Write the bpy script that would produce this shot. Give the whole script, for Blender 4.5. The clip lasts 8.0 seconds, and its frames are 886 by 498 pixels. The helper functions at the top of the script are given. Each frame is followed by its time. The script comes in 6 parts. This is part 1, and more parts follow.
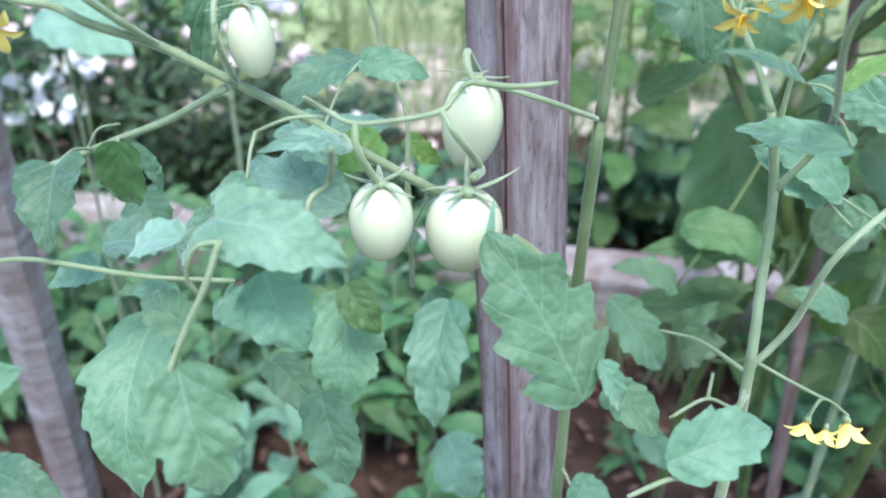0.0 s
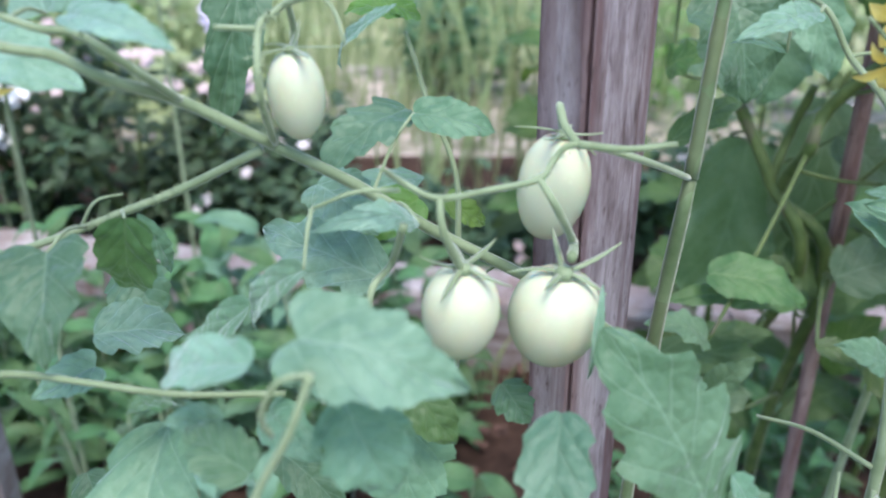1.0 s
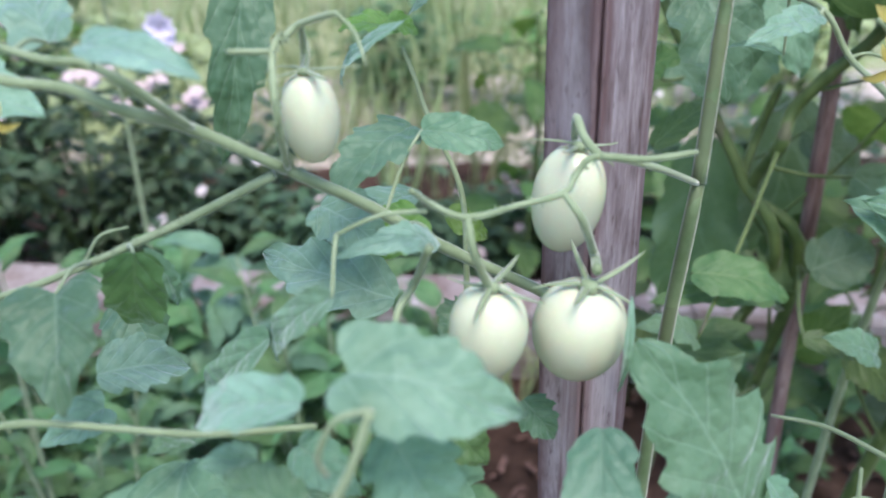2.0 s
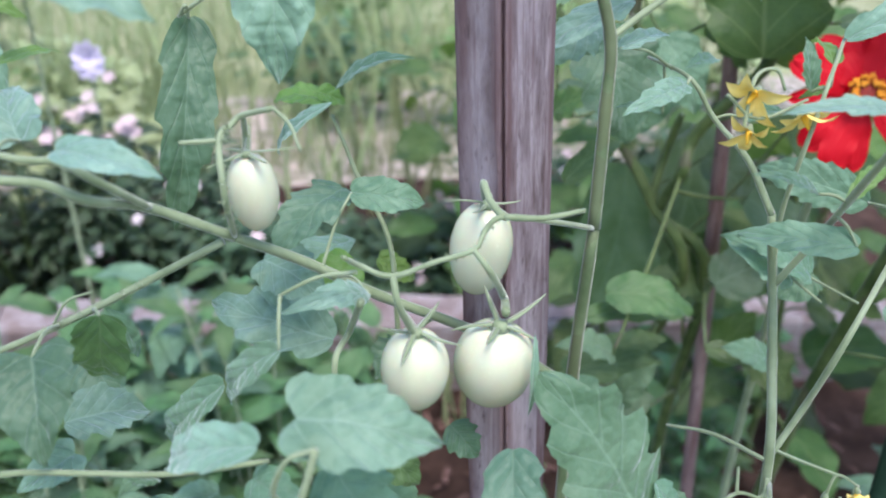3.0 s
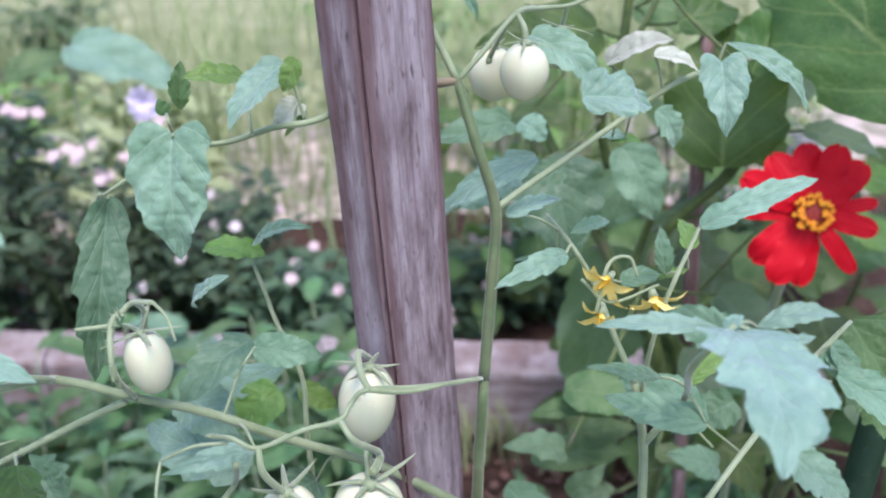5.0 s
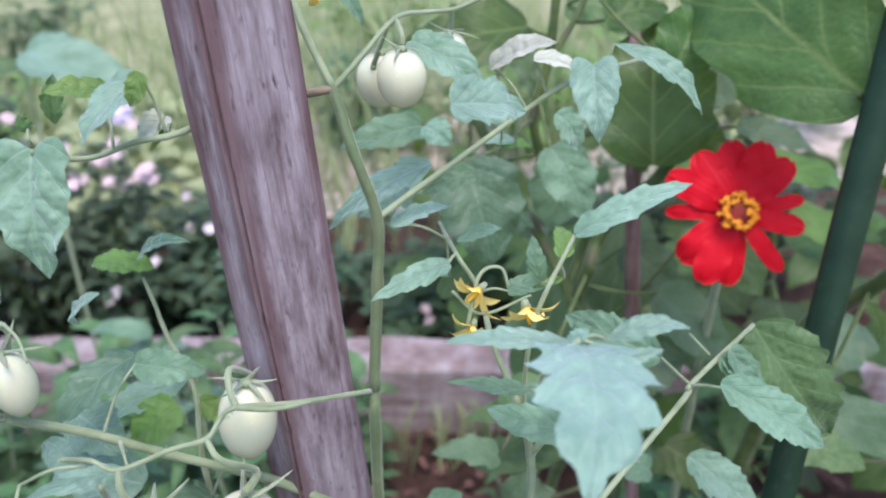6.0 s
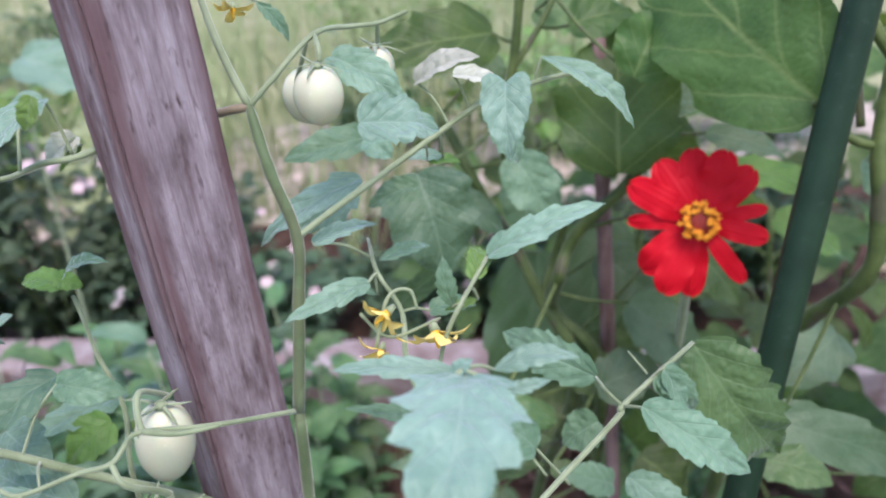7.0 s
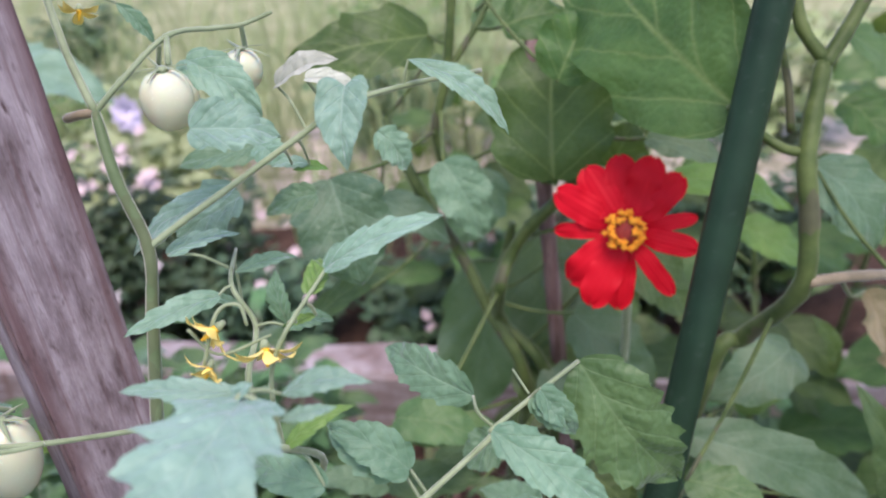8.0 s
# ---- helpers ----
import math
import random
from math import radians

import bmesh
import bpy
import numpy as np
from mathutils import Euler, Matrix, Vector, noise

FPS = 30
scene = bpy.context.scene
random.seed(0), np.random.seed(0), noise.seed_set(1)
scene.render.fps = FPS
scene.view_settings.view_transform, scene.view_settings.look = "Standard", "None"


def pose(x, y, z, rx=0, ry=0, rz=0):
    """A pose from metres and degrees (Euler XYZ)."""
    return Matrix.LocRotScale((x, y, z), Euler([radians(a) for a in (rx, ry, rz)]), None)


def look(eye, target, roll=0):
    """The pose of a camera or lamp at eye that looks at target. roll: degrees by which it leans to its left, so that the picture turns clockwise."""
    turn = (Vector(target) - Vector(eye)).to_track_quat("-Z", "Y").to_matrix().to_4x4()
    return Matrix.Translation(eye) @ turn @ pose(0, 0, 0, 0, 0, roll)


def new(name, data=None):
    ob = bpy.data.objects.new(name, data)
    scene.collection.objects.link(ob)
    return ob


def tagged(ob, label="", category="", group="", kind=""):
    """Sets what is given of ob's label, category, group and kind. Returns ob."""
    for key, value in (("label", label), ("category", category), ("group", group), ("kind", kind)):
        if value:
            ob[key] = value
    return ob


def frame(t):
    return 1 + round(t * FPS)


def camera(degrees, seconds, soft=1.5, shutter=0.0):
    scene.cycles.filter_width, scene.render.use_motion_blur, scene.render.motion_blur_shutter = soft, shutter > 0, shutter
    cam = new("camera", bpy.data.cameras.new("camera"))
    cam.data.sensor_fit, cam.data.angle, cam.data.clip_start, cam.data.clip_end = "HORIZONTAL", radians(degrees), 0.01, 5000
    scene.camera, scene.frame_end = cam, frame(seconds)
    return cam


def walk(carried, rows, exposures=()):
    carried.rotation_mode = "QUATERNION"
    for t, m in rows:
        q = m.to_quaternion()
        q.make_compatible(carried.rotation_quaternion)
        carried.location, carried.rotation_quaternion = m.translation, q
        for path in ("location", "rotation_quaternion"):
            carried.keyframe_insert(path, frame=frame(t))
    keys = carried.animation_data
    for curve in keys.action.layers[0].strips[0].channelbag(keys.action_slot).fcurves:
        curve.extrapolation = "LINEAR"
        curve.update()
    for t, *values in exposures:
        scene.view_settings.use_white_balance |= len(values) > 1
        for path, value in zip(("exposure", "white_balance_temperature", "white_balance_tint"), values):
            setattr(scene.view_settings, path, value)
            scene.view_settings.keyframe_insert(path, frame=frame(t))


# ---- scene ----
cam = camera(57.0, 8.0, 2.0)
cam.data.dof.use_dof, cam.data.dof.focus_distance, cam.data.dof.aperture_fstop = True, 0.36, 8.3
PATH = [
    (0, (0.016, 0.016, 0.995), (0.009, 1.754, 0.005), 1.4),
    (0.5, (-0.023, 0.052, 0.984), (0.072, 1.809, 0.033), 2.5),
    (1, (-0.04, 0.081, 0.987), (0.129, 1.836, 0.042), 2.8),
    (1.2, (-0.045, 0.084, 0.986), (0.147, 1.844, 0.057), 2.5),
    (2.3, (-0.07, 0.091, 0.99), (0.269, 1.833, 0.066), 1.6),
    (2.5, (-0.073, 0.087, 0.998), (0.305, 1.825, 0.083), 1.5),
    (3, (-0.065, 0.058, 1.022), (0.371, 1.789, 0.12), 1.7),
    (3.5, (-0.048, 0.04, 1.058), (0.318, 1.804, 0.191), 1.4),
    (4, (-0.038, 0.036, 1.082), (0.253, 1.807, 0.2), 1.1),
    (4.5, (-0.017, 0.038, 1.088), (0.249, 1.815, 0.211), 1.0),
    (5, (0.013, 0.042, 1.098), (0.287, 1.819, 0.221), 0.6),
    (5.2, (0.024, 0.043, 1.099), (0.304, 1.817, 0.219), -0.0),
    (6.3, (0.084, 0.043, 1.102), (0.342, 1.814, 0.209), -0.9),
    (6.5, (0.092, 0.043, 1.102), (0.336, 1.814, 0.206), -1.3),
    (7, (0.119, 0.047, 1.107), (0.328, 1.824, 0.211), -1.6),
    (7.5, (0.158, 0.05, 1.104), (0.341, 1.83, 0.211), -1.6),
    (8, (0.199, 0.057, 1.1), (0.326, 1.845, 0.213), -2.4),
]
walk(cam, [(t, look(eye, target, roll)) for t, eye, target, roll in PATH],
     [(0.0, 1.51, 6150, 5), (0.5, 1.36, 6250, 7), (1.0, 1.22, 6400, 9), (2.5, 1.17, 6460, 13), (4.5, 1.16, 6430, 21), (6.5, 1.10, 6520, 22), (8.0, 1.03, 6880, 25)])

# ---- daylight under a bright, thinly clouded sky ----
world = bpy.data.worlds.new("sky")
scene.world = world
world.use_nodes = True
_n = world.node_tree.nodes
_sky = _n.new("ShaderNodeTexSky")
_sky.sky_type = "NISHITA"
_sky.sun_disc = False
_sky.sun_elevation, _sky.sun_rotation = radians(68), radians(172)
_sky.air_density, _sky.dust_density = 1.0, 1.2
_n["Background"].inputs["Strength"].default_value = 0.15
world.node_tree.links.new(_sky.outputs[0], _n["Background"].inputs["Color"])
_sun = bpy.data.lights.new("sun", "SUN")
_sun.energy, _sun.angle, _sun.color = 1.6, radians(26), (1.0, 0.96, 0.9)
new("sun", _sun).matrix_world = look((0.28, -2.0, 5.0), (0, 0, 0))


# ---- materials ----
class Mat:
    """A small builder for node materials."""

    def __init__(self, name):
        self.m = bpy.data.materials.new(name)
        self.m.use_nodes = True
        self.t = self.m.node_tree
        self.b = self.t.nodes["Principled BSDF"]
        self.out = self.t.nodes["Material Output"]

    def node(self, kind, **sets):
        n = self.t.nodes.new(kind)
        for k, v in sets.items():
            if k == "op":
                n.operation = v
            elif k == "blend":
                n.blend_type = v
        return n

    def link(self, a, b):
        self.t.links.new(a, b)

    def math(self, op, a, b=None, clamp=False):
        n = self.node("ShaderNodeMath", op=op)
        n.use_clamp = clamp
        for i, v in enumerate((a, b)):
            if v is None:
                continue
            if isinstance(v, (int, float)):
                n.inputs[i].default_value = v
            else:
                self.link(v, n.inputs[i])
        return n.outputs[0]

    def coords(self, kind="Object", scale=(1, 1, 1)):
        c = self.node("ShaderNodeTexCoord")
        m = self.node("ShaderNodeMapping")
        m.inputs["Scale"].default_value = scale
        self.link(c.outputs[kind], m.inputs["Vector"])
        return m.outputs[0]

    def noise(self, vec, scale, detail=4.0, rough=0.55):
        n = self.node("ShaderNodeTexNoise")
        n.inputs["Scale"].default_value = scale
        n.inputs["Detail"].default_value = detail
        n.inputs["Roughness"].default_value = rough
        self.link(vec, n.inputs["Vector"])
        return n.outputs["Fac"]

    def ramp(self, fac, *stops):
        n = self.node("ShaderNodeValToRGB")
        e = n.color_ramp.elements
        while len(e) < len(stops):
            e.new(0.5)
        for el, (p, c) in zip(e, stops):
            el.position, el.color = p, (*c, 1)
        self.link(fac, n.inputs["Fac"])
        return n.outputs["Color"]

    def mix(self, fac, a, b, blend="MIX"):
        n = self.node("ShaderNodeMix")
        n.data_type, n.blend_type = "RGBA", blend
        for sock, v in ((n.inputs[0], fac), (n.inputs[6], a), (n.inputs[7], b)):
            if isinstance(v, (int, float)):
                sock.default_value = v
            elif isinstance(v, tuple):
                sock.default_value = (*v, 1)
            else:
                self.link(v, sock)
        return n.outputs[2]

    def bump(self, height, strength, dist):
        n = self.node("ShaderNodeBump")
        n.inputs["Strength"].default_value = strength
        n.inputs["Distance"].default_value = dist
        self.link(height, n.inputs["Height"])
        self.link(n.outputs[0], self.b.inputs["Normal"])

    def done(self, color=None, rough=0.5, **more):
        if isinstance(color, tuple):
            self.b.inputs["Base Color"].default_value = (*color, 1)
        elif color is not None:
            self.link(color, self.b.inputs["Base Color"])
        if isinstance(rough, (int, float)):
            self.b.inputs["Roughness"].default_value = rough
        else:
            self.link(rough, self.b.inputs["Roughness"])
        for k, v in more.items():
            self.b.inputs[k.replace("_", " ")].default_value = v
        return self.m

    def translucent(self, color, amount):
        """Lets some light through a thin blade."""
        tr = self.node("ShaderNodeBsdfTranslucent")
        mx = self.node("ShaderNodeMixShader")
        mx.inputs[0].default_value = amount
        if isinstance(color, tuple):
            tr.inputs["Color"].default_value = (*color, 1)
        else:
            self.link(color, tr.inputs["Color"])
        self.link(self.b.outputs[0], mx.inputs[1])
        self.link(tr.outputs[0], mx.inputs[2])
        self.link(mx.outputs[0], self.out.inputs["Surface"])


def leaf_material(name, dark, light, vein, veins=5.0, gloss=0.45, sheen=0.35, spread=0.10, through_amount=0.25, spots=None, relief=0.45, lines=0.5, mesh=190.0):
    """A veined leaf; the blade's own coordinates run across and along it."""
    k = Mat(name)
    uv = k.node("ShaderNodeUVMap")
    sep = k.node("ShaderNodeSeparateXYZ")
    k.link(uv.outputs[0], sep.inputs[0])
    across = k.math("ABSOLUTE", k.math("SUBTRACT", sep.outputs[0], 0.5))
    along = sep.outputs[1]
    obj = k.coords("Object")
    info = k.node("ShaderNodeObjectInfo")
    warp = k.noise(obj, 60, 2)
    ph = k.math("SUBTRACT", k.math("MULTIPLY", along, veins), k.math("MULTIPLY", k.math("POWER", k.math("MULTIPLY", across, 2.0), 0.85), veins * 0.36))
    ph = k.math("ADD", ph, k.math("MULTIPLY", k.math("GREATER_THAN", sep.outputs[0], 0.5), 0.4))
    ph = k.math("ADD", ph, k.math("MULTIPLY", k.math("SUBTRACT", warp, 0.5), 0.25))
    saw = k.math("SUBTRACT", 0.5, k.math("ABSOLUTE", k.math("SUBTRACT", k.math("FRACT", ph), 0.5)))
    side = k.math("SUBTRACT", 1.0, k.math("MULTIPLY", saw, k.math("ADD", 9.0, k.math("MULTIPLY", across, 22.0))), True)
    mid = k.math("SUBTRACT", 1.0, k.math("MULTIPLY", across, k.math("ADD", 22.0, k.math("MULTIPLY", along, 34.0))), True)
    net = k.node("ShaderNodeTexVoronoi")
    net.feature = "DISTANCE_TO_EDGE"
    net.inputs["Scale"].default_value = mesh
    k.link(obj, net.inputs["Vector"])
    web = k.math("SUBTRACT", 1.0, k.math("MULTIPLY", net.outputs["Distance"], 9.0), True)
    line = k.math("MAXIMUM", k.math("MULTIPLY", side, 0.75), mid)
    line = k.math("MAXIMUM", line, k.math("MULTIPLY", web, 0.14))
    big = k.noise(obj, 35, 3)
    fine = k.noise(obj, 420, 3)
    tone = k.math("ADD", k.math("MULTIPLY", big, 0.8), k.math("MULTIPLY", fine, 0.2))
    col = k.ramp(tone, (0.36, dark), (0.64, light))
    hsv = k.node("ShaderNodeHueSaturation")
    k.link(k.math("ADD", 1 - spread * 1.6, k.math("MULTIPLY", info.outputs["Random"], spread * 3.2)), hsv.inputs["Value"])
    k.link(k.math("ADD", 0.5 - spread * 0.12, k.math("MULTIPLY", info.outputs["Random"], spread * 0.24)), hsv.inputs["Hue"])
    k.link(col, hsv.inputs["Color"])
    col = k.mix(k.math("MULTIPLY", line, lines), hsv.outputs[0], vein)
    if spots:
        col = k.mix(k.math("MULTIPLY", k.math("GREATER_THAN", k.noise(obj, 130, 2), 0.72), 0.7), col, spots)
    cells = k.node("ShaderNodeTexVoronoi")
    cells.feature = "SMOOTH_F1"
    cells.inputs["Scale"].default_value = 260
    cells.inputs["Smoothness"].default_value = 0.8
    k.link(obj, cells.inputs["Vector"])
    h = k.math("SUBTRACT", k.math("MULTIPLY", k.math("POWER", cells.outputs["Distance"], 2.0), -1.1), k.math("MULTIPLY", line, 0.3))
    k.bump(k.math("ADD", h, k.math("MULTIPLY", fine, 0.25)), min(1.0, relief * 1.5), 0.0017)
    k.done(col, gloss, Sheen_Weight=sheen, Sheen_Roughness=0.4, Specular_IOR_Level=0.42)
    k.b.inputs["Sheen Tint"].default_value = (0.82, 0.95, 1.0, 1)
    k.translucent(k.mix(0.5, col, (0.28, 0.42, 0.06)), through_amount)
    return k.m


LEAF = leaf_material("tomato leaf", (0.082, 0.185, 0.106), (0.172, 0.308, 0.200), (0.25, 0.385, 0.275), gloss=0.52, sheen=0.6, spread=0.15)
# palest copy of the tomato leaf: pale skylight painted into its base colour
LEAF_SKYLIT = leaf_material("sky-lit downy tomato leaf", (0.150, 0.278, 0.208), (0.265, 0.435, 0.345), (0.37, 0.53, 0.44), gloss=0.5, sheen=0.9)
# darker copy of the tomato leaf, with shade put into its base colour
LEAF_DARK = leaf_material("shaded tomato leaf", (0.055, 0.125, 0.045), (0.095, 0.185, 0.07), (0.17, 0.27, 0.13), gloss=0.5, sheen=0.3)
LEAF_DEEP = leaf_material("deep green tomato leaf", (0.052, 0.128, 0.078), (0.118, 0.212, 0.138), (0.20, 0.31, 0.22), gloss=0.5, sheen=0.4, spread=0.12)
EGG_MID = leaf_material("soft eggplant leaf", (0.05, 0.115, 0.042), (0.115, 0.198, 0.078), (0.23, 0.32, 0.15), 4.5, 0.5, 0.08, 0.16, 0.3, None, 0.35, 0.55, 90.0)
EGG_PALE = leaf_material("pale eggplant leaf", (0.085, 0.160, 0.085), (0.168, 0.258, 0.155), (0.28, 0.37, 0.24), 4.5, 0.5, 0.2, 0.14, 0.3, None, 0.35, 0.5, 90.0)
EGG_SOFT = leaf_material("blue-green eggplant leaf", (0.070, 0.150, 0.078), (0.150, 0.255, 0.150), (0.20, 0.31, 0.20), 4.5, 0.5, 0.2, 0.14, 0.3, None, 0.25, 0.3, 90.0)
# lighter tomato leaf; sky sheen on upturned blades is put into the colour
LEAF_PALE = leaf_material("pale tomato leaf", (0.128, 0.255, 0.165), (0.25, 0.415, 0.31), (0.32, 0.46, 0.36), gloss=0.55, sheen=0.8)
LEAF_YOUNG = leaf_material("young tomato leaf", (0.12, 0.25, 0.06), (0.20, 0.36, 0.09), (0.28, 0.42, 0.16), through_amount=0.35)
LEAF_EGG = leaf_material("eggplant leaf", (0.030, 0.074, 0.019), (0.074, 0.140, 0.040), (0.22, 0.30, 0.11), 4.5, 0.5, 0.04, 0.20, 0.34, None, 0.3, 0.6, 90.0)
LEAF_WEED = leaf_material("low bed leaf", (0.042, 0.112, 0.042), (0.108, 0.222, 0.088), (0.16, 0.28, 0.13), 6.0, 0.5, 0.3, 0.2)
LEAF_SHRUB = leaf_material("shrub leaf", (0.028, 0.066, 0.032), (0.066, 0.125, 0.06), (0.09, 0.15, 0.07), 5.0, 0.5, 0.1, 0.2, 0.15)
TAN_DRY = leaf_material("withered tan leaf", (0.20, 0.16, 0.09), (0.36, 0.30, 0.19), (0.26, 0.20, 0.11), 5.0, 0.7, 0.05, 0.1, 0.3)
LEAF_DRY = leaf_material("curled dry leaf", (0.42, 0.45, 0.36), (0.60, 0.63, 0.55), (0.50, 0.50, 0.40), 6.0, 0.65, 0.2, 0.1, 0.2, (0.10, 0.07, 0.04))


def stalk_material(name, a, b, patch=None, down=0.5):
    k = Mat(name)
    obj = k.coords("Object")
    col = k.ramp(k.noise(obj, 55, 4), (0.35, a), (0.65, b))
    if patch:
        col = k.mix(k.math("MULTIPLY", k.math("GREATER_THAN", k.noise(obj, 22, 3), 0.6), 0.55), col, patch)
    k.bump(k.noise(obj, 700, 2), 0.35, 0.0006)
    return k.done(col, 0.55, Sheen_Weight=down, Sheen_Roughness=0.4, Specular_IOR_Level=0.35)


STALK = stalk_material("tomato stem", (0.17, 0.225, 0.12), (0.27, 0.335, 0.205))
STALK_MAIN = stalk_material("tomato main stem", (0.075, 0.125, 0.052), (0.135, 0.19, 0.095), (0.10, 0.12, 0.06))
STALK_EGG = stalk_material("eggplant stem", (0.045, 0.082, 0.02), (0.105, 0.15, 0.045), (0.10, 0.08, 0.065), 0.15)
STALK_BROWN = stalk_material("woody cut stem", (0.16, 0.13, 0.08), (0.27, 0.22, 0.15))


def fruit_material():
    k = Mat("unripe tomato skin")
    obj = k.coords("Object")
    sep = k.node("ShaderNodeSeparateXYZ")
    k.link(obj, sep.inputs[0])
    streak = k.noise(k.coords("Object", (260, 260, 30)), 1.0, 3)
    g = k.math("ADD", k.math("MULTIPLY", sep.outputs[2], 16.0), k.math("MULTIPLY", streak, 0.5))
    col = k.ramp(g, (0.0, (0.58, 0.60, 0.44)), (0.5, (0.60, 0.63, 0.46)), (0.95, (0.47, 0.55, 0.33)))
    speck = k.noise(obj, 900, 2)
    col = k.mix(k.math("MULTIPLY", k.math("GREATER_THAN", speck, 0.66), 0.25), col, (0.76, 0.79, 0.64))
    k.bump(k.noise(obj, 300, 2), 0.06, 0.0005)
    return k.done(col, 0.27, Specular_IOR_Level=0.5, Subsurface_Weight=0.25, Subsurface_Scale=0.004, Coat_Weight=0.15, Coat_Roughness=0.2)


FRUIT = fruit_material()


def plain(name, a, b, scale, rough=0.6, bump=0.3, dist=0.001, **more):
    k = Mat(name)
    obj = k.coords("Object")
    col = k.ramp(k.noise(obj, scale, 5), (0.32, a), (0.68, b))
    k.bump(k.noise(obj, scale * 6, 3), bump, dist)
    return k.done(col, rough, **more)


PETAL_YELLOW = plain("tomato flower petal", (0.90, 0.66, 0.13), (0.94, 0.80, 0.34), 90, 0.5)
STAMEN = plain("tomato flower anther", (0.85, 0.45, 0.02), (0.90, 0.58, 0.06), 200, 0.5)
FLORET = plain("zinnia floret", (0.84, 0.26, 0.01), (0.93, 0.44, 0.03), 300, 0.55)
ZDISC = plain("zinnia disc", (0.16, 0.01, 0.008), (0.34, 0.03, 0.015), 300, 0.7)
PURPLE = plain("purple petal", (0.58, 0.50, 0.68), (0.76, 0.70, 0.84), 60, 0.6)
PINK = plain("pale pink petal", (0.46, 0.34, 0.36), (0.64, 0.51, 0.52), 40, 0.6)
WHITE = plain("white petal", (0.52, 0.46, 0.48), (0.68, 0.61, 0.63), 40, 0.6)
PHLOX = plain("white phlox petal", (0.70, 0.68, 0.70), (0.84, 0.82, 0.84), 40, 0.6)
MAGENTA = plain("magenta petal", (0.42, 0.08, 0.34), (0.58, 0.16, 0.48), 60, 0.6)
RED_SMALL = plain("red petal", (0.50, 0.02, 0.03), (0.62, 0.05, 0.05), 60, 0.6)


def petal_material():
    k = Mat("red zinnia petal")
    uv = k.node("ShaderNodeUVMap")
    m = k.node("ShaderNodeMapping")
    m.inputs["Scale"].default_value = (16, 1.2, 1)
    k.link(uv.outputs[0], m.inputs["Vector"])
    rib = k.noise(m.outputs[0], 1.0, 3)
    big = k.noise(k.coords("Object"), 60, 3)
    col = k.mix(big, (0.52, 0.002, 0.012), (0.72, 0.006, 0.022))
    col = k.mix(k.math("MULTIPLY", rib, 0.35), col, (0.52, 0.003, 0.008))
    k.bump(rib, 0.18, 0.0008)
    k.done(col, 0.55, Specular_IOR_Level=0.2)
    k.translucent((0.6, 0.004, 0.006), 0.15)
    return k.m


PETAL_RED = petal_material()


def wood_material(name, dark, mid, light, red, along=16.0, across=150.0, hi=0.5, long=3.5, heart=None):
    k = Mat(name)
    grain = k.noise(k.coords("Object", (across, across, along)), 1.0, 6, 0.65)
    wide = k.noise(k.coords("Object", (48, 48, long)), 1.0, 3)
    blot = k.noise(k.coords("Object", (22, 22, 7)), 1.0, 4)
    col = k.ramp(grain, (0.30, dark), (hi, mid), (0.72, light))
    col = k.mix(k.math("MULTIPLY", k.math("SUBTRACT", wide, 0.56, True), 6.0, True), col, red)
    col = k.mix(k.math("MULTIPLY", k.math("SUBTRACT", blot, 0.48, True), 2.2, True), col, light)
    streak = k.noise(k.coords("Object", (across * 1.6, across * 1.6, along * 0.12)), 1.0, 4, 0.65)
    col = k.mix(k.math("MULTIPLY", k.math("SUBTRACT", streak, 0.53, True), 5.0, True), col, red)
    if heart:
        # darker open wood along a split edge
        gap = k.node("ShaderNodeVectorMath", op="DISTANCE")
        k.link(k.coords("Object", (1, 1, 0)), gap.inputs[0])
        gap.inputs[1].default_value = (*heart, 0)
        near = k.math("ADD", k.math("MULTIPLY", gap.outputs["Value"], -95.0), k.math("ADD", k.math("MULTIPLY", wide, 0.9), 0.55))
        col = k.mix(k.math("MULTIPLY", k.math("MULTIPLY", near, 1.6, True), 0.72), col, red)
    pits = k.noise(k.coords("Object", (260, 260, 90)), 1.0, 2)
    col = k.mix(k.math("MULTIPLY", k.math("SUBTRACT", pits, 0.60, True), 5.0, True), col, dark)
    grain = k.math("ADD", grain, k.math("MULTIPLY", streak, 0.9))
    h = k.math("ADD", grain, k.math("MULTIPLY", wide, 0.8))
    k.bump(h, 0.5, 0.002)
    return k.done(col, 0.75, Specular_IOR_Level=0.25)


STAKE_LEAN = Vector((-0.0736, -0.0257, 1.0))
STAKE_NEAR = Vector((0.0497, 0.3699, 0.75))
STAKE_TURN = Vector((0, 0, 1)).rotation_difference(STAKE_LEAN).to_matrix().to_4x4()
STAKE_EDGE = tuple((STAKE_TURN.inverted() @ STAKE_NEAR).xy)
STAKE_WOOD = wood_material("weathered purple-grey wood", (0.085, 0.055, 0.057), (0.245, 0.197, 0.220), (0.44, 0.385, 0.425), (0.135, 0.075, 0.080), 30.0, 120.0, 0.5, 1.4, STAKE_EDGE)
TIMBER_WOOD = wood_material("weathered timber", (0.15, 0.10, 0.095), (0.30, 0.25, 0.255), (0.50, 0.46, 0.49), (0.21, 0.145, 0.135), 60.0, 9.0)
CANE_WOOD = wood_material("red-brown cane", (0.10, 0.055, 0.05), (0.215, 0.135, 0.13), (0.33, 0.25, 0.245), (0.14, 0.07, 0.065))


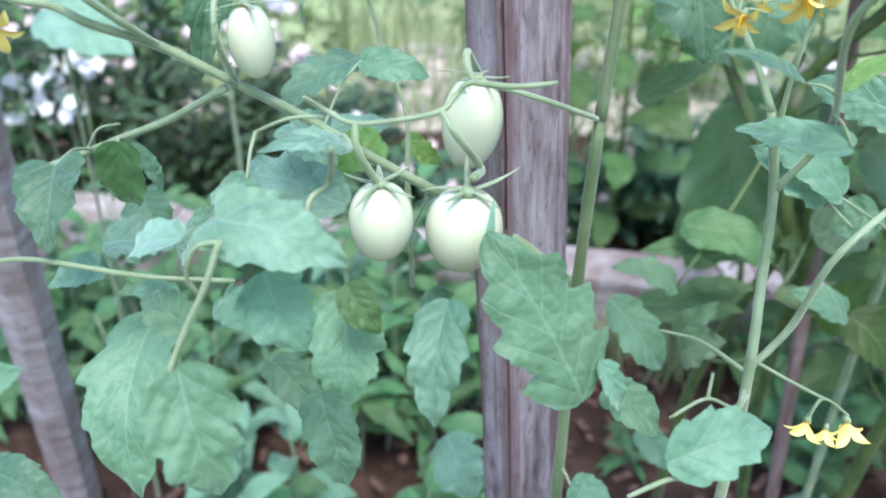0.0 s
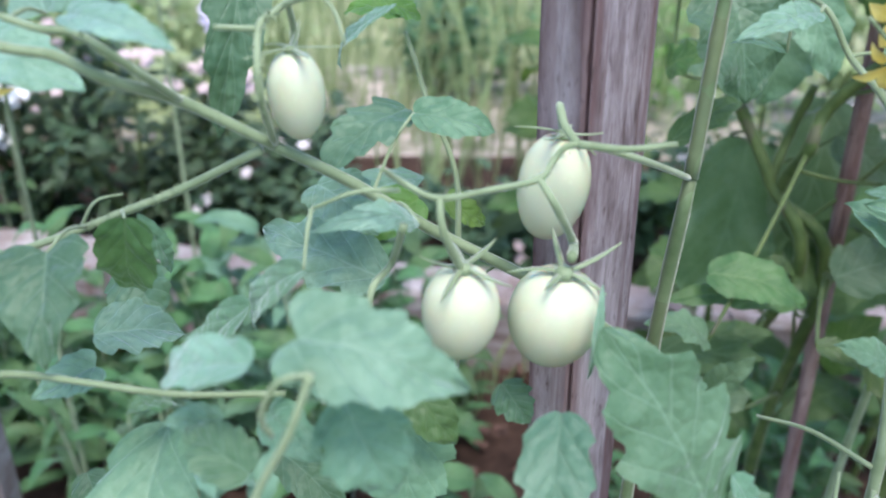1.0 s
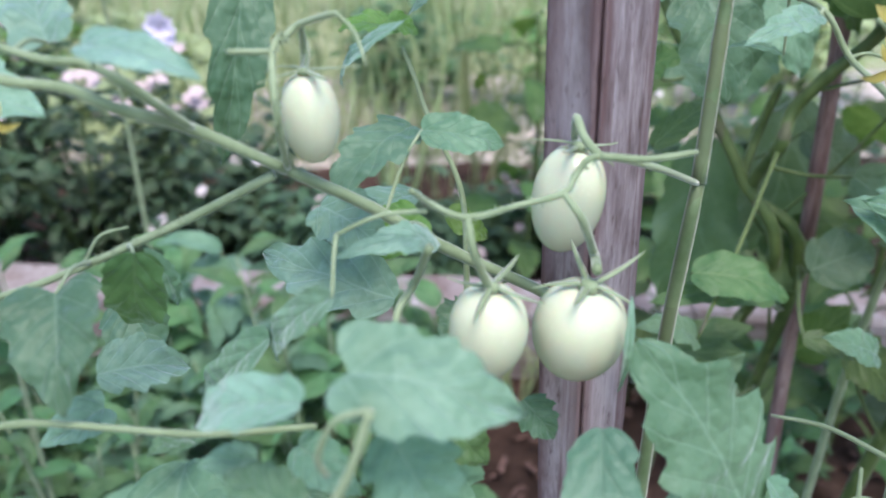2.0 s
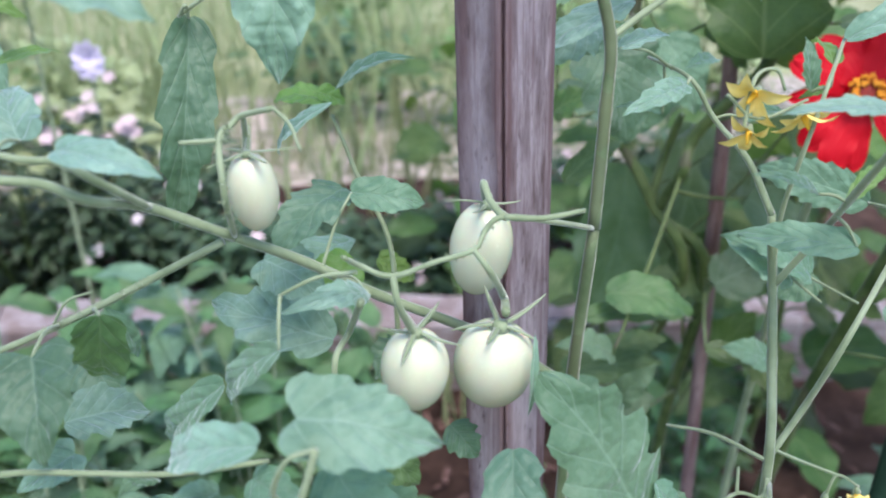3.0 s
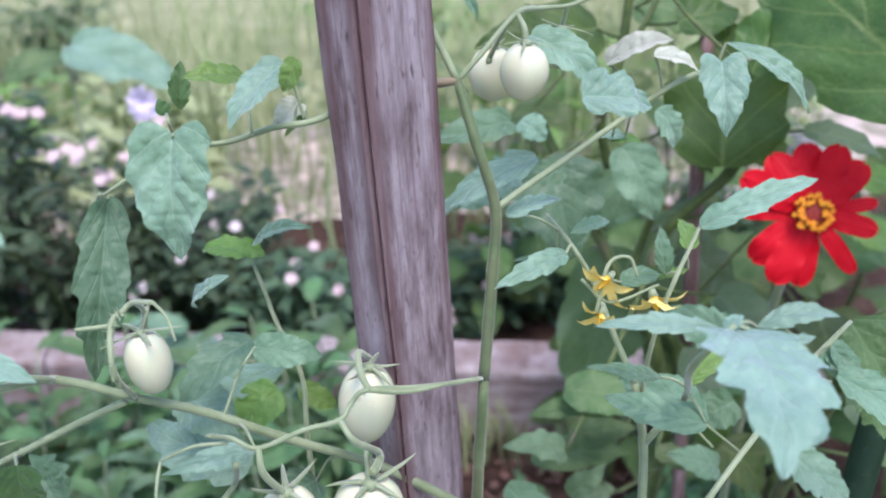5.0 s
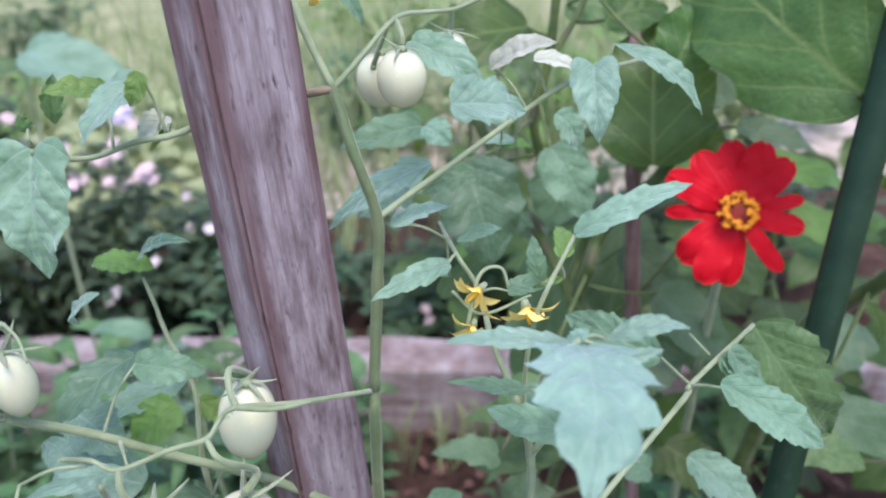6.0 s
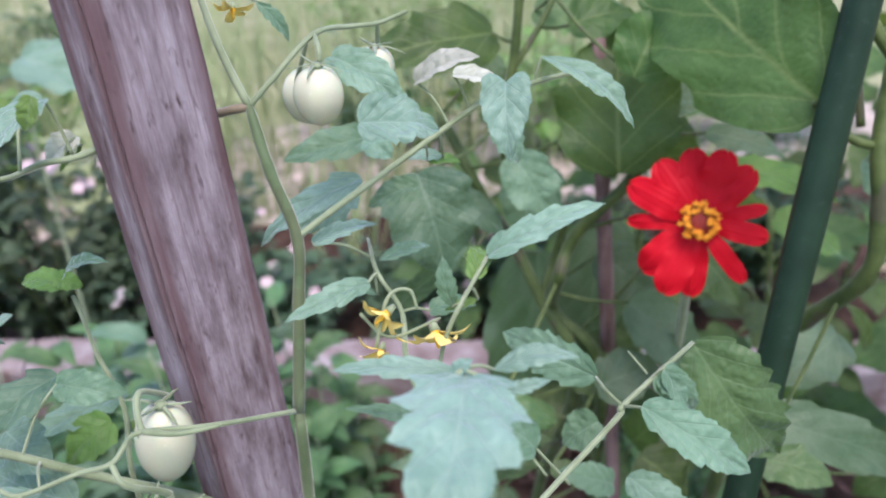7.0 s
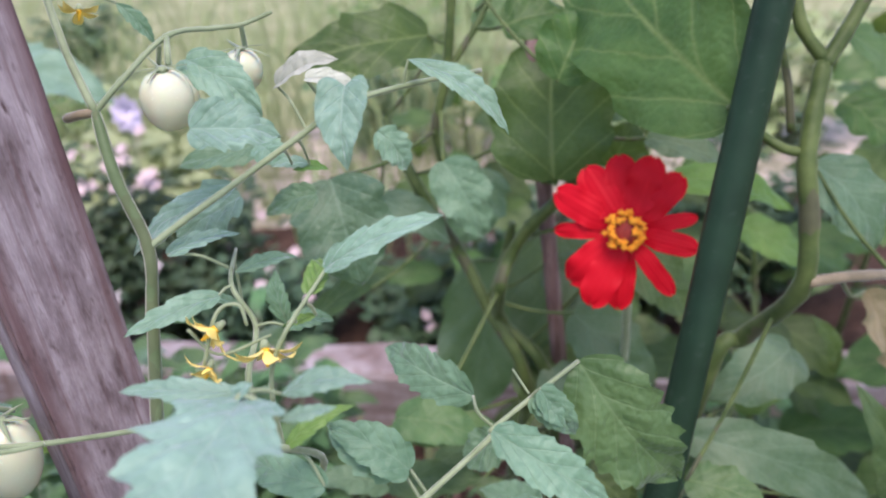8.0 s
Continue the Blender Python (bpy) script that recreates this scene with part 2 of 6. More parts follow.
def green_pole_material():
    k = Mat("dark green plastic coating")
    obj = k.coords("Object")
    col = k.ramp(k.noise(obj, 40, 5), (0.3, (0.008, 0.026, 0.014)), (0.7, (0.014, 0.042, 0.023)))
    col = k.mix(k.math("MULTIPLY", k.math("GREATER_THAN", k.noise(obj, 160, 4), 0.63), 0.25), col, (0.04, 0.06, 0.05))
    k.bump(k.noise(obj, 260, 3), 0.25, 0.0006)
    return k.done(col, 0.5, Specular_IOR_Level=0.2)


POLE_GREEN = green_pole_material()


def soil_material():
    k = Mat("bed soil")
    obj = k.coords("Object")
    col = k.ramp(k.noise(obj, 14, 8, 0.7), (0.3, (0.030, 0.018, 0.014)), (0.55, (0.10, 0.058, 0.045)), (0.75, (0.19, 0.12, 0.10)))
    k.bump(k.noise(obj, 60, 6, 0.7), 0.9, 0.02)
    return k.done(col, 0.95, Specular_IOR_Level=0.15)


def lawn_material():
    k = Mat("sunlit lawn")
    obj = k.coords("Object")
    a = k.noise(obj, 2.2, 5)
    b = k.noise(obj, 60, 5)
    col = k.ramp(k.math("ADD", k.math("MULTIPLY", a, 0.6), k.math("MULTIPLY", b, 0.4)), (0.35, (0.20, 0.235, 0.11)), (0.65, (0.46, 0.46, 0.28)))
    k.bump(b, 0.8, 0.03)
    return k.done(col, 0.9, Specular_IOR_Level=0.2)


SOIL, LAWN = soil_material(), lawn_material()
GRAVEL = plain("pinkish gravel and petals", (0.13, 0.15, 0.075), (0.72, 0.585, 0.545), 13, 0.9, 0.8, 0.015)
GRASS = leaf_material("tall grass blade", (0.29, 0.355, 0.165), (0.42, 0.475, 0.265), (0.44, 0.52, 0.32), 2.0, 0.5, 0.15, 0.2, 0.3)
CHIP = plain("bark chip", (0.07, 0.035, 0.025), (0.20, 0.11, 0.09), 60, 0.9)


# ---- builders ----
def link_mesh(name, me, material, parent=None, label=""):
    ob = new(name, me)
    me.materials.append(material)
    if parent is not None:
        ob.parent = parent
        ob.matrix_parent_inverse = parent.matrix_world.inverted()
    return tagged(ob, label) if label else ob


def part(name, bm, material, parent=None, label="", smooth=True):
    """Links a bmesh as one mesh under its thing or part."""
    me = bpy.data.meshes.new(name)
    bm.normal_update()
    bm.to_mesh(me)
    bm.free()
    for p in me.polygons:
        p.use_smooth = smooth
    return link_mesh(name, me, material, parent, label)


def thing(name, at, label, category, group="", kind=""):
    """An Empty at the base of a thing, which carries its parts."""
    ob = new(name)
    ob.empty_display_size = 0.02
    ob.matrix_world = Matrix.Translation(at)
    bpy.context.view_layer.update()
    return tagged(ob, label, category, group, kind)


def smooth_path(points, steps):
    """Points on a Catmull-Rom curve through the given ones."""
    p = [Vector(q) for q in points]
    if len(p) == 2:
        p = [p[0], p[0].lerp(p[1], 0.5), p[1]]
    q = [p[0] * 2 - p[1], *p, p[-1] * 2 - p[-2]]
    res = []
    for i in range(1, len(q) - 2):
        a, b, c, d = q[i - 1:i + 3]
        for s in range(steps):
            t = s / steps
            res.append(0.5 * (2 * b + (c - a) * t + (2 * a - 5 * b + 4 * c - d) * t * t + (3 * b - a - 3 * c + d) * t ** 3))
    res.append(p[-1])
    return res


def tube(bm, points, r0, r1, sides=8, steps=6, knot=0.0, rng=None):
    """A tapered, slightly uneven tube along a smooth curve, with rounded ends."""
    path = smooth_path(points, steps)
    n = len(path)
    up = Vector((0.3, -1, 0.2))
    rings = []
    for i, c in enumerate(path):
        d = (path[min(i + 1, n - 1)] - path[max(i - 1, 0)]).normalized()
        x = d.cross(up)
        if x.length < 0.1:
            x = d.cross(Vector((1, 0, 0)))
        x.normalize()
        y = d.cross(x)
        up = -y if y.dot(up) < 0 else y
        y = up
        x = d.cross(y).normalized()
        k = i / (n - 1)
        r = r0 + (r1 - r0) * k
        r *= 1 + 0.10 * noise.noise(c * 140)
        if knot and i % steps == 0 and 0 < i < n - 1:
            r *= 1 + knot
        if i == n - 1:
            r *= 0.85
        rings.append([bm.verts.new(c + r * (math.cos(a) * x + math.sin(a) * y)) for a in (2 * math.pi * j / sides for j in range(sides))])
    for a, b in zip(rings, rings[1:]):
        for j in range(sides):
            bm.faces.new((a[j], a[(j + 1) % sides], b[(j + 1) % sides], b[j]))
    bm.faces.new(rings[0][::-1])
    bm.faces.new(rings[-1])


def stem(parent, name, r0, r1, *points, mat=None, sides=8, knot=0.0, steps=6, label=""):
    bm = bmesh.new()
    tube(bm, points, r0, r1, sides, steps, knot)
    bmesh.ops.recalc_face_normals(bm, faces=bm.faces)
    return part(name, bm, mat or STALK, parent, label)


def hairs(parent, points, radius, count, length, seed):
    """Short soft hairs that stand off a stem all round."""
    rng = random.Random(seed)
    path = smooth_path(points, 10)
    bm = bmesh.new()
    for _ in range(count):
        i = rng.randrange(len(path) - 1)
        d = (path[i + 1] - path[i]).normalized()
        side = Matrix.Rotation(rng.uniform(0, 6.28), 3, d) @ d.orthogonal().normalized()
        c = path[i].lerp(path[i + 1], rng.random()) + side * radius * 0.8
        tip = c + (side + d * rng.uniform(-0.3, 0.3)) * length * rng.uniform(0.5, 1.1)
        q, w = d.cross(side) * length * 0.15, d * length * 0.15
        v = [bm.verts.new(p) for p in (c + q, c - q * 0.5 + w, c - q * 0.5 - w, tip)]
        for f in ((0, 1, 3), (1, 2, 3), (2, 0, 3)):
            bm.faces.new([v[k] for k in f])
    bmesh.ops.recalc_face_normals(bm, faces=bm.faces)
    tagged(part("stem_hair", bm, STALK, parent, "", False), kind="stuff")


STYLES = {
    # a, b: where the blade is widest; lobes, depth: large teeth; fine: small teeth; heart: lobes beside the stalk
    "leaflet": dict(a=0.44, b=0.82, lobes=4.2, depth=0.27, fine=0.05, heart=0.08),
    "toothed": dict(a=0.48, b=0.80, lobes=7.5, depth=0.21, fine=0.05, heart=0.06),
    "ovate": dict(a=0.40, b=0.80, lobes=5.2, depth=0.15, fine=0.03, heart=0.10),
    "heart": dict(a=0.30, b=0.95, lobes=5.4, depth=0.14, fine=0.03, heart=0.16),
    "lobed": dict(a=0.48, b=0.72, lobes=4.2, depth=0.46, fine=0.06, heart=0.04),
    "cut": dict(a=0.46, b=0.72, lobes=3.9, depth=0.33, fine=0.06, heart=0.05),
    "lance": dict(a=0.60, b=0.95, lobes=5.2, depth=0.24, fine=0.04, heart=0.0),
    "egg": dict(a=0.40, b=0.78, lobes=3.4, depth=0.16, fine=0.02, heart=0.08),
    "smooth": dict(a=0.55, b=0.75, lobes=3, depth=0.03, fine=0.0, heart=0.0),
}


def blade(style, length, width, fold, bulge, curl, ruffle, quilt, seed, nu=30, nv=7):
    """Vertices, faces and coordinates of a leaf blade: along +y from its stalk, upper face to +z."""
    s = STYLES[style]
    rng = random.Random(seed)
    ph = (rng.random(), rng.random())
    amp = [rng.random() for _ in range(16)]
    drift = Vector((rng.uniform(0, 90), rng.uniform(0, 90), 0))
    peak = s["a"] / (s["a"] + s["b"])
    top = peak ** s["a"] * (1 - peak) ** s["b"]
    bend = rng.uniform(-0.06, 0.06)
    twist, droop = rng.uniform(-0.45, 0.45), rng.uniform(0.05, 0.35)
    verts, uvs = [], []
    for i in range(nu + 1):
        u = i / nu
        us = min(max(u, 0.004), 0.996)
        w0 = us ** s["a"] * (1 - us) ** s["b"] / top
        for j in range(-nv, nv + 1):
            v = j / nv
            side = 0 if j < 0 else 1
            saw = (u * s["lobes"] + 0.35 * ph[side]) % 1.0
            saw2 = (u * s["lobes"] * 3.3 + ph[1 - side]) % 1.0
            deep = s["depth"] * (0.55 + 0.9 * amp[int(u * s["lobes"] + 0.35 * ph[side]) % 8 + 8 * side])
            w = w0 * (1 - deep * (1 - saw) ** 1.2 * min(1.0, 0.25 + 5 * saw) - s["fine"] * (1 - saw2) * min(1.0, 6 * saw2))
            x = v * w * width / 2
            ax = abs(v) * w
            y = length * (u + 0.10 * ax * (1 - u) - s["heart"] * ax * (1 - u) ** 4 * 2.2)
            x += length * bend * 4 * u * (1 - u)
            q = v * w / w0
            z = bulge * length * 4 * u * (1 - u) - curl * length * max(0.0, u - 0.45) ** 2
            xs = abs(v * w * width / 2)
            z += twist * (u - 0.35) * v * w * width / 2 - droop * length * max(0.0, u - 0.55) ** 2
            z += fold * xs - 0.5 * fold * xs * xs / (width / 2 + 1e-6)
            z += ruffle * width * q * q * math.sin(u * 17 + 6.28 * ph[side] + (0 if j < 0 else 1.7)) * min(1, 6 * u)
            if quilt:
                # cushions between the side veins, and a slow warp of the whole blade
                vein = 5.0 * u - 1.8 * abs(q) ** 0.85 + (0.4 if j > 0 else 0.0) + 0.55 * noise.noise(drift + Vector((2.5 * u, 2.0 * q, 4)))
                z += quilt * width * (abs(math.sin(math.pi * vein)) ** 0.7 - 0.4) * min(1.0, 3.5 * abs(q)) * min(1, 6 * u) * (1 - u) ** 0.5
                z += (0.02 + 0.8 * quilt) * width * noise.noise(drift + Vector((3.2 * u * length / width, 1.6 * q, 0))) * min(1, 4 * u)
            verts.append((x, y, z))
            uvs.append((0.5 + q / 2, u))
    cols = 2 * nv + 1
    faces = [(i * cols + j, i * cols + j + 1, (i + 1) * cols + j + 1, (i + 1) * cols + j) for i in range(nu) for j in range(cols - 1)]
    return verts, faces, uvs


def blade_mesh(name, *args, **kw):
    verts, faces, uvs = blade(*args, **kw)
    me = bpy.data.meshes.new(name)
    me.from_pydata(verts, [], faces)
    lay = me.uv_layers.new(name="UVMap")
    idx = np.empty(len(me.loops), dtype=np.int32)
    me.loops.foreach_get("vertex_index", idx)
    lay.data.foreach_set("uv", np.array(uvs, dtype=np.float32)[idx].ravel())
    me.polygons.foreach_set("use_smooth", [True] * len(me.polygons))
    return me


def blade_pose(base, tip, face):
    y = (Vector(tip) - Vector(base)).normalized()
    z = Vector(face)
    z = (z - y * z.dot(y)).normalized()
    x = y.cross(z)
    m = Matrix((x, y, z)).transposed().to_4x4()
    m.translation = base
    return m


_count = [0]


def leaf(parent, style, base, tip, width, face, fold=0.25, bulge=0.10, curl=0.0, ruffle=0.05, quilt=0.045, mat=None, name="leaf", nu=38, nv=8, label=""):
    """One leaf or leaflet from its stalk's end to its tip, its upper face towards `face`."""
    _count[0] += 1
    length = (Vector(tip) - Vector(base)).length
    me = blade_mesh(name, style, length, width, fold, bulge, curl, ruffle, quilt, 77 + _count[0] * 13, nu, nv)
    me.materials.append(mat or LEAF)
    ob = new(name, me)
    ob.matrix_world = blade_pose(base, tip, face)
    ob.parent = parent
    ob.matrix_parent_inverse = parent.matrix_world.inverted()
    return tagged(ob, label) if label else ob


def tomato(parent, top, axis, width, height, seed, sepals=0.016, ribs=0.0, label=""):
    """An unripe fruit that hangs from `top` along `axis`, with its star of narrow sepals."""
    rng = random.Random(seed)
    bm = bmesh.new()
    nu, nv = 18, 28
    rings = []
    for i in range(1, nu):
        a = math.pi * i / nu
        z = -height * (0.5 - 0.5 * math.cos(a))
        r = width / 2 * math.sin(a) ** 0.92 * (1 + 0.05 * math.cos(a))
        if i < 3:
            z -= height * 0.012 * (3 - i)
        rings.append([bm.verts.new((r * (1 + ribs * math.cos(5 * t)) * math.cos(t), r * (1 + ribs * math.cos(5 * t)) * math.sin(t), z)) for t in (2 * math.pi * j / nv for j in range(nv))])
    n, s = bm.verts.new((0, 0, -height * 0.03)), bm.verts.new((0, 0, -height * 1.004))
    for a, b in zip(rings, rings[1:]):
        for j in range(nv):
            bm.faces.new((a[j], b[j], b[(j + 1) % nv], a[(j + 1) % nv]))
    for j in range(nv):
        bm.faces.new((n, rings[0][j], rings[0][(j + 1) % nv]))
        bm.faces.new((s, rings[-1][(j + 1) % nv], rings[-1][j]))
    body = part("tomato", bm, FRUIT, None, label)
    z = -Vector(axis).normalized()
    x = z.orthogonal().normalized()
    m = Matrix((x, z.cross(x), z)).transposed().to_4x4()
    m.translation = top
    body.matrix_world = m
    body.parent = parent
    body.matrix_parent_inverse = parent.matrix_world.inverted()
    bpy.context.view_layer.update()
    bm = bmesh.new()
    bmesh.ops.create_cone(bm, cap_ends=True, segments=10, radius1=width * 0.13, radius2=width * 0.07, depth=width * 0.09, matrix=Matrix.Translation((0, 0, width * 0.02)))
    for j in range(5):
        t = 2 * math.pi * (j + rng.uniform(-0.2, 0.2)) / 5 + seed
        ln = sepals * rng.uniform(0.62, 0.95)
        lift = rng.uniform(-0.15, 0.15)
        drop = rng.uniform(-0.2, 0.3)
        strip = []
        for i in range(8):
            u = i / 7
            w = 0.062 * sepals * (1 - u) ** 0.8 * (1.0 + 0.8 * u) + 0.00015
            r = width * 0.10 + ln * u
            zz = width * 0.03 + ln * (lift * u - drop * 1.3 * u * u)
            c = Vector((r * math.cos(t), r * math.sin(t), zz))
            q = Vector((-math.sin(t), math.cos(t), 0))
            strip.append((bm.verts.new(c + q * w), bm.verts.new(c + Vector((0, 0, 0.0003))), bm.verts.new(c - q * w), bm.verts.new(c - Vector((0, 0, 0.0002)))))
        for a, b in zip(strip, strip[1:]):
            for q in range(4):
                bm.faces.new((a[q], b[q], b[(q + 1) % 4], a[(q + 1) % 4]))
    bmesh.ops.recalc_face_normals(bm, faces=bm.faces)
    cal = part("calyx", bm, STALK, None)
    cal.parent = body
    return body


def local_part(name, bm, mat, parent, m, smooth=True):
    ob = part(name, bm, mat, None, "", smooth)
    ob.matrix_world = m
    ob.parent = parent
    ob.matrix_parent_inverse = parent.matrix_world.inverted()
    return ob


def axis_pose(at, z, spin=0.0):
    z = Vector(z).normalized()
    x = z.orthogonal().normalized()
    m = Matrix((x, z.cross(x), z)).transposed().to_4x4()
    m.translation = at
    return m @ Matrix.Rotation(spin, 4, "Z")


def tomato_flower(parent, at, axis, size, seed, petals=6, back=0.5):
    """A yellow star flower: a cone of anthers and narrow petals that bend back."""
    rng = random.Random(seed)
    m = axis_pose(at, axis, seed)
    bm = bmesh.new()
    bmesh.ops.create_cone(bm, cap_ends=True, segments=9, radius1=size * 0.13, radius2=size * 0.04, depth=size * 0.55, matrix=Matrix.Translation((0, 0, size * 0.25)))
    head = local_part("flower", bm, STAMEN, parent, m)
    bpy.context.view_layer.update()
    bm = bmesh.new()
    bmesh.ops.create_cone(bm, cap_ends=True, segments=8, radius1=size * 0.07, radius2=size * 0.16, depth=size * 0.3, matrix=Matrix.Translation((0, 0, -size * 0.13)))
    green = part("calyx", bm, STALK)
    green.matrix_world = m
    green.parent = head
    green.matrix_parent_inverse = head.matrix_world.inverted()
    for j in range(petals):
        t = 2 * math.pi * (j + rng.uniform(-0.15, 0.15)) / petals
        ln = size * rng.uniform(0.75, 1.1)
        verts, faces, uvs = blade("smooth", ln, size * 0.46, 0.5, 0.05, rng.uniform(0.2, 0.8), 0.02, 0, seed + j, 10, 2)
        me = bpy.data.meshes.new("petal")
        me.from_pydata(verts, [], faces)
        me.polygons.foreach_set("use_smooth", [True] * len(me.polygons))
        me.materials.append(PETAL_YELLOW)
        ob = new("petal", me)
        d = Vector((math.cos(t), math.sin(t), rng.uniform(0.7 - 2 * back, 0.9)))
        ob.matrix_world = m @ blade_pose(d * size * 0.06, d, (0, 0, 1))
        ob.parent = head
        ob.matrix_parent_inverse = head.matrix_world.inverted()
    return head



# ---- ground, timber edging and what grows beyond ----
def sheet(name, x0, x1, y0, y1, z, nx, ny, mat, bumps, label, category):
    bm = bmesh.new()
    g = []
    for j in range(ny + 1):
        for i in range(nx + 1):
            p = Vector((x0 + (x1 - x0) * i / nx, y0 + (y1 - y0) * j / ny, z))
            p.z += bumps * (noise.noise(p * 3) + 0.5 * noise.noise(p * 11))
            g.append(bm.verts.new(p))
    for j in range(ny):
        for i in range(nx):
            a = j * (nx + 1) + i
            bm.faces.new((g[a], g[a + 1], g[a + nx + 2], g[a + nx + 1]))
    return tagged(part(name, bm, mat), label, category, "", "structure")


sheet("ground", -150, 150, -150, 250, -0.02, 40, 40, LAWN, 0.0, "sunlit pale green lawn reaching far behind", "lawn")
sheet("ground_bed", -2.5, 2.5, -0.8, 1.42, 0.05, 70, 50, SOIL, 0.02, "dark brown garden bed soil with debris", "soil")
sheet("ground_border", -4.0, 4.0, 1.42, 2.45, 0.03, 60, 30, SOIL, 0.02, "dark soil of the flower border beyond the edging", "soil")
sheet("ground_path", -4.0, 4.0, 2.45, 3.5, 0.02, 60, 40, GRAVEL, 0.012, "pinkish gravel path with weeds and fallen petals", "path")


def timber_edging():
    root = thing("timber_edging", (0.0, 1.38, 0.05), "weathered grey timber edging of the bed", "edging")
    rng = random.Random(3)
    for x0, x1 in ((-2.4, -0.55), (-0.545, 0.60), (0.605, 2.4)):
        bm = bmesh.new()
        rings = []
        for i in range(30):
            x = x0 + (x1 - x0) * i / 29
            ring = []
            for y, z in ((1.332, 0.045), (1.332, 0.195), (1.340, 0.207), (1.436, 0.207), (1.444, 0.195), (1.444, 0.045)):
                p = Vector((x, y + 0.038 - 0.17 * x, z))
                p += 0.006 * Vector((0, noise.noise(p * 9), noise.noise(p * 9 + Vector((5, 5, 5)))))
                ring.append(bm.verts.new(p))
            rings.append(ring)
        for a, b in zip(rings, rings[1:]):
            for j in range(6):
                bm.faces.new((a[j], b[j], b[(j + 1) % 6], a[(j + 1) % 6]))
        bm.faces.new(rings[0])
        bm.faces.new(rings[-1][::-1])
        bmesh.ops.recalc_face_normals(bm, faces=bm.faces)
        part("plank", bm, TIMBER_WOOD, root, "", False)


timber_edging()


class Heap:
    """Gathers many small blades into one mesh."""

    def __init__(self):
        self.v, self.f, self.uv = [], [], []

    def add(self, m, verts, faces, uvs):
        n = len(self.v)
        self.v += [tuple(m @ Vector(p)) for p in verts]
        self.f += [tuple(i + n for i in q) for q in faces]
        self.uv += uvs

    def mesh(self, name):
        me = bpy.data.meshes.new(name)
        me.from_pydata(self.v, [], self.f)
        lay = me.uv_layers.new(name="UVMap")
        idx = np.empty(len(me.loops), dtype=np.int32)
        me.loops.foreach_get("vertex_index", idx)
        lay.data.foreach_set("uv", np.array(self.uv, dtype=np.float32)[idx].ravel())
        me.polygons.foreach_set("use_smooth", [True] * len(me.polygons))
        return me


def bush(name, at, size, leaves, leaf_len, mat, label, category, seed, style="ovate", group="", stems=10):
    """A bush of its own stems and many leaves, open and uneven in outline."""
    rng = random.Random(seed)
    root = thing(name, at, label, category, group)
    at = Vector(at)
    kinds = [blade(style, leaf_len, leaf_len * rng.uniform(0.45, 0.62), 0.25, 0.06, 0.5, 0.05, 0.0, seed + i, 8, 2) for i in range(4)]
    bm = bmesh.new()
    heap = Heap()
    tips = []
    for s in range(stems):
        a, r = rng.uniform(0, 6.28), rng.uniform(0.2, 1) ** 0.6
        tip = at + Vector((size[0] * r * math.cos(a), size[1] * r * math.sin(a), size[2] * rng.uniform(0.6, 1.0) * (1.05 - 0.4 * r * r)))
        mid = at.lerp(tip, 0.5) + Vector((0, 0, size[2] * 0.12))
        tube(bm, [at + Vector((rng.uniform(-.05, .05), rng.uniform(-.05, .05), -0.01)), mid, tip], 0.006, 0.002, 5, 4)
        tips.append((mid, tip))
    part("stalk", bm, STALK_EGG, root)
    for i in range(leaves):
        mid, tip = rng.choice(tips)
        c = at.lerp(mid, rng.uniform(0.3, 1)) if rng.random() < 0.45 else mid.lerp(tip, rng.uniform(0, 1.05))
        a = rng.uniform(0, 6.28)
        d = Vector((math.cos(a), math.sin(a), rng.uniform(-0.5, 0.5)))
        c = c + d * leaf_len * rng.uniform(0.0, 1.3)
        k = rng.choice(kinds)
        m = blade_pose(c, c + d, (rng.uniform(-.6, .6), rng.uniform(-.6, .3), 1)) @ Matrix.Scale(rng.uniform(0.6, 1.25), 4)
        heap.add(m, *k)
    ob = link_mesh("foliage", heap.mesh("foliage"), mat, root)
    tagged(ob, kind="stuff")
    return root, tips


def blossoms(name, root, tips, count, size, mat, seed, label):
    """Small open flowers at the ends of a bush's stems."""
    rng = random.Random(seed)
    petal = blade("smooth", size, size * 0.75, 0.1, 0.05, 0.3, 0.0, 0.0, seed, 4, 2)
    for i in range(count):
        mid, tip = tips[i % len(tips)]
        c = mid.lerp(tip, rng.uniform(0.9, 1.15)) + Vector((rng.uniform(-.04, .04), rng.uniform(-.05, .03), rng.uniform(0, .04)))
        heap = Heap()
        m = axis_pose(c, (rng.uniform(-.5, .5), -0.6, 0.8), rng.uniform(0, 6))
        for j in range(5):
            t = 6.283 * j / 5
            heap.add(m @ blade_pose((0, 0, 0), (math.cos(t), math.sin(t), 0.25), (0, 0, 1)), *petal)
        link_mesh(name, heap.mesh(name), mat, root, label)


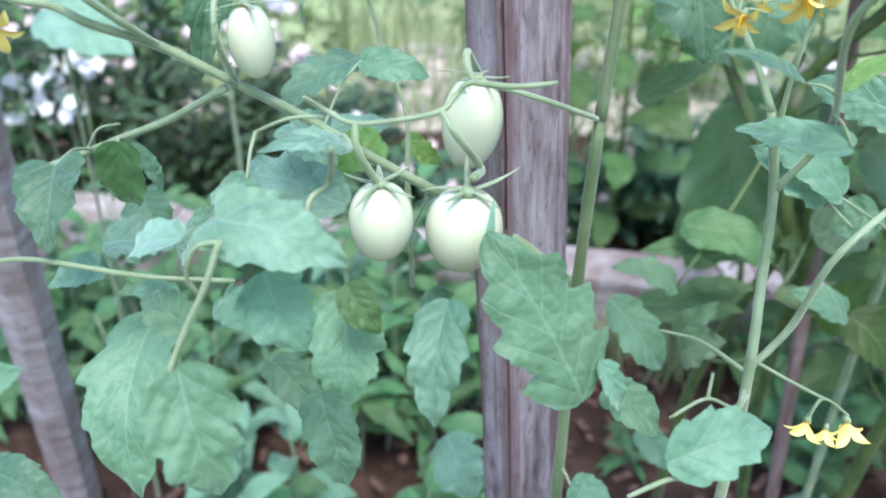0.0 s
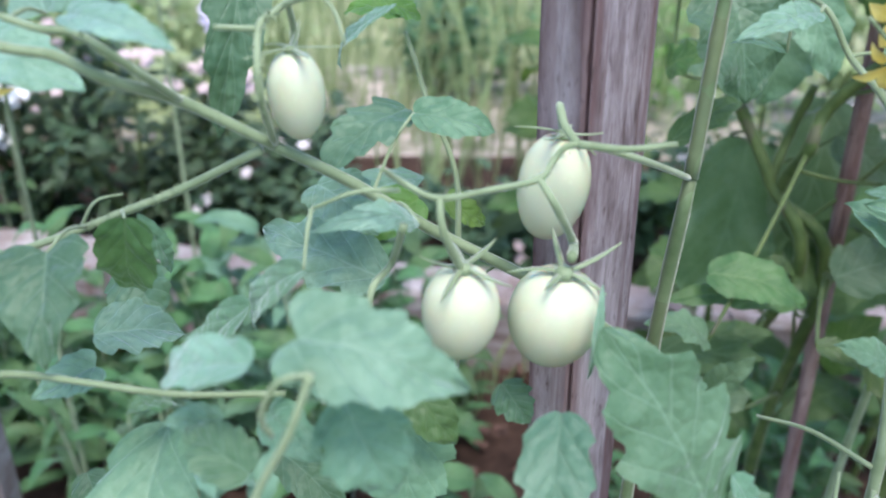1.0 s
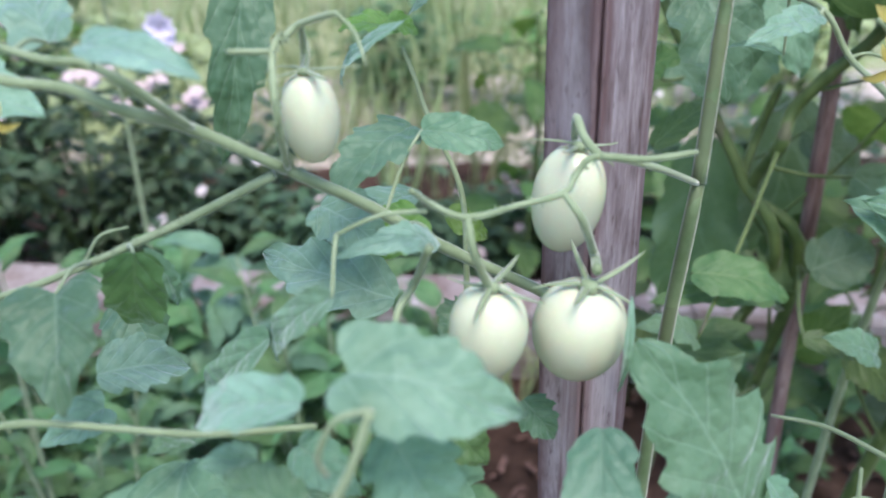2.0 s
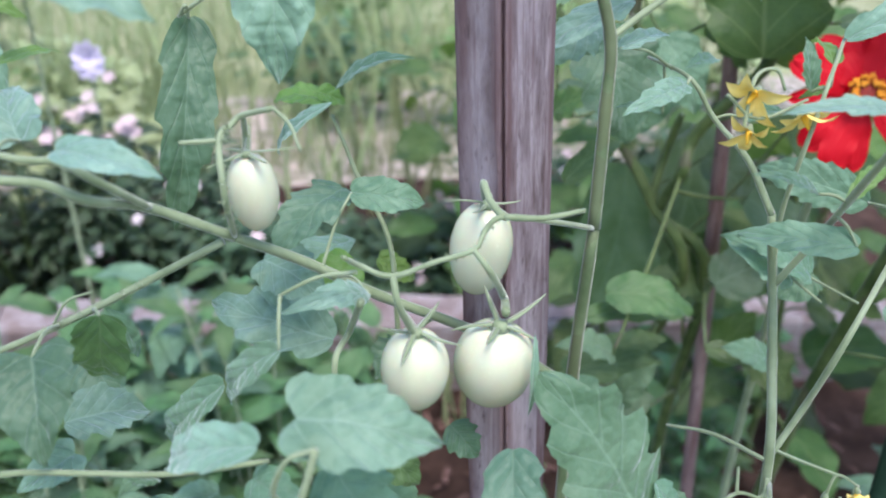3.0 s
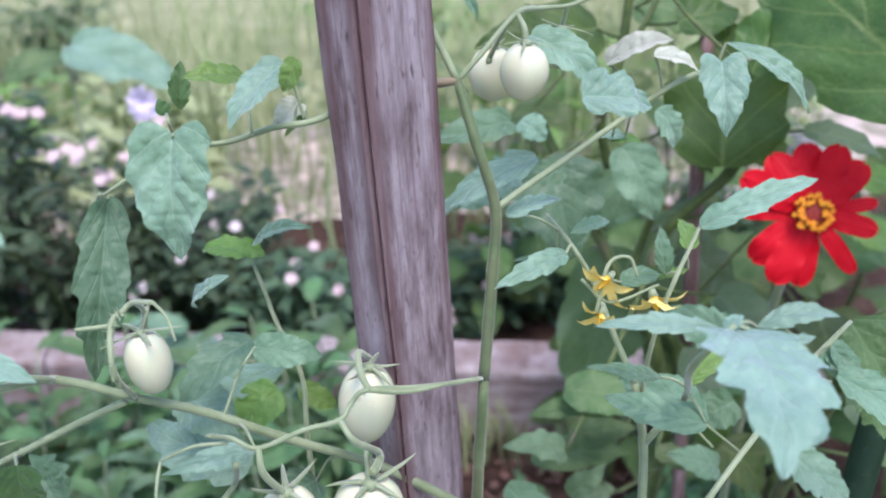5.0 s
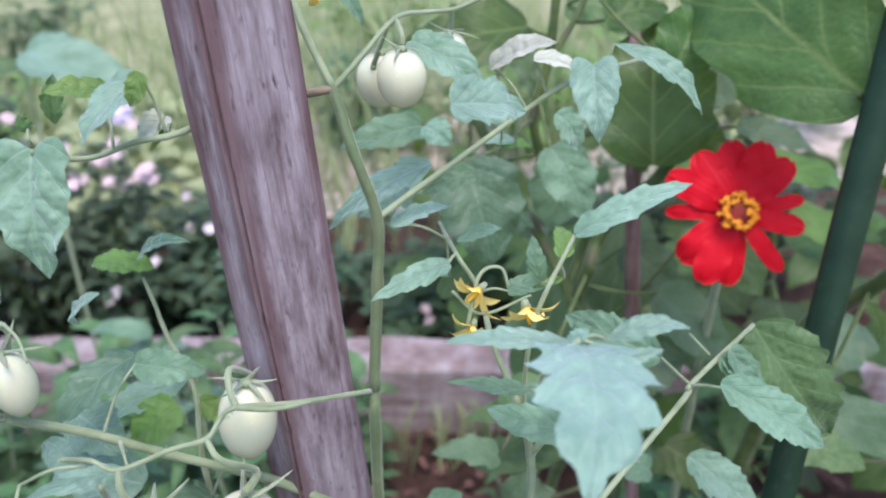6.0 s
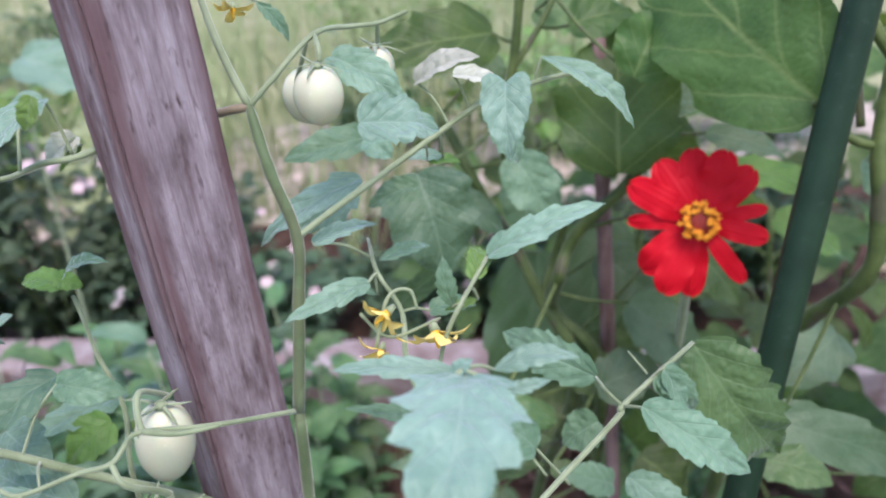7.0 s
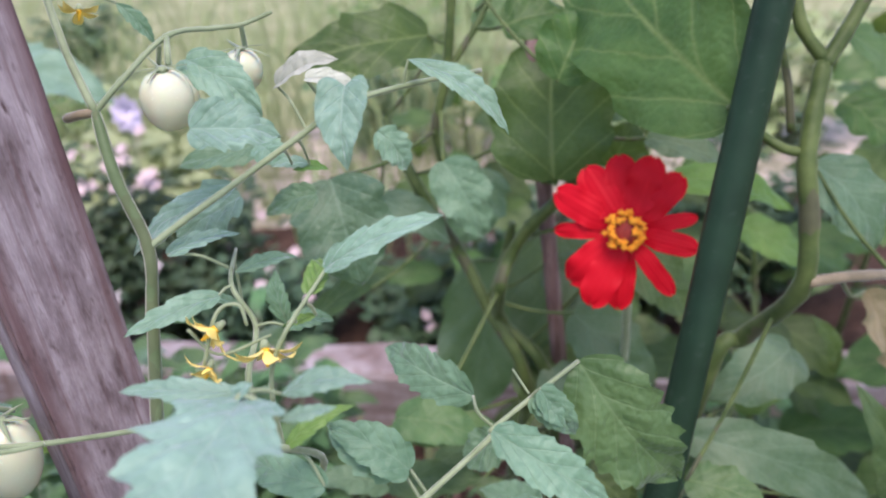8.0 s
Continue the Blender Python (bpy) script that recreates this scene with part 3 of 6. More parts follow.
SHRUBS = ((-1.30, 1.80, 0.30, 0.74), (-1.02, 1.72, 0.28, 0.76), (-0.76, 1.80, 0.26, 0.74), (-0.54, 1.76, 0.22, 0.64), (-0.28, 1.80, 0.22, 0.47), (-0.07, 1.72, 0.18, 0.31), (0.26, 1.76, 0.20, 0.20), (0.54, 1.80, 0.26, 0.32), (0.84, 1.78, 0.28, 0.44), (1.15, 1.84, 0.3, 0.5))
for i, (x, y, w, h) in enumerate(SHRUBS):
    root, tips = bush("flowering_shrub", (x, y, 0.03), (w, 0.24, h), 950, 0.045, LEAF_SHRUB, "dense dark green shrub with small pale pink flowers", "shrub", 40 + i, "ovate", "shrubs beyond the edging", 18)
    blossoms("blossom", root, sorted(tips, key=lambda q: -q[1].z)[:12] if i < 4 else tips, 34 if i < 4 else 7, 0.017 if i < 4 else 0.015, PINK if i % 4 else WHITE, 60 + i, "pale pink-white blossom" if i % 4 else "white blossom")

# low leafy plants in the bed
def low_plant(at, height, count, size, spread, seed, mat, slim):
    """A clump of upright shoots with long single leaves."""
    rng = random.Random(seed)
    root = thing("low_plant", at, "low leafy plant with long bright green leaves", "plant", "low plants in the bed")
    at = Vector(at)
    for s in range(max(3, count // 9)):
        a, r = rng.uniform(0, 6.28), spread * rng.random() ** 0.6
        foot = at + Vector((r * math.cos(a), r * math.sin(a), -0.01))
        top = foot + Vector((rng.uniform(-.06, .06), rng.uniform(-.06, .06), height * rng.uniform(0.65, 1.05)))
        stem(root, "shoot", 0.0028, 0.0014, foot, foot.lerp(top, 0.5) + Vector((0.01, 0, 0)), top, sides=6, steps=4)
        for i in range(9):
            k = 0.25 + 0.75 * i / 8
            c = foot.lerp(top, k)
            a += 2.4 + rng.uniform(-.3, .3)
            ln = size * rng.uniform(0.65, 1.1) * (1.1 - 0.35 * k)
            tip = c + Vector((math.cos(a), math.sin(a), rng.uniform(-0.3, 0.7))).normalized() * ln
            leaf(root, "lance" if slim else "ovate", c, tip, ln * (0.30 if slim else 0.5) * rng.uniform(0.8, 1.2), (rng.uniform(-.3, .3), -0.4, 1), fold=0.35, curl=0.4, quilt=0.0, mat=mat, nu=12, nv=3)


for i, (x, y, h, n, ln, sp, slim) in enumerate((
        (-0.70, 1.10, 0.20, 45, 0.10, 0.12, 1), (-0.48, 1.05, 0.26, 54, 0.11, 0.12, 1), (-0.26, 1.08, 0.28, 63, 0.12, 0.11, 1), (-0.06, 1.05, 0.26, 54, 0.11, 0.10, 1), (0.12, 1.16, 0.13, 36, 0.07, 0.07, 1),
        (-0.22, 0.76, 0.32, 54, 0.09, 0.10, 0), (-0.02, 0.74, 0.26, 54, 0.09, 0.10, 0), (0.58, 0.94, 0.22, 45, 0.09, 0.12, 0), (0.82, 0.72, 0.28, 45, 0.10, 0.12, 0),
        (0.30, 0.98, 0.10, 27, 0.06, 0.08, 1), (-0.95, 1.22, 0.17, 45, 0.09, 0.12, 0), (-0.72, 1.23, 0.16, 45, 0.09, 0.12, 1), (-0.50, 1.22, 0.18, 54, 0.10, 0.12, 0), (-0.28, 1.23, 0.17, 54, 0.10, 0.11, 1), (-0.08, 1.22, 0.16, 45, 0.09, 0.10, 0), (0.62, 1.22, 0.16, 36, 0.08, 0.10, 1), (0.85, 1.2, 0.2, 45, 0.09, 0.12, 0), (0.52, 0.66, 0.26, 36, 0.09, 0.08, 0), (0.02, 0.58, 0.18, 36, 0.08, 0.07, 0), (0.24, 0.70, 0.16, 27, 0.07, 0.07, 1), (-0.19, 1.10, 0.44, 36, 0.13, 0.06, 0), (-0.09, 1.02, 0.46, 36, 0.13, 0.06, 1), (-0.33, 1.14, 0.42, 63, 0.10, 0.09, 0), (-0.48, 1.12, 0.40, 63, 0.10, 0.10, 1), (-0.66, 1.12, 0.40, 54, 0.10, 0.10, 0), (0.0, 1.18, 0.40, 36, 0.11, 0.06, 0), (-0.40, 0.98, 0.36, 54, 0.09, 0.09, 1), (-0.12, 1.20, 0.36, 45, 0.09, 0.07, 1), (0.05, 1.12, 0.36, 45, 0.09, 0.06, 0))):
    low_plant((x, y, 0.05), h, n, ln, sp, 140 + i, (LEAF_WEED, LEAF_WEED, LEAF_WEED if i > 20 else LEAF)[i % 3], slim)


def grass_clump(at, count, height, spread, seed, label):
    rng = random.Random(seed)
    heap = Heap()
    kinds = [blade("smooth", height * rng.uniform(0.7, 1.1), 0.006 + 0.008 * height, 0.4, 0.0, rng.uniform(0.1, 0.9), 0.02, 0, seed + i, 10, 1) for i in range(5)]
    for i in range(count):
        a, r = rng.uniform(0, 6.28), spread * rng.random() ** 0.5
        c = Vector(at) + Vector((r * math.cos(a), r * math.sin(a) * 0.6, 0))
        d = Vector((rng.uniform(-.3, .3), rng.uniform(-.3, .3), 1))
        heap.add(blade_pose(c, c + d, (rng.uniform(-1, 1), rng.uniform(-1, 1), 0.2)), *rng.choice(kinds))
    ob = link_mesh("grass_clump", heap.mesh("grass_clump"), GRASS)
    tagged(ob, label, "grass", "grass clumps", "stuff")


for i, (x, y, n, h, s) in enumerate(((0.22, 2.2, 16, 0.8, 0.10), (0.42, 2.2, 18, 0.7, 0.14), (0.1, 2.0, 14, 0.4, 0.10), (-0.3, 2.7, 40, 0.6, 0.3), (0.3, 2.9, 28, 0.6, 0.4), (-0.15, 2.5, 26, 0.16, 0.12), (0.05, 2.62, 30, 0.14, 0.14), (0.33, 2.55, 26, 0.2, 0.12), (0.12, 2.85, 40, 0.2, 0.2), (-0.25, 3.0, 36, 0.2, 0.2), (-0.9, 2.8, 60, 0.5, 0.4), (-1.5, 2.8, 60, 0.5, 0.4), (1.0, 2.7, 60, 0.6, 0.4), (-0.55, 3.6, 60, 0.5, 0.5), (0.5, 3.7, 70, 0.6, 0.6), (-1.6, 3.6, 60, 0.5, 0.5), (-1.0, 4.3, 90, 0.5, 0.7), (0.1, 4.4, 90, 0.45, 0.7), (1.2, 4.2, 90, 0.5, 0.7), (-2.2, 4.6, 90, 0.5, 0.8), (-0.6, 5.6, 90, 0.6, 1.0), (0.9, 5.8, 90, 0.6, 1.0), (-2.4, 6.2, 90, 0.6, 1.0), (1.5, 3.4, 80, 0.7, 0.5))):
    grass_clump((x, y, 0.02), n, h, s, 300 + i, "tall pale green grass blades beyond the edging")

for i, (x, y, w, h) in enumerate(((-1.9, 3.0, 0.45, 0.45), (-1.15, 2.95, 0.4, 0.5), (-0.5, 3.1, 0.36, 0.42), (0.25, 3.2, 0.4, 0.45), (0.95, 3.0, 0.45, 0.6), (1.7, 2.9, 0.45, 0.7), (-1.5, 4.6, 0.6, 0.5), (0.5, 4.9, 0.6, 0.5), (-0.55, 2.45, 0.2, 0.38))):
    bush("garden_plant", (x, y, 0.0), (w, 0.3, h), 260, 0.10, (LEAF_WEED, LEAF_YOUNG, GRASS)[i % 3], "loose light green garden plant by the path", "plant", 240 + i, "ovate" if i % 2 else "lance", "plants by the path", 12)

# a purple bloom on its stalk
bloom = thing("purple_flower", (-0.405, 1.97, 0.05), "pale purple bloom on a thin stalk above the shrub", "flower")
stem(bloom, "flower_stem", 0.0035, 0.0025, (-0.405, 1.97, 0.03), (-0.40, 1.99, 0.3), (-0.405, 2.02, 0.545))
for _j in range(9):
    _a = 6.283 * _j / 9
    leaf(bloom, "smooth", (-0.405, 2.02, 0.555), (-0.405 + 0.036 * math.cos(_a), 2.0, 0.555 + 0.048 * math.sin(_a)), 0.034, (0.3 * math.cos(_a), -1, 0.5), mat=PURPLE, name="petal", quilt=0.0, nu=10, nv=3)

# white, red and pink flowers on tall stalks at the end of the border
def tall_flowers(name, at, heads, size, mat, seed, label, category):
    """A clump of upright stalks, each with a loose round head of small open flowers."""
    rng = random.Random(seed)
    root = thing(name, at, label, category)
    at = Vector(at)
    petal = blade("smooth", size, size * 0.8, 0.1, 0.05, 0.3, 0.0, 0.0, seed, 4, 2)
    for dx, dz, count in heads:
        top = at + Vector((dx, rng.uniform(-.05, .05), dz))
        foot = at + Vector((dx * 0.5 + rng.uniform(-.03, .03), rng.uniform(-.03, .03), -0.02))
        stem(root, "flower_stem", 0.003, 0.002, foot, foot.lerp(top, 0.5) + Vector((0.01, 0, 0)), top, sides=6, steps=4)
        for k in range(5):
            a, c = k * 2.4 + rng.random(), foot.lerp(top, 0.35 + 0.13 * k)
            tip = c + Vector((math.cos(a), math.sin(a), 0.1)) * 0.06
            leaf(root, "smooth", c, tip, 0.022, (0, -0.4, 1), mat=LEAF_WEED, quilt=0.0, nu=10, nv=2)
        for i in range(count):
            heap = Heap()
            c = top + Vector((rng.gauss(0, 0.022), rng.gauss(0, 0.018), rng.gauss(0, 0.018)))
            m = axis_pose(c, (rng.uniform(-.6, .6), -0.8, 0.7), rng.uniform(0, 6))
            for j in range(5):
                t = 6.283 * j / 5
                heap.add(m @ blade_pose((0, 0, 0), (math.cos(t), math.sin(t), 0.25), (0, 0, 1)), *petal)
            link_mesh("blossom", heap.mesh("blossom"), mat, root)


tall_flowers("white_phlox", (-0.80, 1.60, 0.05), ((-0.10, 0.46, 11), (-0.03, 0.40, 11), (0.03, 0.35, 9), (-0.13, 0.37, 11), (-0.06, 0.33, 9), (0.06, 0.43, 8), (-0.18, 0.43, 9)), 0.018, PHLOX, 911, "clump of tall white flowers in round heads", "flower")
tall_flowers("red_flower", (-0.86, 1.58, 0.05), ((0.0, 0.60, 5),), 0.016, RED_SMALL, 912, "small red flower on a thin stalk", "flower")
tall_flowers("magenta_flower", (-0.90, 1.62, 0.05), ((0.02, 0.72, 7),), 0.02, MAGENTA, 913, "magenta pink flower on a tall stalk", "flower")

# broad-leaved plants between the bed and the shrubs
mallow = thing("broad_leaf_plant", (-0.316, 1.23, 0.05), "tall plant with broad pale blue-green leaves", "plant")
stem(mallow, "main_stem", 0.0038, 0.0022, (-0.316, 1.23, 0.03), (-0.326, 1.25, 0.4), (-0.346, 1.28, 0.845))
leaf(mallow, "egg", (-0.336, 1.28, 0.845), (-0.176, 1.22, 0.795), 0.095, (0.1, -0.6, 0.9), mat=LEAF_PALE)
leaf(mallow, "egg", (-0.350, 1.28, 0.825), (-0.425, 1.24, 0.80), 0.062, (-0.1, -0.5, 0.9), mat=EGG_MID)
sapling = thing("broad_leaf_plant", (-0.40, 0.88, 0.05), "thin shoot with one broad pale leaf", "plant")
stem(sapling, "main_stem", 0.003, 0.0018, (-0.40, 0.88, 0.03), (-0.395, 0.87, 0.45), (-0.375, 0.83, 0.80))
leaf(sapling, "egg", (-0.385, 0.825, 0.795), (-0.285, 0.775, 0.765), 0.068, (0.1, -0.7, 0.7), mat=LEAF_PALE)


def broad_plant(name, at, height, count, size, spread, seed, label, category, group=""):
    """An upright plant whose large leaves stand off its stem on stalks."""
    rng = random.Random(seed)
    root = thing(name, at, label, category, group)
    at = Vector(at)
    top = at + Vector((rng.uniform(-.05, .05), rng.uniform(-.05, .05), height))
    stem(root, "main_stem", 0.007, 0.004, at - Vector((0, 0, 0.02)), at.lerp(top, 0.5) + Vector((0.02, 0, 0)), top, mat=STALK_EGG, knot=0.1)
    for i in range(count):
        k = 0.18 + 0.82 * i / count
        a = i * 2.4 + rng.uniform(-.4, .4)
        c = at.lerp(top, k)
        out = Vector((math.cos(a), math.sin(a), rng.uniform(0.15, 0.5)))
        b = c + out * spread * rng.uniform(0.5, 1.0) * (1.1 - 0.5 * k)
        stem(root, "leaf_stalk", 0.003, 0.002, c, c.lerp(b, 0.5) + Vector((0, 0, 0.015)), b, mat=STALK_EGG, sides=6, steps=4)
        ln = size * rng.uniform(0.7, 1.15)
        tip = b + Vector((math.cos(a), math.sin(a), rng.uniform(-0.8, 0.15))).normalized() * ln
        leaf(root, "egg", b, tip, ln * rng.uniform(0.55, 0.75), (rng.uniform(-.4, .4), -0.5, 1), fold=0.15, quilt=0.01, mat=LEAF_EGG, nu=20, nv=5)


broad_plant("eggplant_plant", (0.70, 0.98, 0.05), 0.62, 20, 0.13, 0.10, 801, "smaller eggplant with broad drooping leaves", "eggplant plant", "eggplants")
broad_plant("eggplant_plant", (0.98, 0.85, 0.05), 0.80, 22, 0.14, 0.12, 802, "tall eggplant with broad drooping leaves", "eggplant plant", "eggplants")
broad_plant("eggplant_plant", (0.50, 1.16, 0.05), 0.46, 16, 0.11, 0.09, 803, "young eggplant with broad soft leaves", "eggplant plant", "eggplants")
broad_plant("broad_leaf_plant", (0.36, 1.62, 0.05), 0.62, 20, 0.12, 0.10, 804, "leafy plant beyond the edging", "plant", "leafy plants beyond the edging")
broad_plant("broad_leaf_plant", (0.72, 1.58, 0.05), 0.72, 20, 0.13, 0.11, 805, "leafy plant beyond the edging", "plant", "leafy plants beyond the edging")
broad_plant("broad_leaf_plant", (1.15, 1.5, 0.05), 0.80, 22, 0.13, 0.11, 806, "leafy plant beyond the edging", "plant", "leafy plants beyond the edging")
broad_plant("broad_leaf_plant", (-0.85, 1.25, 0.05), 0.55, 16, 0.11, 0.09, 808, "leafy plant beside the edging", "plant", "leafy plants beyond the edging")


def bark_chips():
    """Loose chips of bark and wood on the soil before the edging."""
    rng = random.Random(71)
    bm = bmesh.new()
    for i in range(420):
        c = Vector((rng.uniform(-0.5, 0.95), rng.uniform(0.75, 1.32), 0.062 + 0.02 * rng.random()))
        m = Matrix.Translation(c) @ Euler((rng.uniform(-.5, .5), rng.uniform(-.5, .5), rng.uniform(0, 6))).to_matrix().to_4x4() @ Matrix.Diagonal((rng.uniform(0.012, 0.04), rng.uniform(0.006, 0.014), rng.uniform(0.002, 0.006), 1))
        vs = bmesh.ops.create_cube(bm, size=1.0, matrix=m)["verts"]
        for v in vs:
            v.co += Vector((rng.uniform(-.002, .002), rng.uniform(-.002, .002), rng.uniform(-.001, .001)))
    tagged(part("bark_chips", bm, CHIP, None, "", False), "red-brown bark chips scattered on the soil", "bark", "", "stuff")


bark_chips()
for i, (x, y, n, h, s) in enumerate(((0.26, 1.24, 26, 0.13, 0.10), (0.42, 1.22, 26, 0.14, 0.10), (0.12, 1.24, 20, 0.12, 0.08), (0.58, 1.26, 20, 0.13, 0.08))):
    grass_clump((x, y, 0.05), n, h, s, 400 + i, "thin pale grass blades beside the timber edging")


# ---- stakes ----
def wooden_stake():
    """A rough square-sawn stake, leaning a little, with worn rounded edges."""
    root = thing("wooden_stake", (0.11, 0.41, 0.05), "weathered purple-grey square wooden garden stake", "garden stake")
    near, right, left = STAKE_NEAR, Vector((0.0833, 0.4030, 0.75)), Vector((0.0334, 0.3875, 0.75))
    lean = STAKE_LEAN
    corners = [near, right, right + left - near, left]
    c0 = sum(corners, Vector()) / 4
    offs = []
    for i in range(4):
        a, b, c = (corners[(i + k) % 4] - c0 for k in (-1, 0, 1))
        if i == 0:
            # a weathered crack runs down beside the nearest edge
            offs += [a.lerp(b, 0.55), a.lerp(b, 0.82), a.lerp(b, 0.90), a.lerp(b, 0.935) * 0.86, a.lerp(b, 0.97) * 0.82, b * 0.97]
        else:
            offs += [a.lerp(b, 0.88), a.lerp(b, 0.95), b * 0.985]
        for k in (0.05, 0.14, 0.5):
            offs.append(b.lerp(c, k))
    bm = bmesh.new()
    rings = []
    for i in range(90):
        z = 0.03 + 1.32 * i / 89
        c = c0 + lean * (z - 0.75)
        ring = []
        for o in offs:
            p = c + o
            p += o.normalized() * 0.0012 * (noise.noise(Vector((p.x * 55, p.y * 55, z * 9))) + 0.5 * noise.noise(Vector((p.x * 160, p.y * 160, z * 30))))
            ring.append(bm.verts.new(p))
        rings.append(ring)
    n = len(offs)
    for a, b in zip(rings, rings[1:]):
        for j in range(n):
            bm.faces.new((a[j], a[(j + 1) % n], b[(j + 1) % n], b[j]))
    bm.faces.new(rings[-1])
    bm.faces.new(rings[0][::-1])
    bmesh.ops.recalc_face_normals(bm, faces=bm.faces)
    shaft = part("shaft", bm, STAKE_WOOD, root)
    shaft.data.transform(STAKE_TURN.inverted())
    shaft.matrix_basis = STAKE_TURN


wooden_stake()


def green_stake():
    root = thing("garden_stake", (0.19, 0.245, 0.05), "dark green plastic-coated round plant stake leaning", "garden stake")
    bm = bmesh.new()
    a, d = Vector((0.3450, 0.4085, 0.75)), Vector((0.230, 0.258, 1.0))
    tube(bm, [a + d * (z - 0.75) for z in (0.03, 0.3, 0.6, 0.9, 1.2, 1.45)], 0.0103, 0.0100, 20, 5)
    part("tube", bm, POLE_GREEN, root)


green_stake()


def cane():
    root = thing("wooden_cane", (0.405, 0.66, 0.05), "thin red-brown wooden cane with a cut top", "plant cane")
    bm = bmesh.new()
    tube(bm, [(0.404, 0.660, 0.03), (0.369, 0.656, 0.4), (0.337, 0.652, 0.72), (0.322, 0.650, 0.87), (0.311, 0.645, 0.972)], 0.0075, 0.0062, 12, 6, 0.06)
    part("shaft", bm, CANE_WOOD, root)


cane()


def far_stake(a, b):
    """A second, thinner stake further along the bed."""
    root = thing("wooden_stake", (b[0], b[1], 0.05), "grey-brown wooden garden stake among the low plants", "garden stake")
    d = (Vector(a) - Vector(b)) / (a[2] - b[2])
    bm = bmesh.new()
    rings = []
    for i in range(24):
        z = 0.02 + 0.95 * i / 23
        c = Vector(b) + d * (z - b[2])
        rings.append([bm.verts.new(c + Vector(o) * (1.35 + 0.05 * noise.noise(c * 30))) for o in ((-0.016, -0.012, 0), (0.0, -0.019, 0), (0.016, -0.012, 0), (0.017, 0.013, 0), (0.0, 0.016, 0), (-0.017, 0.013, 0))])
    for r, s in zip(rings, rings[1:]):
        for j in range(6):
            bm.faces.new((r[j], r[(j + 1) % 6], s[(j + 1) % 6], s[j]))
    bm.faces.new(rings[-1])
    bm.faces.new(rings[0][::-1])
    part("shaft", bm, TIMBER_WOOD, root, "", False)


far_stake((-0.424, 0.716, 0.732), (-0.462, 0.783, 0.398))


# ---- the tomato plant tied to the stake ----
vine = thing("tomato_plant", (0.085, 0.37, 0.05), "tomato vine with pale unripe fruit tied to a wooden stake", "tomato plant", "tomato plants")
stem(vine, "main_stem", 0.00376, 0.00304, (0.088, 0.372, 0.04), (0.087, 0.37, 0.35), (0.086, 0.37, 0.62), (0.0842, 0.3732, 0.7697), (0.085, 0.371, 0.863), knot=0.12, mat=STALK_MAIN)
stem(vine, "main_stem", 0.00304, 0.00257, (0.085, 0.371, 0.863), (0.09, 0.384, 0.915), (0.092, 0.392, 0.945), (0.0828, 0.3983, 0.9767), (0.076, 0.412, 1.002), knot=0.1, mat=STALK_MAIN)
stem(vine, "shoot", 0.00198, 0.00145, (0.076, 0.412, 1.002), (0.0661, 0.4239, 1.023), (0.0597, 0.4342, 1.041), (0.0519, 0.4481, 1.067))
stem(vine, "tie_stub", 0.00198, 0.00224, (0.076, 0.412, 1.002), (0.0686, 0.4127, 1.001), (0.0609, 0.4178, 0.9982), mat=STALK_BROWN)
stem(vine, "branch", 0.00264, 0.00211, (0.0882, 0.3762, 0.7667), (0.0572, 0.3737, 0.7932), (0.0288, 0.373, 0.8138), (-0.0151, 0.367, 0.8404), (-0.047, 0.3592, 0.8642), (-0.074, 0.349, 0.883), knot=0.06)
stem(vine, "branch", 0.00205, 0.00145, (-0.074, 0.349, 0.883), (-0.1017, 0.3404, 0.9009), (-0.1165, 0.3141, 0.9161), (-0.1309, 0.3196, 0.9207), (-0.1482, 0.3241, 0.9221), (-0.1783, 0.3341, 0.9286), knot=0.08)
stem(vine, "side_shoot", 0.00158, 0.00106, (-0.1017, 0.3404, 0.9009), (-0.1122, 0.3157, 0.9211), (-0.1248, 0.3215, 0.9268), (-0.137, 0.3245, 0.9275), (-0.1566, 0.3311, 0.9319))
stem(vine, "branch", 0.00172, 0.00132, (-0.0787, 0.3492, 0.8814), (-0.1075, 0.3575, 0.8634), (-0.1297, 0.3512, 0.8557), (-0.1506, 0.3511, 0.8468), (-0.1655, 0.3514, 0.8412), (-0.1803, 0.3521, 0.8365), knot=0.06)
stem(vine, "tendril", 0.00066, 0.00046, (-0.1446, 0.3517, 0.8505), (-0.1384, 0.3519, 0.8599), (-0.1292, 0.3543, 0.8618))
stem(vine, "truss_stem", 0.00125, 0.00095, (0.085, 0.371, 0.863), (0.0513, 0.3388, 0.8839), (0.0258, 0.3265, 0.8936), (0.0185, 0.3255, 0.8887), (0.013, 0.32, 0.884), (-0.0019, 0.321, 0.8797), (-0.02, 0.309, 0.882), (-0.0302, 0.3127, 0.8849), (-0.038, 0.3044, 0.8937), knot=0.1)
stem(vine, "cut_stub", 0.00145, 0.00099, (0.0258, 0.3265, 0.8936), (0.0411, 0.323, 0.8935), (0.0579, 0.3237, 0.8952))
stem(vine, "side_shoot", 0.00086, 0.00066, (-0.0321, 0.3123, 0.8832), (-0.0461, 0.3143, 0.8813), (-0.0595, 0.3142, 0.8755))
stem(vine, "fruit_stalk", 0.00119, 0.00198, (0.013, 0.32, 0.884), (0.0184, 0.3149, 0.8765), (0.0297, 0.3304, 0.8557), (0.026, 0.316, 0.857))
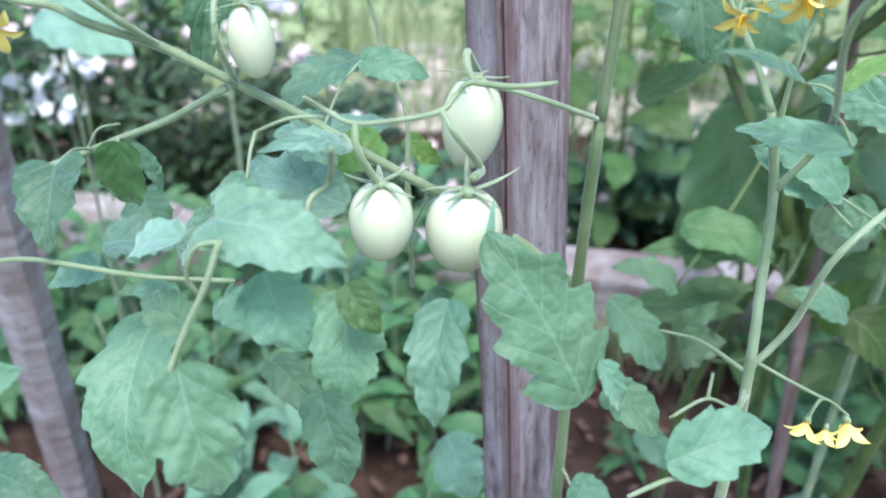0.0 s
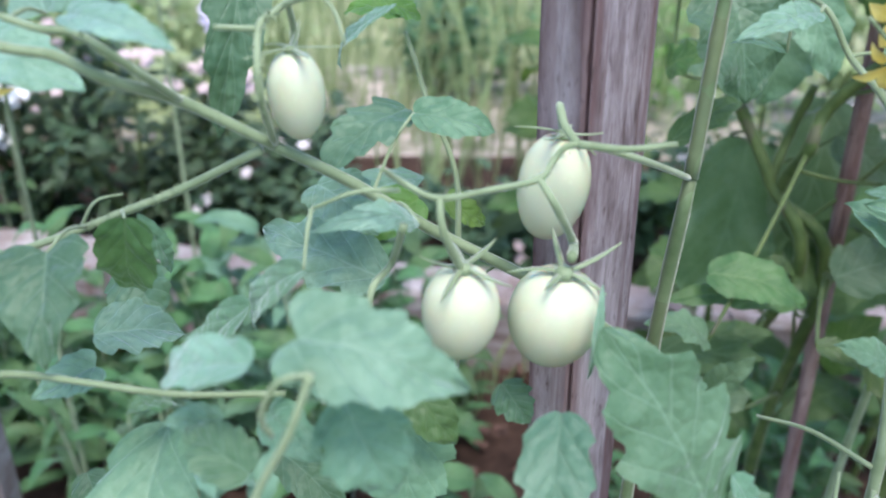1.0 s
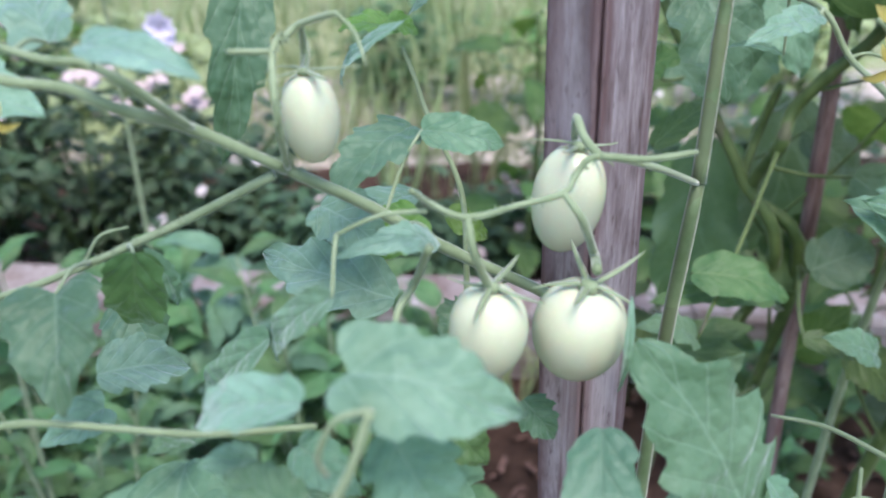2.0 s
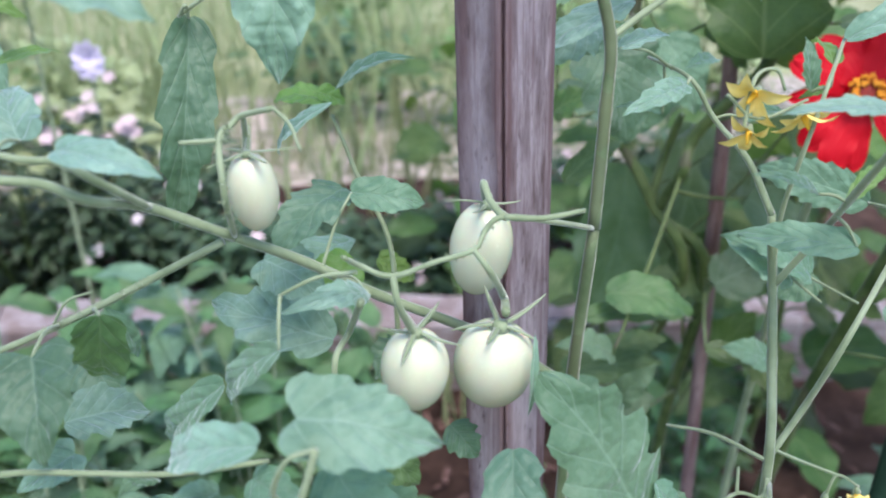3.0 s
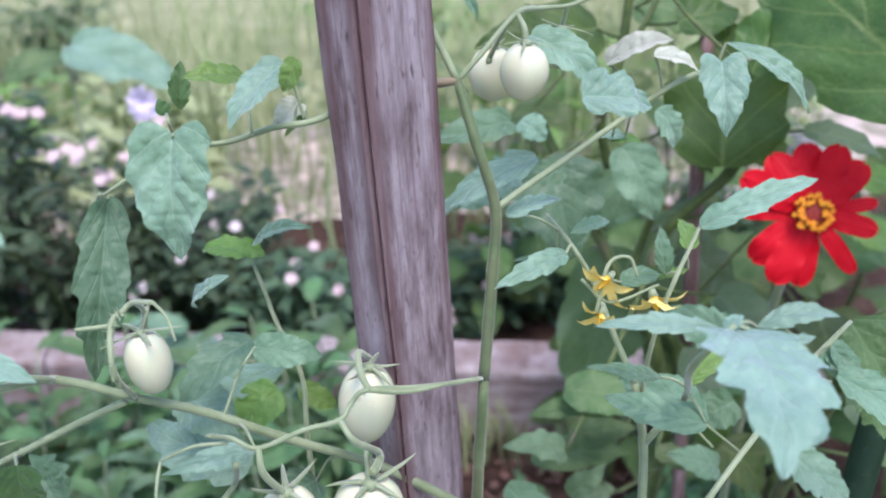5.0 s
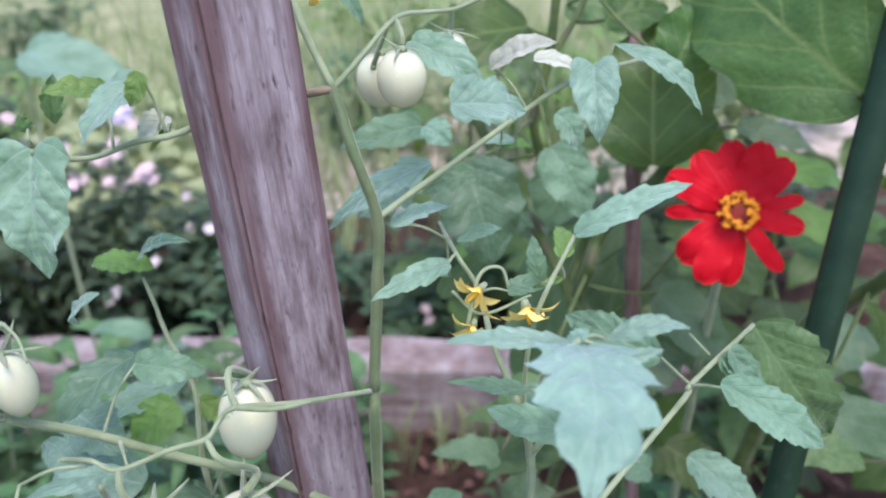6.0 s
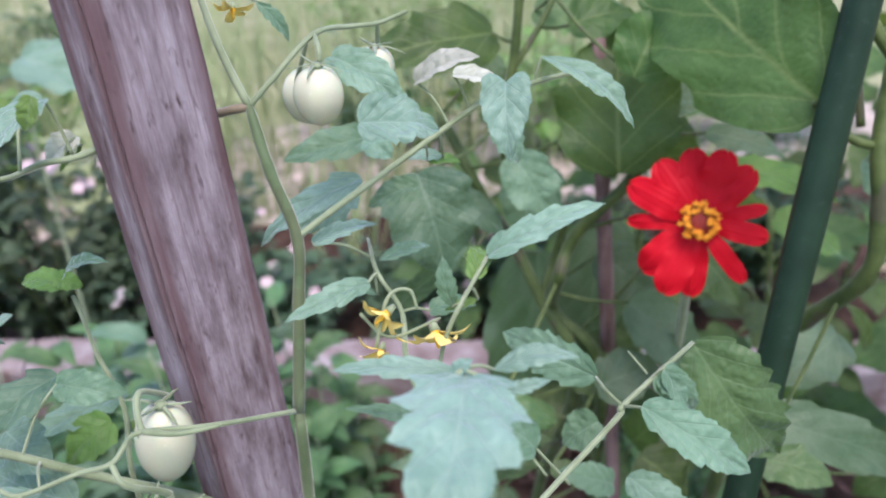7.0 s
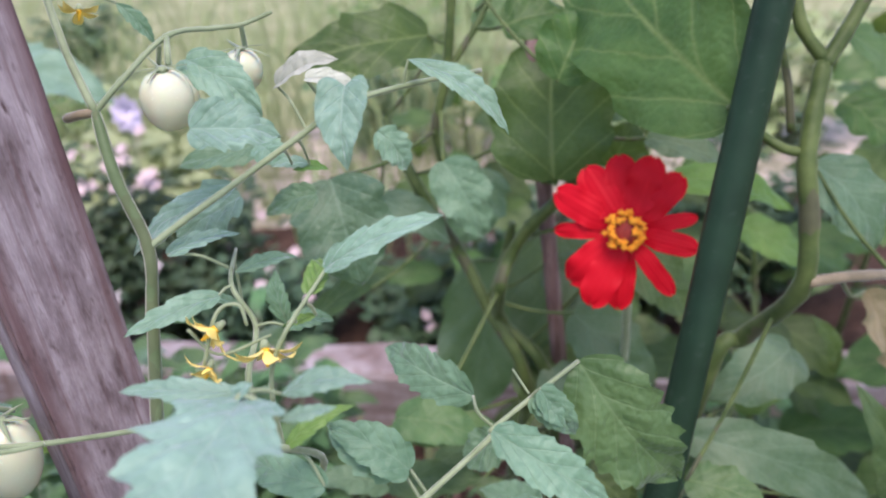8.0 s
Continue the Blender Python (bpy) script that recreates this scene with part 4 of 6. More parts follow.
stem(vine, "fruit_stalk", 0.00119, 0.0017, (-0.02, 0.309, 0.882), (-0.0185, 0.3045, 0.8725), (-0.0112, 0.3112, 0.855))
stem(vine, "fruit_stalk", 0.00158, 0.00132, (0.0258, 0.3265, 0.8936), (0.0229, 0.3347, 0.8971), (0.0228, 0.3446, 0.9007), (0.0292, 0.3626, 0.8848))
stem(vine, "truss_stem", 0.00132, 0.00106, (-0.074, 0.349, 0.883), (-0.0755, 0.3308, 0.9078), (-0.076, 0.34, 0.925), (-0.0717, 0.3446, 0.9288), (-0.0672, 0.3454, 0.9321), (-0.0568, 0.3339, 0.9377), knot=0.1)
stem(vine, "cut_stub", 0.00106, 0.00086, (-0.076, 0.34, 0.925), (-0.0891, 0.3369, 0.9259))
stem(vine, "fruit_stalk", 0.00106, 0.00145, (-0.0672, 0.3454, 0.9321), (-0.0669, 0.3579, 0.9212), (-0.067, 0.3537, 0.9132))
stem(vine, "side_shoot", 0.00066, 0.00053, (-0.0568, 0.3339, 0.9377), (-0.0518, 0.3303, 0.9328), (-0.0488, 0.3253, 0.9246))
stem(vine, "branch", 0.00172, 0.00119, (0.092, 0.392, 0.945), (0.1082, 0.3949, 0.9552), (0.1261, 0.3979, 0.9659), (0.1611, 0.4062, 0.9863), (0.1854, 0.4097, 1), (0.2163, 0.4289, 1.002), (0.2498, 0.4568, 0.999), knot=0.1)
stem(vine, "truss_stem", 0.00139, 0.00106, (0.076, 0.412, 1.002), (0.0875, 0.4161, 1.013), (0.1073, 0.4307, 1.029), (0.1245, 0.4491, 1.028), (0.1374, 0.4482, 1.029), (0.1523, 0.4484, 1.034), knot=0.15)
stem(vine, "fruit_stalk", 0.00112, 0.00158, (0.1073, 0.4307, 1.029), (0.1089, 0.4208, 1.024), (0.1089, 0.4183, 1.019))
stem(vine, "fruit_stalk", 0.00112, 0.00158, (0.1374, 0.4482, 1.029), (0.137, 0.4541, 1.018), (0.1358, 0.4518, 1.014))
stem(vine, "fruit_stalk", 0.00112, 0.00158, (0.1033, 0.4307, 1.025), (0.097, 0.4409, 1.006), (0.0968, 0.4397, 1.004))
stem(vine, "branch", 0.00158, 0.00112, (0.0444, 0.4135, 1.008), (0.0144, 0.3835, 0.9958), (-0.0079, 0.3849, 0.9911), (-0.0319, 0.4027, 0.9792), (-0.0518, 0.3938, 0.9832))
stem(vine, "side_shoot", 0.00092, 0.00079, (-0.0522, 0.4043, 0.9803), (-0.0722, 0.3902, 0.969), (-0.0884, 0.3968, 0.9569))
hairs(vine, ((-0.074, 0.349, 0.883), (-0.0755, 0.3308, 0.9078), (-0.076, 0.34, 0.925), (-0.0717, 0.3446, 0.9288)), 0.0012, 90, 0.0026, 3)
hairs(vine, ((0.0258, 0.3265, 0.8936), (0.0185, 0.3255, 0.8887), (0.013, 0.32, 0.884), (-0.0019, 0.321, 0.8797), (-0.02, 0.309, 0.882)), 0.001, 60, 0.0018, 4)
hairs(vine, ((-0.0151, 0.367, 0.8404), (-0.047, 0.3592, 0.8642), (-0.074, 0.349, 0.883)), 0.0019, 160, 0.0016, 5)
hairs(vine, ((-0.1075, 0.3575, 0.8634), (-0.1297, 0.3512, 0.8557), (-0.1506, 0.3511, 0.8468)), 0.0016, 140, 0.0016, 6)
tomato(vine, (0.0243, 0.3173, 0.8507), (-0.0497, 0.0994, -0.9938), 0.0328, 0.03792, 1, sepals=0.021, label="pale green-white plum cherry tomato")
tomato(vine, (-0.0108, 0.3110, 0.8560), (0, 0.0499, -0.9988), 0.0266, 0.0348, 2.4, sepals=0.019)
tomato(vine, (0.0276, 0.3526, 0.8873), (-0.0796, 0.0498, -0.9956), 0.02667, 0.04216, 3.1, sepals=0.017)
tomato(vine, (-0.067, 0.3466, 0.9171), (0.0796, 0.0498, -0.9956), 0.01919, 0.03105, 4.2, sepals=0.018)
tomato(vine, (0.1076, 0.411, 1.019), (0, 0.0499, -0.9988), 0.0228, 0.0272, 5.0, sepals=0.012, ribs=0.02, label="pale green ribbed cherry tomato")
tomato(vine, (0.1008, 0.4497, 1.009), (0, 0.0499, -0.9988), 0.0245, 0.0280, 6.3, sepals=0.01, ribs=0.02)
tomato(vine, (0.1352, 0.4479, 1.018), (0, 0.0499, -0.9988), 0.0192, 0.0206, 7.7, sepals=0.016)
leaf(vine, "heart", (-0.0588, 0.2515, 0.8699), (-0.0153, 0.2474, 0.8561), 0.0317, (-0.1878, -0.4056, 0.8945), mat=LEAF_PALE, fold=0.1, bulge=0.12, quilt=0.05, nu=48, nv=11)
leaf(vine, "leaflet", (-0.1156, 0.324, 0.782), (-0.1138, 0.262, 0.7294), 0.0453, (-0.0981, -0.813, 0.574), mat=LEAF, fold=0.2, curl=0.3, nu=46, nv=10, quilt=0.04)
leaf(vine, "leaflet", (-0.0715, 0.2293, 0.8264), (-0.0584, 0.215, 0.7813), 0.0354, (0.2421, -0.7874, 0.5669), mat=LEAF, fold=0.25, nu=46, nv=10, quilt=0.04)
leaf(vine, "ovate", (-0.073, 0.248, 0.8285), (-0.092, 0.262, 0.833), 0.0177, (0.0418, -0.6389, 0.7681), mat=LEAF, fold=0.25)
leaf(vine, "ovate", (-0.0743, 0.2947, 0.8112), (-0.0563, 0.2739, 0.8086), 0.0172, (0.0476, -0.7675, 0.6393), mat=LEAF, fold=0.3)
leaf(vine, "leaflet", (-0.0308, 0.329, 0.793), (-0.0294, 0.299, 0.7469), 0.0381, (0.0003, -0.816, 0.578), mat=LEAF, fold=0.2, nu=46, nv=10, quilt=0.04)
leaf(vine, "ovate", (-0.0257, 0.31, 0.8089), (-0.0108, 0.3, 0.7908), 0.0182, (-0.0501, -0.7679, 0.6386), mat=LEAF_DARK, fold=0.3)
leaf(vine, "leaflet", (0.0176, 0.2738, 0.8262), (0.0134, 0.2438, 0.7895), 0.0254, (-0.1956, -0.7845, 0.5885), mat=LEAF_DEEP, fold=0.3, nu=44, nv=9)
leaf(vine, "cut", (0.0722, 0.2688, 0.7832), (0.0319, 0.2867, 0.8482), 0.0483, (-0.1738, -0.4689, 0.866), mat=LEAF, fold=0.12, bulge=0.06, nu=60, nv=12, quilt=0.035)
leaf(vine, "leaflet", (0.0781, 0.275, 0.7983), (0.0881, 0.27, 0.7763), 0.0134, (0.4385, -0.6708, 0.5981), mat=LEAF, fold=0.4)
leaf(vine, "leaflet", (0.123, 0.46, 0.7088), (0.1635, 0.45, 0.6598), 0.0347, (-0.0077, -0.5894, 0.8078), mat=LEAF)
leaf(vine, "ovate", (0.0919, 0.36, 0.6435), (0.1156, 0.35, 0.6369), 0.0229, (-0.0087, -0.5559, 0.8312), mat=LEAF)
stem(vine, "leaf_stalk", 0.00075, 0.0006, (0.0856, 0.3706, 0.6499), (0.0888, 0.3653, 0.6484), (0.0919, 0.36, 0.6435))
leaf(vine, "ovate", (0.163, 0.48, 0.5807), (0.1885, 0.47, 0.5515), 0.0253, (-0.0066, -0.623, 0.7822), mat=LEAF_DEEP)
leaf(vine, "leaflet", (0.0203, 0.5, 0.5516), (0.0462, 0.48, 0.5059), 0.0488, (-0.0087, -0.5559, 0.8312), mat=LEAF_PALE)
leaf(vine, "ovate", (0.0857, 0.29, 0.7726), (0.1085, 0.28, 0.7558), 0.0205, (0.1907, -0.7378, 0.6475), mat=LEAF)
leaf(vine, "ovate", (-0.0385, 0.3, 0.7573), (-0.0267, 0.29, 0.711), 0.0270, (-0.049, -0.8267, 0.5606), mat=LEAF_DEEP)
leaf(vine, "ovate", (-0.0853, 0.4, 0.6968), (-0.0536, 0.38, 0.672), 0.0267, (-0.0042, -0.6901, 0.7237), mat=LEAF_DEEP)
leaf(vine, "heart", (-0.1463, 0.3235, 0.8545), (-0.1416, 0.2935, 0.8299), 0.0327, (-0.1944, -0.7741, 0.6025), mat=LEAF_DEEP, fold=0.28, nu=44, nv=9, quilt=0.045)
stem(vine, "leaf_stalk", 0.00075, 0.0006, (-0.1422, 0.3511, 0.8504), (-0.1443, 0.3373, 0.8558), (-0.1463, 0.3235, 0.8545))
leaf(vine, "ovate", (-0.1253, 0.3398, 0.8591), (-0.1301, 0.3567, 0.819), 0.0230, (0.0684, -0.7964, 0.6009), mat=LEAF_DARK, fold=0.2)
stem(vine, "leaf_stalk", 0.00075, 0.0006, (-0.1297, 0.3512, 0.8557), (-0.1275, 0.3455, 0.859), (-0.1253, 0.3398, 0.8591))
leaf(vine, "lance", (-0.1248, 0.352, 0.8553), (-0.117, 0.36, 0.8255), 0.0093, (0.4633, -0.6787, 0.5699), mat=LEAF, fold=0.2)
leaf(vine, "heart", (-0.1434, 0.3367, 0.799), (-0.1632, 0.3247, 0.7937), 0.0179, (-0.0325, -0.5752, 0.8173), mat=LEAF_PALE, fold=0.35)
leaf(vine, "leaflet", (-0.1514, 0.3611, 0.7965), (-0.1182, 0.371, 0.7901), 0.0273, (-0.2161, -0.5237, 0.824), mat=LEAF_SKYLIT, fold=0.45, quilt=0.05)
leaf(vine, "ovate", (-0.0616, 0.302, 0.8604), (-0.0819, 0.318, 0.8274), 0.0131, (-0.4247, -0.6195, 0.6602), mat=LEAF_PALE, fold=0.3, quilt=0.05)
stem(vine, "leaf_stalk", 0.00075, 0.0006, (-0.0595, 0.3142, 0.8755), (-0.0606, 0.3081, 0.8703), (-0.0616, 0.302, 0.8604))
leaf(vine, "ovate", (-0.0826, 0.322, 0.8348), (-0.1094, 0.352, 0.7851), 0.0163, (-0.3418, -0.652, 0.6768), mat=LEAF, fold=0.35)
leaf(vine, "ovate", (-0.0705, 0.2481, 0.8642), (-0.1015, 0.2781, 0.8375), 0.0168, (-0.2084, -0.4933, 0.8445), mat=LEAF_PALE, fold=0.3, quilt=0.05)
leaf(vine, "ovate", (-0.1119, 0.3186, 0.7968), (-0.1226, 0.303, 0.8041), 0.0099, (-0.137, -0.5749, 0.8067), mat=LEAF, fold=0.3)
leaf(vine, "ovate", (-0.0851, 0.275, 0.8244), (-0.1006, 0.27, 0.8279), 0.0108, (-0.137, -0.5749, 0.8067), mat=LEAF_PALE, fold=0.3)
leaf(vine, "leaflet", (-0.0486, 0.262, 0.8434), (-0.0327, 0.25, 0.8182), 0.0299, (-0.0577, -0.6546, 0.7538), mat=LEAF)
leaf(vine, "leaflet", (0.009, 0.33, 0.7945), (0.0195, 0.32, 0.7829), 0.0177, (-0.1713, -0.7633, 0.6229), mat=LEAF_DEEP)
leaf(vine, "leaflet", (-0.0347, 0.385, 0.8086), (-0.09, 0.415, 0.8186), 0.0342, (-0.3653, -0.4462, 0.817), mat=LEAF_SKYLIT, fold=0.15, quilt=0.06, ruffle=0.09)
leaf(vine, "lance", (-0.0242, 0.334, 0.8606), (-0.0568, 0.3138, 0.8707), 0.0123, (-0.0663, -0.7182, 0.6927), mat=LEAF_SKYLIT, bulge=0.2, fold=0.1, curl=0.6)
stem(vine, "leaf_stalk", 0.00075, 0.0006, (-0.0342, 0.3623, 0.8547), (-0.0292, 0.3481, 0.8613), (-0.0242, 0.334, 0.8606))
leaf(vine, "heart", (-0.14, 0.3421, 0.9278), (-0.1455, 0.3699, 0.94), 0.0209, (-0.0534, -0.6225, 0.7808), mat=LEAF_SKYLIT, fold=0.28, quilt=0.05)
stem(vine, "leaf_stalk", 0.00075, 0.0006, (-0.1448, 0.3271, 0.9293), (-0.1424, 0.3346, 0.9304), (-0.14, 0.3421, 0.9278))
leaf(vine, "ovate", (-0.1224, 0.3106, 0.9347), (-0.0918, 0.2967, 0.9298), 0.0130, (-0.167, -0.5033, 0.8478), mat=LEAF_SKYLIT, fold=0.3, quilt=0.05)
stem(vine, "leaf_stalk", 0.00075, 0.0006, (-0.1223, 0.3203, 0.9257), (-0.1223, 0.3155, 0.9318), (-0.1224, 0.3106, 0.9347))
leaf(vine, "lance", (-0.1515, 0.3689, 0.9462), (-0.1318, 0.3898, 0.946), 0.0080, (-0.1132, -0.4765, 0.8718), mat=LEAF_YOUNG)
leaf(vine, "lance", (-0.1578, 0.37, 0.9701), (-0.1364, 0.37, 0.9629), 0.0090, (-0.1132, -0.4765, 0.8718), mat=LEAF_YOUNG)
leaf(vine, "egg", (-0.257, 0.6, 0.9083), (-0.2023, 0.57, 0.8766), 0.0568, (-0.0896, -0.5376, 0.8384), mat=LEAF_PALE)
leaf(vine, "heart", (-0.0506, 0.3896, 0.9886), (-0.0524, 0.3792, 0.9334), 0.0377, (-0.1779, -0.8431, 0.5075), mat=LEAF_PALE, fold=0.2, bulge=0.12, nu=48, nv=11, quilt=0.07)
stem(vine, "leaf_stalk", 0.00075, 0.0006, (-0.0522, 0.4043, 0.9803), (-0.0506, 0.3883, 0.9875), (-0.0506, 0.3896, 0.9886))
leaf(vine, "leaflet", (-0.0852, 0.4027, 0.9551), (-0.0974, 0.3727, 0.8759), 0.0253, (0.2884, -0.8155, 0.5018), mat=LEAF_DEEP, fold=0.5, nu=46, nv=9, quilt=0.04)
stem(vine, "leaf_stalk", 0.00075, 0.0006, (-0.0884, 0.3968, 0.9569), (-0.0851, 0.3912, 0.962), (-0.0852, 0.4027, 0.9551))
leaf(vine, "ovate", (-0.021, 0.4118, 1.006), (-0.0452, 0.4012, 1.01), 0.0140, (-0.0047, -0.5477, 0.8367), mat=LEAF_YOUNG)
stem(vine, "leaf_stalk", 0.00075, 0.0006, (-0.0172, 0.3851, 0.9884), (-0.0191, 0.3984, 1.001), (-0.021, 0.4118, 1.006))
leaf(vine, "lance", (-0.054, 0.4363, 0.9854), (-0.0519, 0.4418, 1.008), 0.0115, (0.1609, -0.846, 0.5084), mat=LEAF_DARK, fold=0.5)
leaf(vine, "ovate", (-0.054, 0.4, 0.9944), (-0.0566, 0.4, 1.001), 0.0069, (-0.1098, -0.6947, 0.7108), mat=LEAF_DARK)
stem(vine, "leaf_stalk", 0.00075, 0.0006, (-0.0522, 0.4043, 0.9803), (-0.0523, 0.3935, 0.9919), (-0.054, 0.4, 0.9944))
leaf(vine, "ovate", (-0.0016, 0.3863, 1.018), (-0.0253, 0.3676, 0.9963), 0.0185, (-0.3754, -0.6302, 0.6797), mat=LEAF_SKYLIT, fold=0.35, quilt=0.06)
stem(vine, "leaf_stalk", 0.00075, 0.0006, (0.0055, 0.3841, 0.9939), (0.0019, 0.3852, 1.009), (-0.0016, 0.3863, 1.018))
leaf(vine, "ovate", (0.0039, 0.36, 1.026), (-0.0019, 0.36, 1.013), 0.0091, (0.0694, -0.7995, 0.5966), mat=LEAF_YOUNG)
leaf(vine, "ovate", (0.0029, 0.4, 0.9971), (-0.0085, 0.39, 0.9886), 0.0121, (0.0767, -0.6777, 0.7314), mat=LEAF_DRY, fold=0.8, bulge=0.2)
stem(vine, "leaf_stalk", 0.00075, 0.0006, (0.001, 0.3843, 0.993), (0.002, 0.3922, 0.997), (0.0029, 0.4, 0.9971))
leaf(vine, "lance", (0.0046, 0.4, 0.9932), (-0.0037, 0.39, 0.9854), 0.0056, (0.0767, -0.6777, 0.7314), mat=LEAF_YOUNG, fold=0.5)
stem(vine, "leaf_stalk", 0.00075, 0.0006, (0.0055, 0.3841, 0.9939), (0.005, 0.392, 0.9955), (0.0046, 0.4, 0.9932))
leaf(vine, "ovate", (-0.0286, 0.4283, 0.911), (-0.0533, 0.4395, 0.9091), 0.0146, (-0.0817, -0.4779, 0.8746), mat=LEAF_YOUNG, fold=0.3)
leaf(vine, "lance", (-0.026, 0.4226, 0.9183), (0.0048, 0.3965, 0.9385), 0.0115, (-0.0047, -0.5477, 0.8367), mat=LEAF, fold=0.4)
leaf(vine, "lance", (-0.0323, 0.3746, 0.9265), (-0.0557, 0.4046, 0.8955), 0.0102, (-0.0977, -0.5998, 0.7942), mat=LEAF_PALE, fold=0.3)
leaf(vine, "ovate", (-0.0328, 0.43, 0.9153), (-0.0203, 0.43, 0.9092), 0.0113, (-0.135, -0.5971, 0.7907), mat=LEAF_YOUNG)
leaf(vine, "leaflet", (-0.0275, 0.3899, 0.8834), (-0.0606, 0.3647, 0.8669), 0.0251, (-0.3495, -0.6816, 0.6429), mat=LEAF_DEEP, fold=0.2)
leaf(vine, "ovate", (-0.0249, 0.3802, 0.8851), (0.0068, 0.3762, 0.88), 0.0179, (-0.0577, -0.6546, 0.7538), mat=LEAF, fold=0.25)
stem(vine, "leaf_stalk", 0.00075, 0.0006, (-0.0406, 0.3608, 0.8594), (-0.0328, 0.3705, 0.8765), (-0.0249, 0.3802, 0.8851))
leaf(vine, "lance", (-0.0159, 0.4438, 0.8312), (-0.0656, 0.4138, 0.8283), 0.0202, (-0.0884, -0.538, 0.8383), mat=LEAF_PALE, fold=0.25)
leaf(vine, "ovate", (-0.0195, 0.42, 0.8305), (-0.0449, 0.41, 0.8145), 0.0266, (-0.1058, -0.6632, 0.741), mat=LEAF_YOUNG)
leaf(vine, "ovate", (-0.0072, 0.42, 0.8318), (0.0127, 0.42, 0.8174), 0.0144, (-0.1489, -0.6387, 0.7549), mat=LEAF_YOUNG)
leaf(vine, "ovate", (-0.0639, 0.4, 0.8462), (-0.0382, 0.38, 0.834), 0.0289, (-0.0973, -0.6, 0.794), mat=LEAF_SKYLIT)
leaf(vine, "leaflet", (-0.0009, 0.38, 0.8002), (-0.0178, 0.36, 0.8017), 0.0267, (-0.115, -0.7259, 0.6782), mat=LEAF_DEEP)
stem(vine, "leaf_stalk", 0.00075, 0.0006, (0.0112, 0.3706, 0.8244), (0.0052, 0.3753, 0.8157), (-0.0009, 0.38, 0.8002))
leaf(vine, "leaflet", (-0.1535, 0.42, 0.7954), (-0.1375, 0.4, 0.7757), 0.0339, (-0.1232, -0.7858, 0.6061), mat=LEAF_DEEP)
leaf(vine, "ovate", (0.1143, 0.4282, 1.019), (0.1468, 0.413, 0.9957), 0.0217, (-0.0143, -0.6741, 0.7385), mat=LEAF_PALE, fold=0.3, quilt=0.08)
leaf(vine, "ovate", (0.1239, 0.3727, 1.004), (0.1581, 0.3777, 0.9976), 0.0262, (-0.0732, -0.6304, 0.7728), mat=LEAF_SKYLIT, fold=0.25, quilt=0.08, nu=44, nv=9)
leaf(vine, "ovate", (0.1531, 0.4264, 1.005), (0.1811, 0.4164, 1.019), 0.0145, (-0.0884, -0.538, 0.8383), mat=LEAF_DRY, fold=0.7, bulge=0.1)
stem(vine, "leaf_stalk", 0.00075, 0.0006, (0.166, 0.4069, 0.989), (0.1595, 0.4166, 1), (0.1531, 0.4264, 1.005))
leaf(vine, "ovate", (0.168, 0.405, 1.013), (0.1917, 0.405, 1.004), 0.0101, (-0.0168, -0.5407, 0.841), mat=LEAF_DRY, fold=0.6)
stem(vine, "leaf_stalk", 0.00075, 0.0006, (0.1757, 0.4083, 0.9945), (0.1718, 0.4067, 1.006), (0.168, 0.405, 1.013))
leaf(vine, "heart", (0.1857, 0.374, 1.017), (0.184, 0.355, 0.9893), 0.0221, (-0.2022, -0.8234, 0.5301), mat=LEAF_SKYLIT, fold=0.35, quilt=0.07)
leaf(vine, "lance", (0.2131, 0.425, 1.014), (0.257, 0.4101, 0.9814), 0.0158, (0.1516, -0.6096, 0.7781), mat=LEAF_PALE, fold=0.45, quilt=0.06)
stem(vine, "leaf_stalk", 0.00075, 0.0006, (0.2101, 0.4251, 1.002), (0.2116, 0.425, 1.009), (0.2131, 0.425, 1.014))
leaf(vine, "leaflet", (0.1239, 0.4409, 0.9524), (0.0682, 0.4371, 0.9221), 0.0218, (-0.0814, -0.4156, 0.9059), mat=LEAF_SKYLIT, fold=0.2, quilt=0.07)
leaf(vine, "ovate", (0.1309, 0.5314, 0.9442), (0.0788, 0.5161, 0.9384), 0.0254, (-0.1237, -0.6559, 0.7446), mat=LEAF, quilt=0.05)
leaf(vine, "lance", (0.1642, 0.42, 0.9693), (0.1459, 0.42, 0.9689), 0.0084, (-0.0168, -0.5407, 0.841), mat=LEAF_SKYLIT)
stem(vine, "leaf_stalk", 0.00075, 0.0006, (0.1611, 0.4062, 0.9863), (0.1626, 0.4131, 0.9804), (0.1642, 0.42, 0.9693))
leaf(vine, "ovate", (0.1567, 0.42, 0.9676), (0.1728, 0.42, 0.9659), 0.0069, (-0.0168, -0.5407, 0.841), mat=LEAF_YOUNG)
stem(vine, "leaf_stalk", 0.00075, 0.0006, (0.1541, 0.4045, 0.9822), (0.1554, 0.4123, 0.9775), (0.1567, 0.42, 0.9676))
leaf(vine, "leaflet", (0.1965, 0.46, 0.9701), (0.2109, 0.46, 0.9475), 0.0208, (0.0553, -0.7353, 0.6754), mat=LEAF_PALE)
leaf(vine, "lance", (0.0801, 0.46, 1.04), (0.0944, 0.46, 1.02), 0.0089, (0.2349, -0.7836, 0.5751), mat=LEAF, fold=0.4)
stem(vine, "leaf_stalk", 0.00075, 0.0006, (0.0581, 0.437, 1.046), (0.0691, 0.4485, 1.047), (0.0801, 0.46, 1.04))
leaf(vine, "leaflet", (0.1209, 0.47, 0.9356), (0.0848, 0.46, 0.9173), 0.0292, (-0.2076, -0.7092, 0.6737), mat=LEAF_SKYLIT, quilt=0.06)
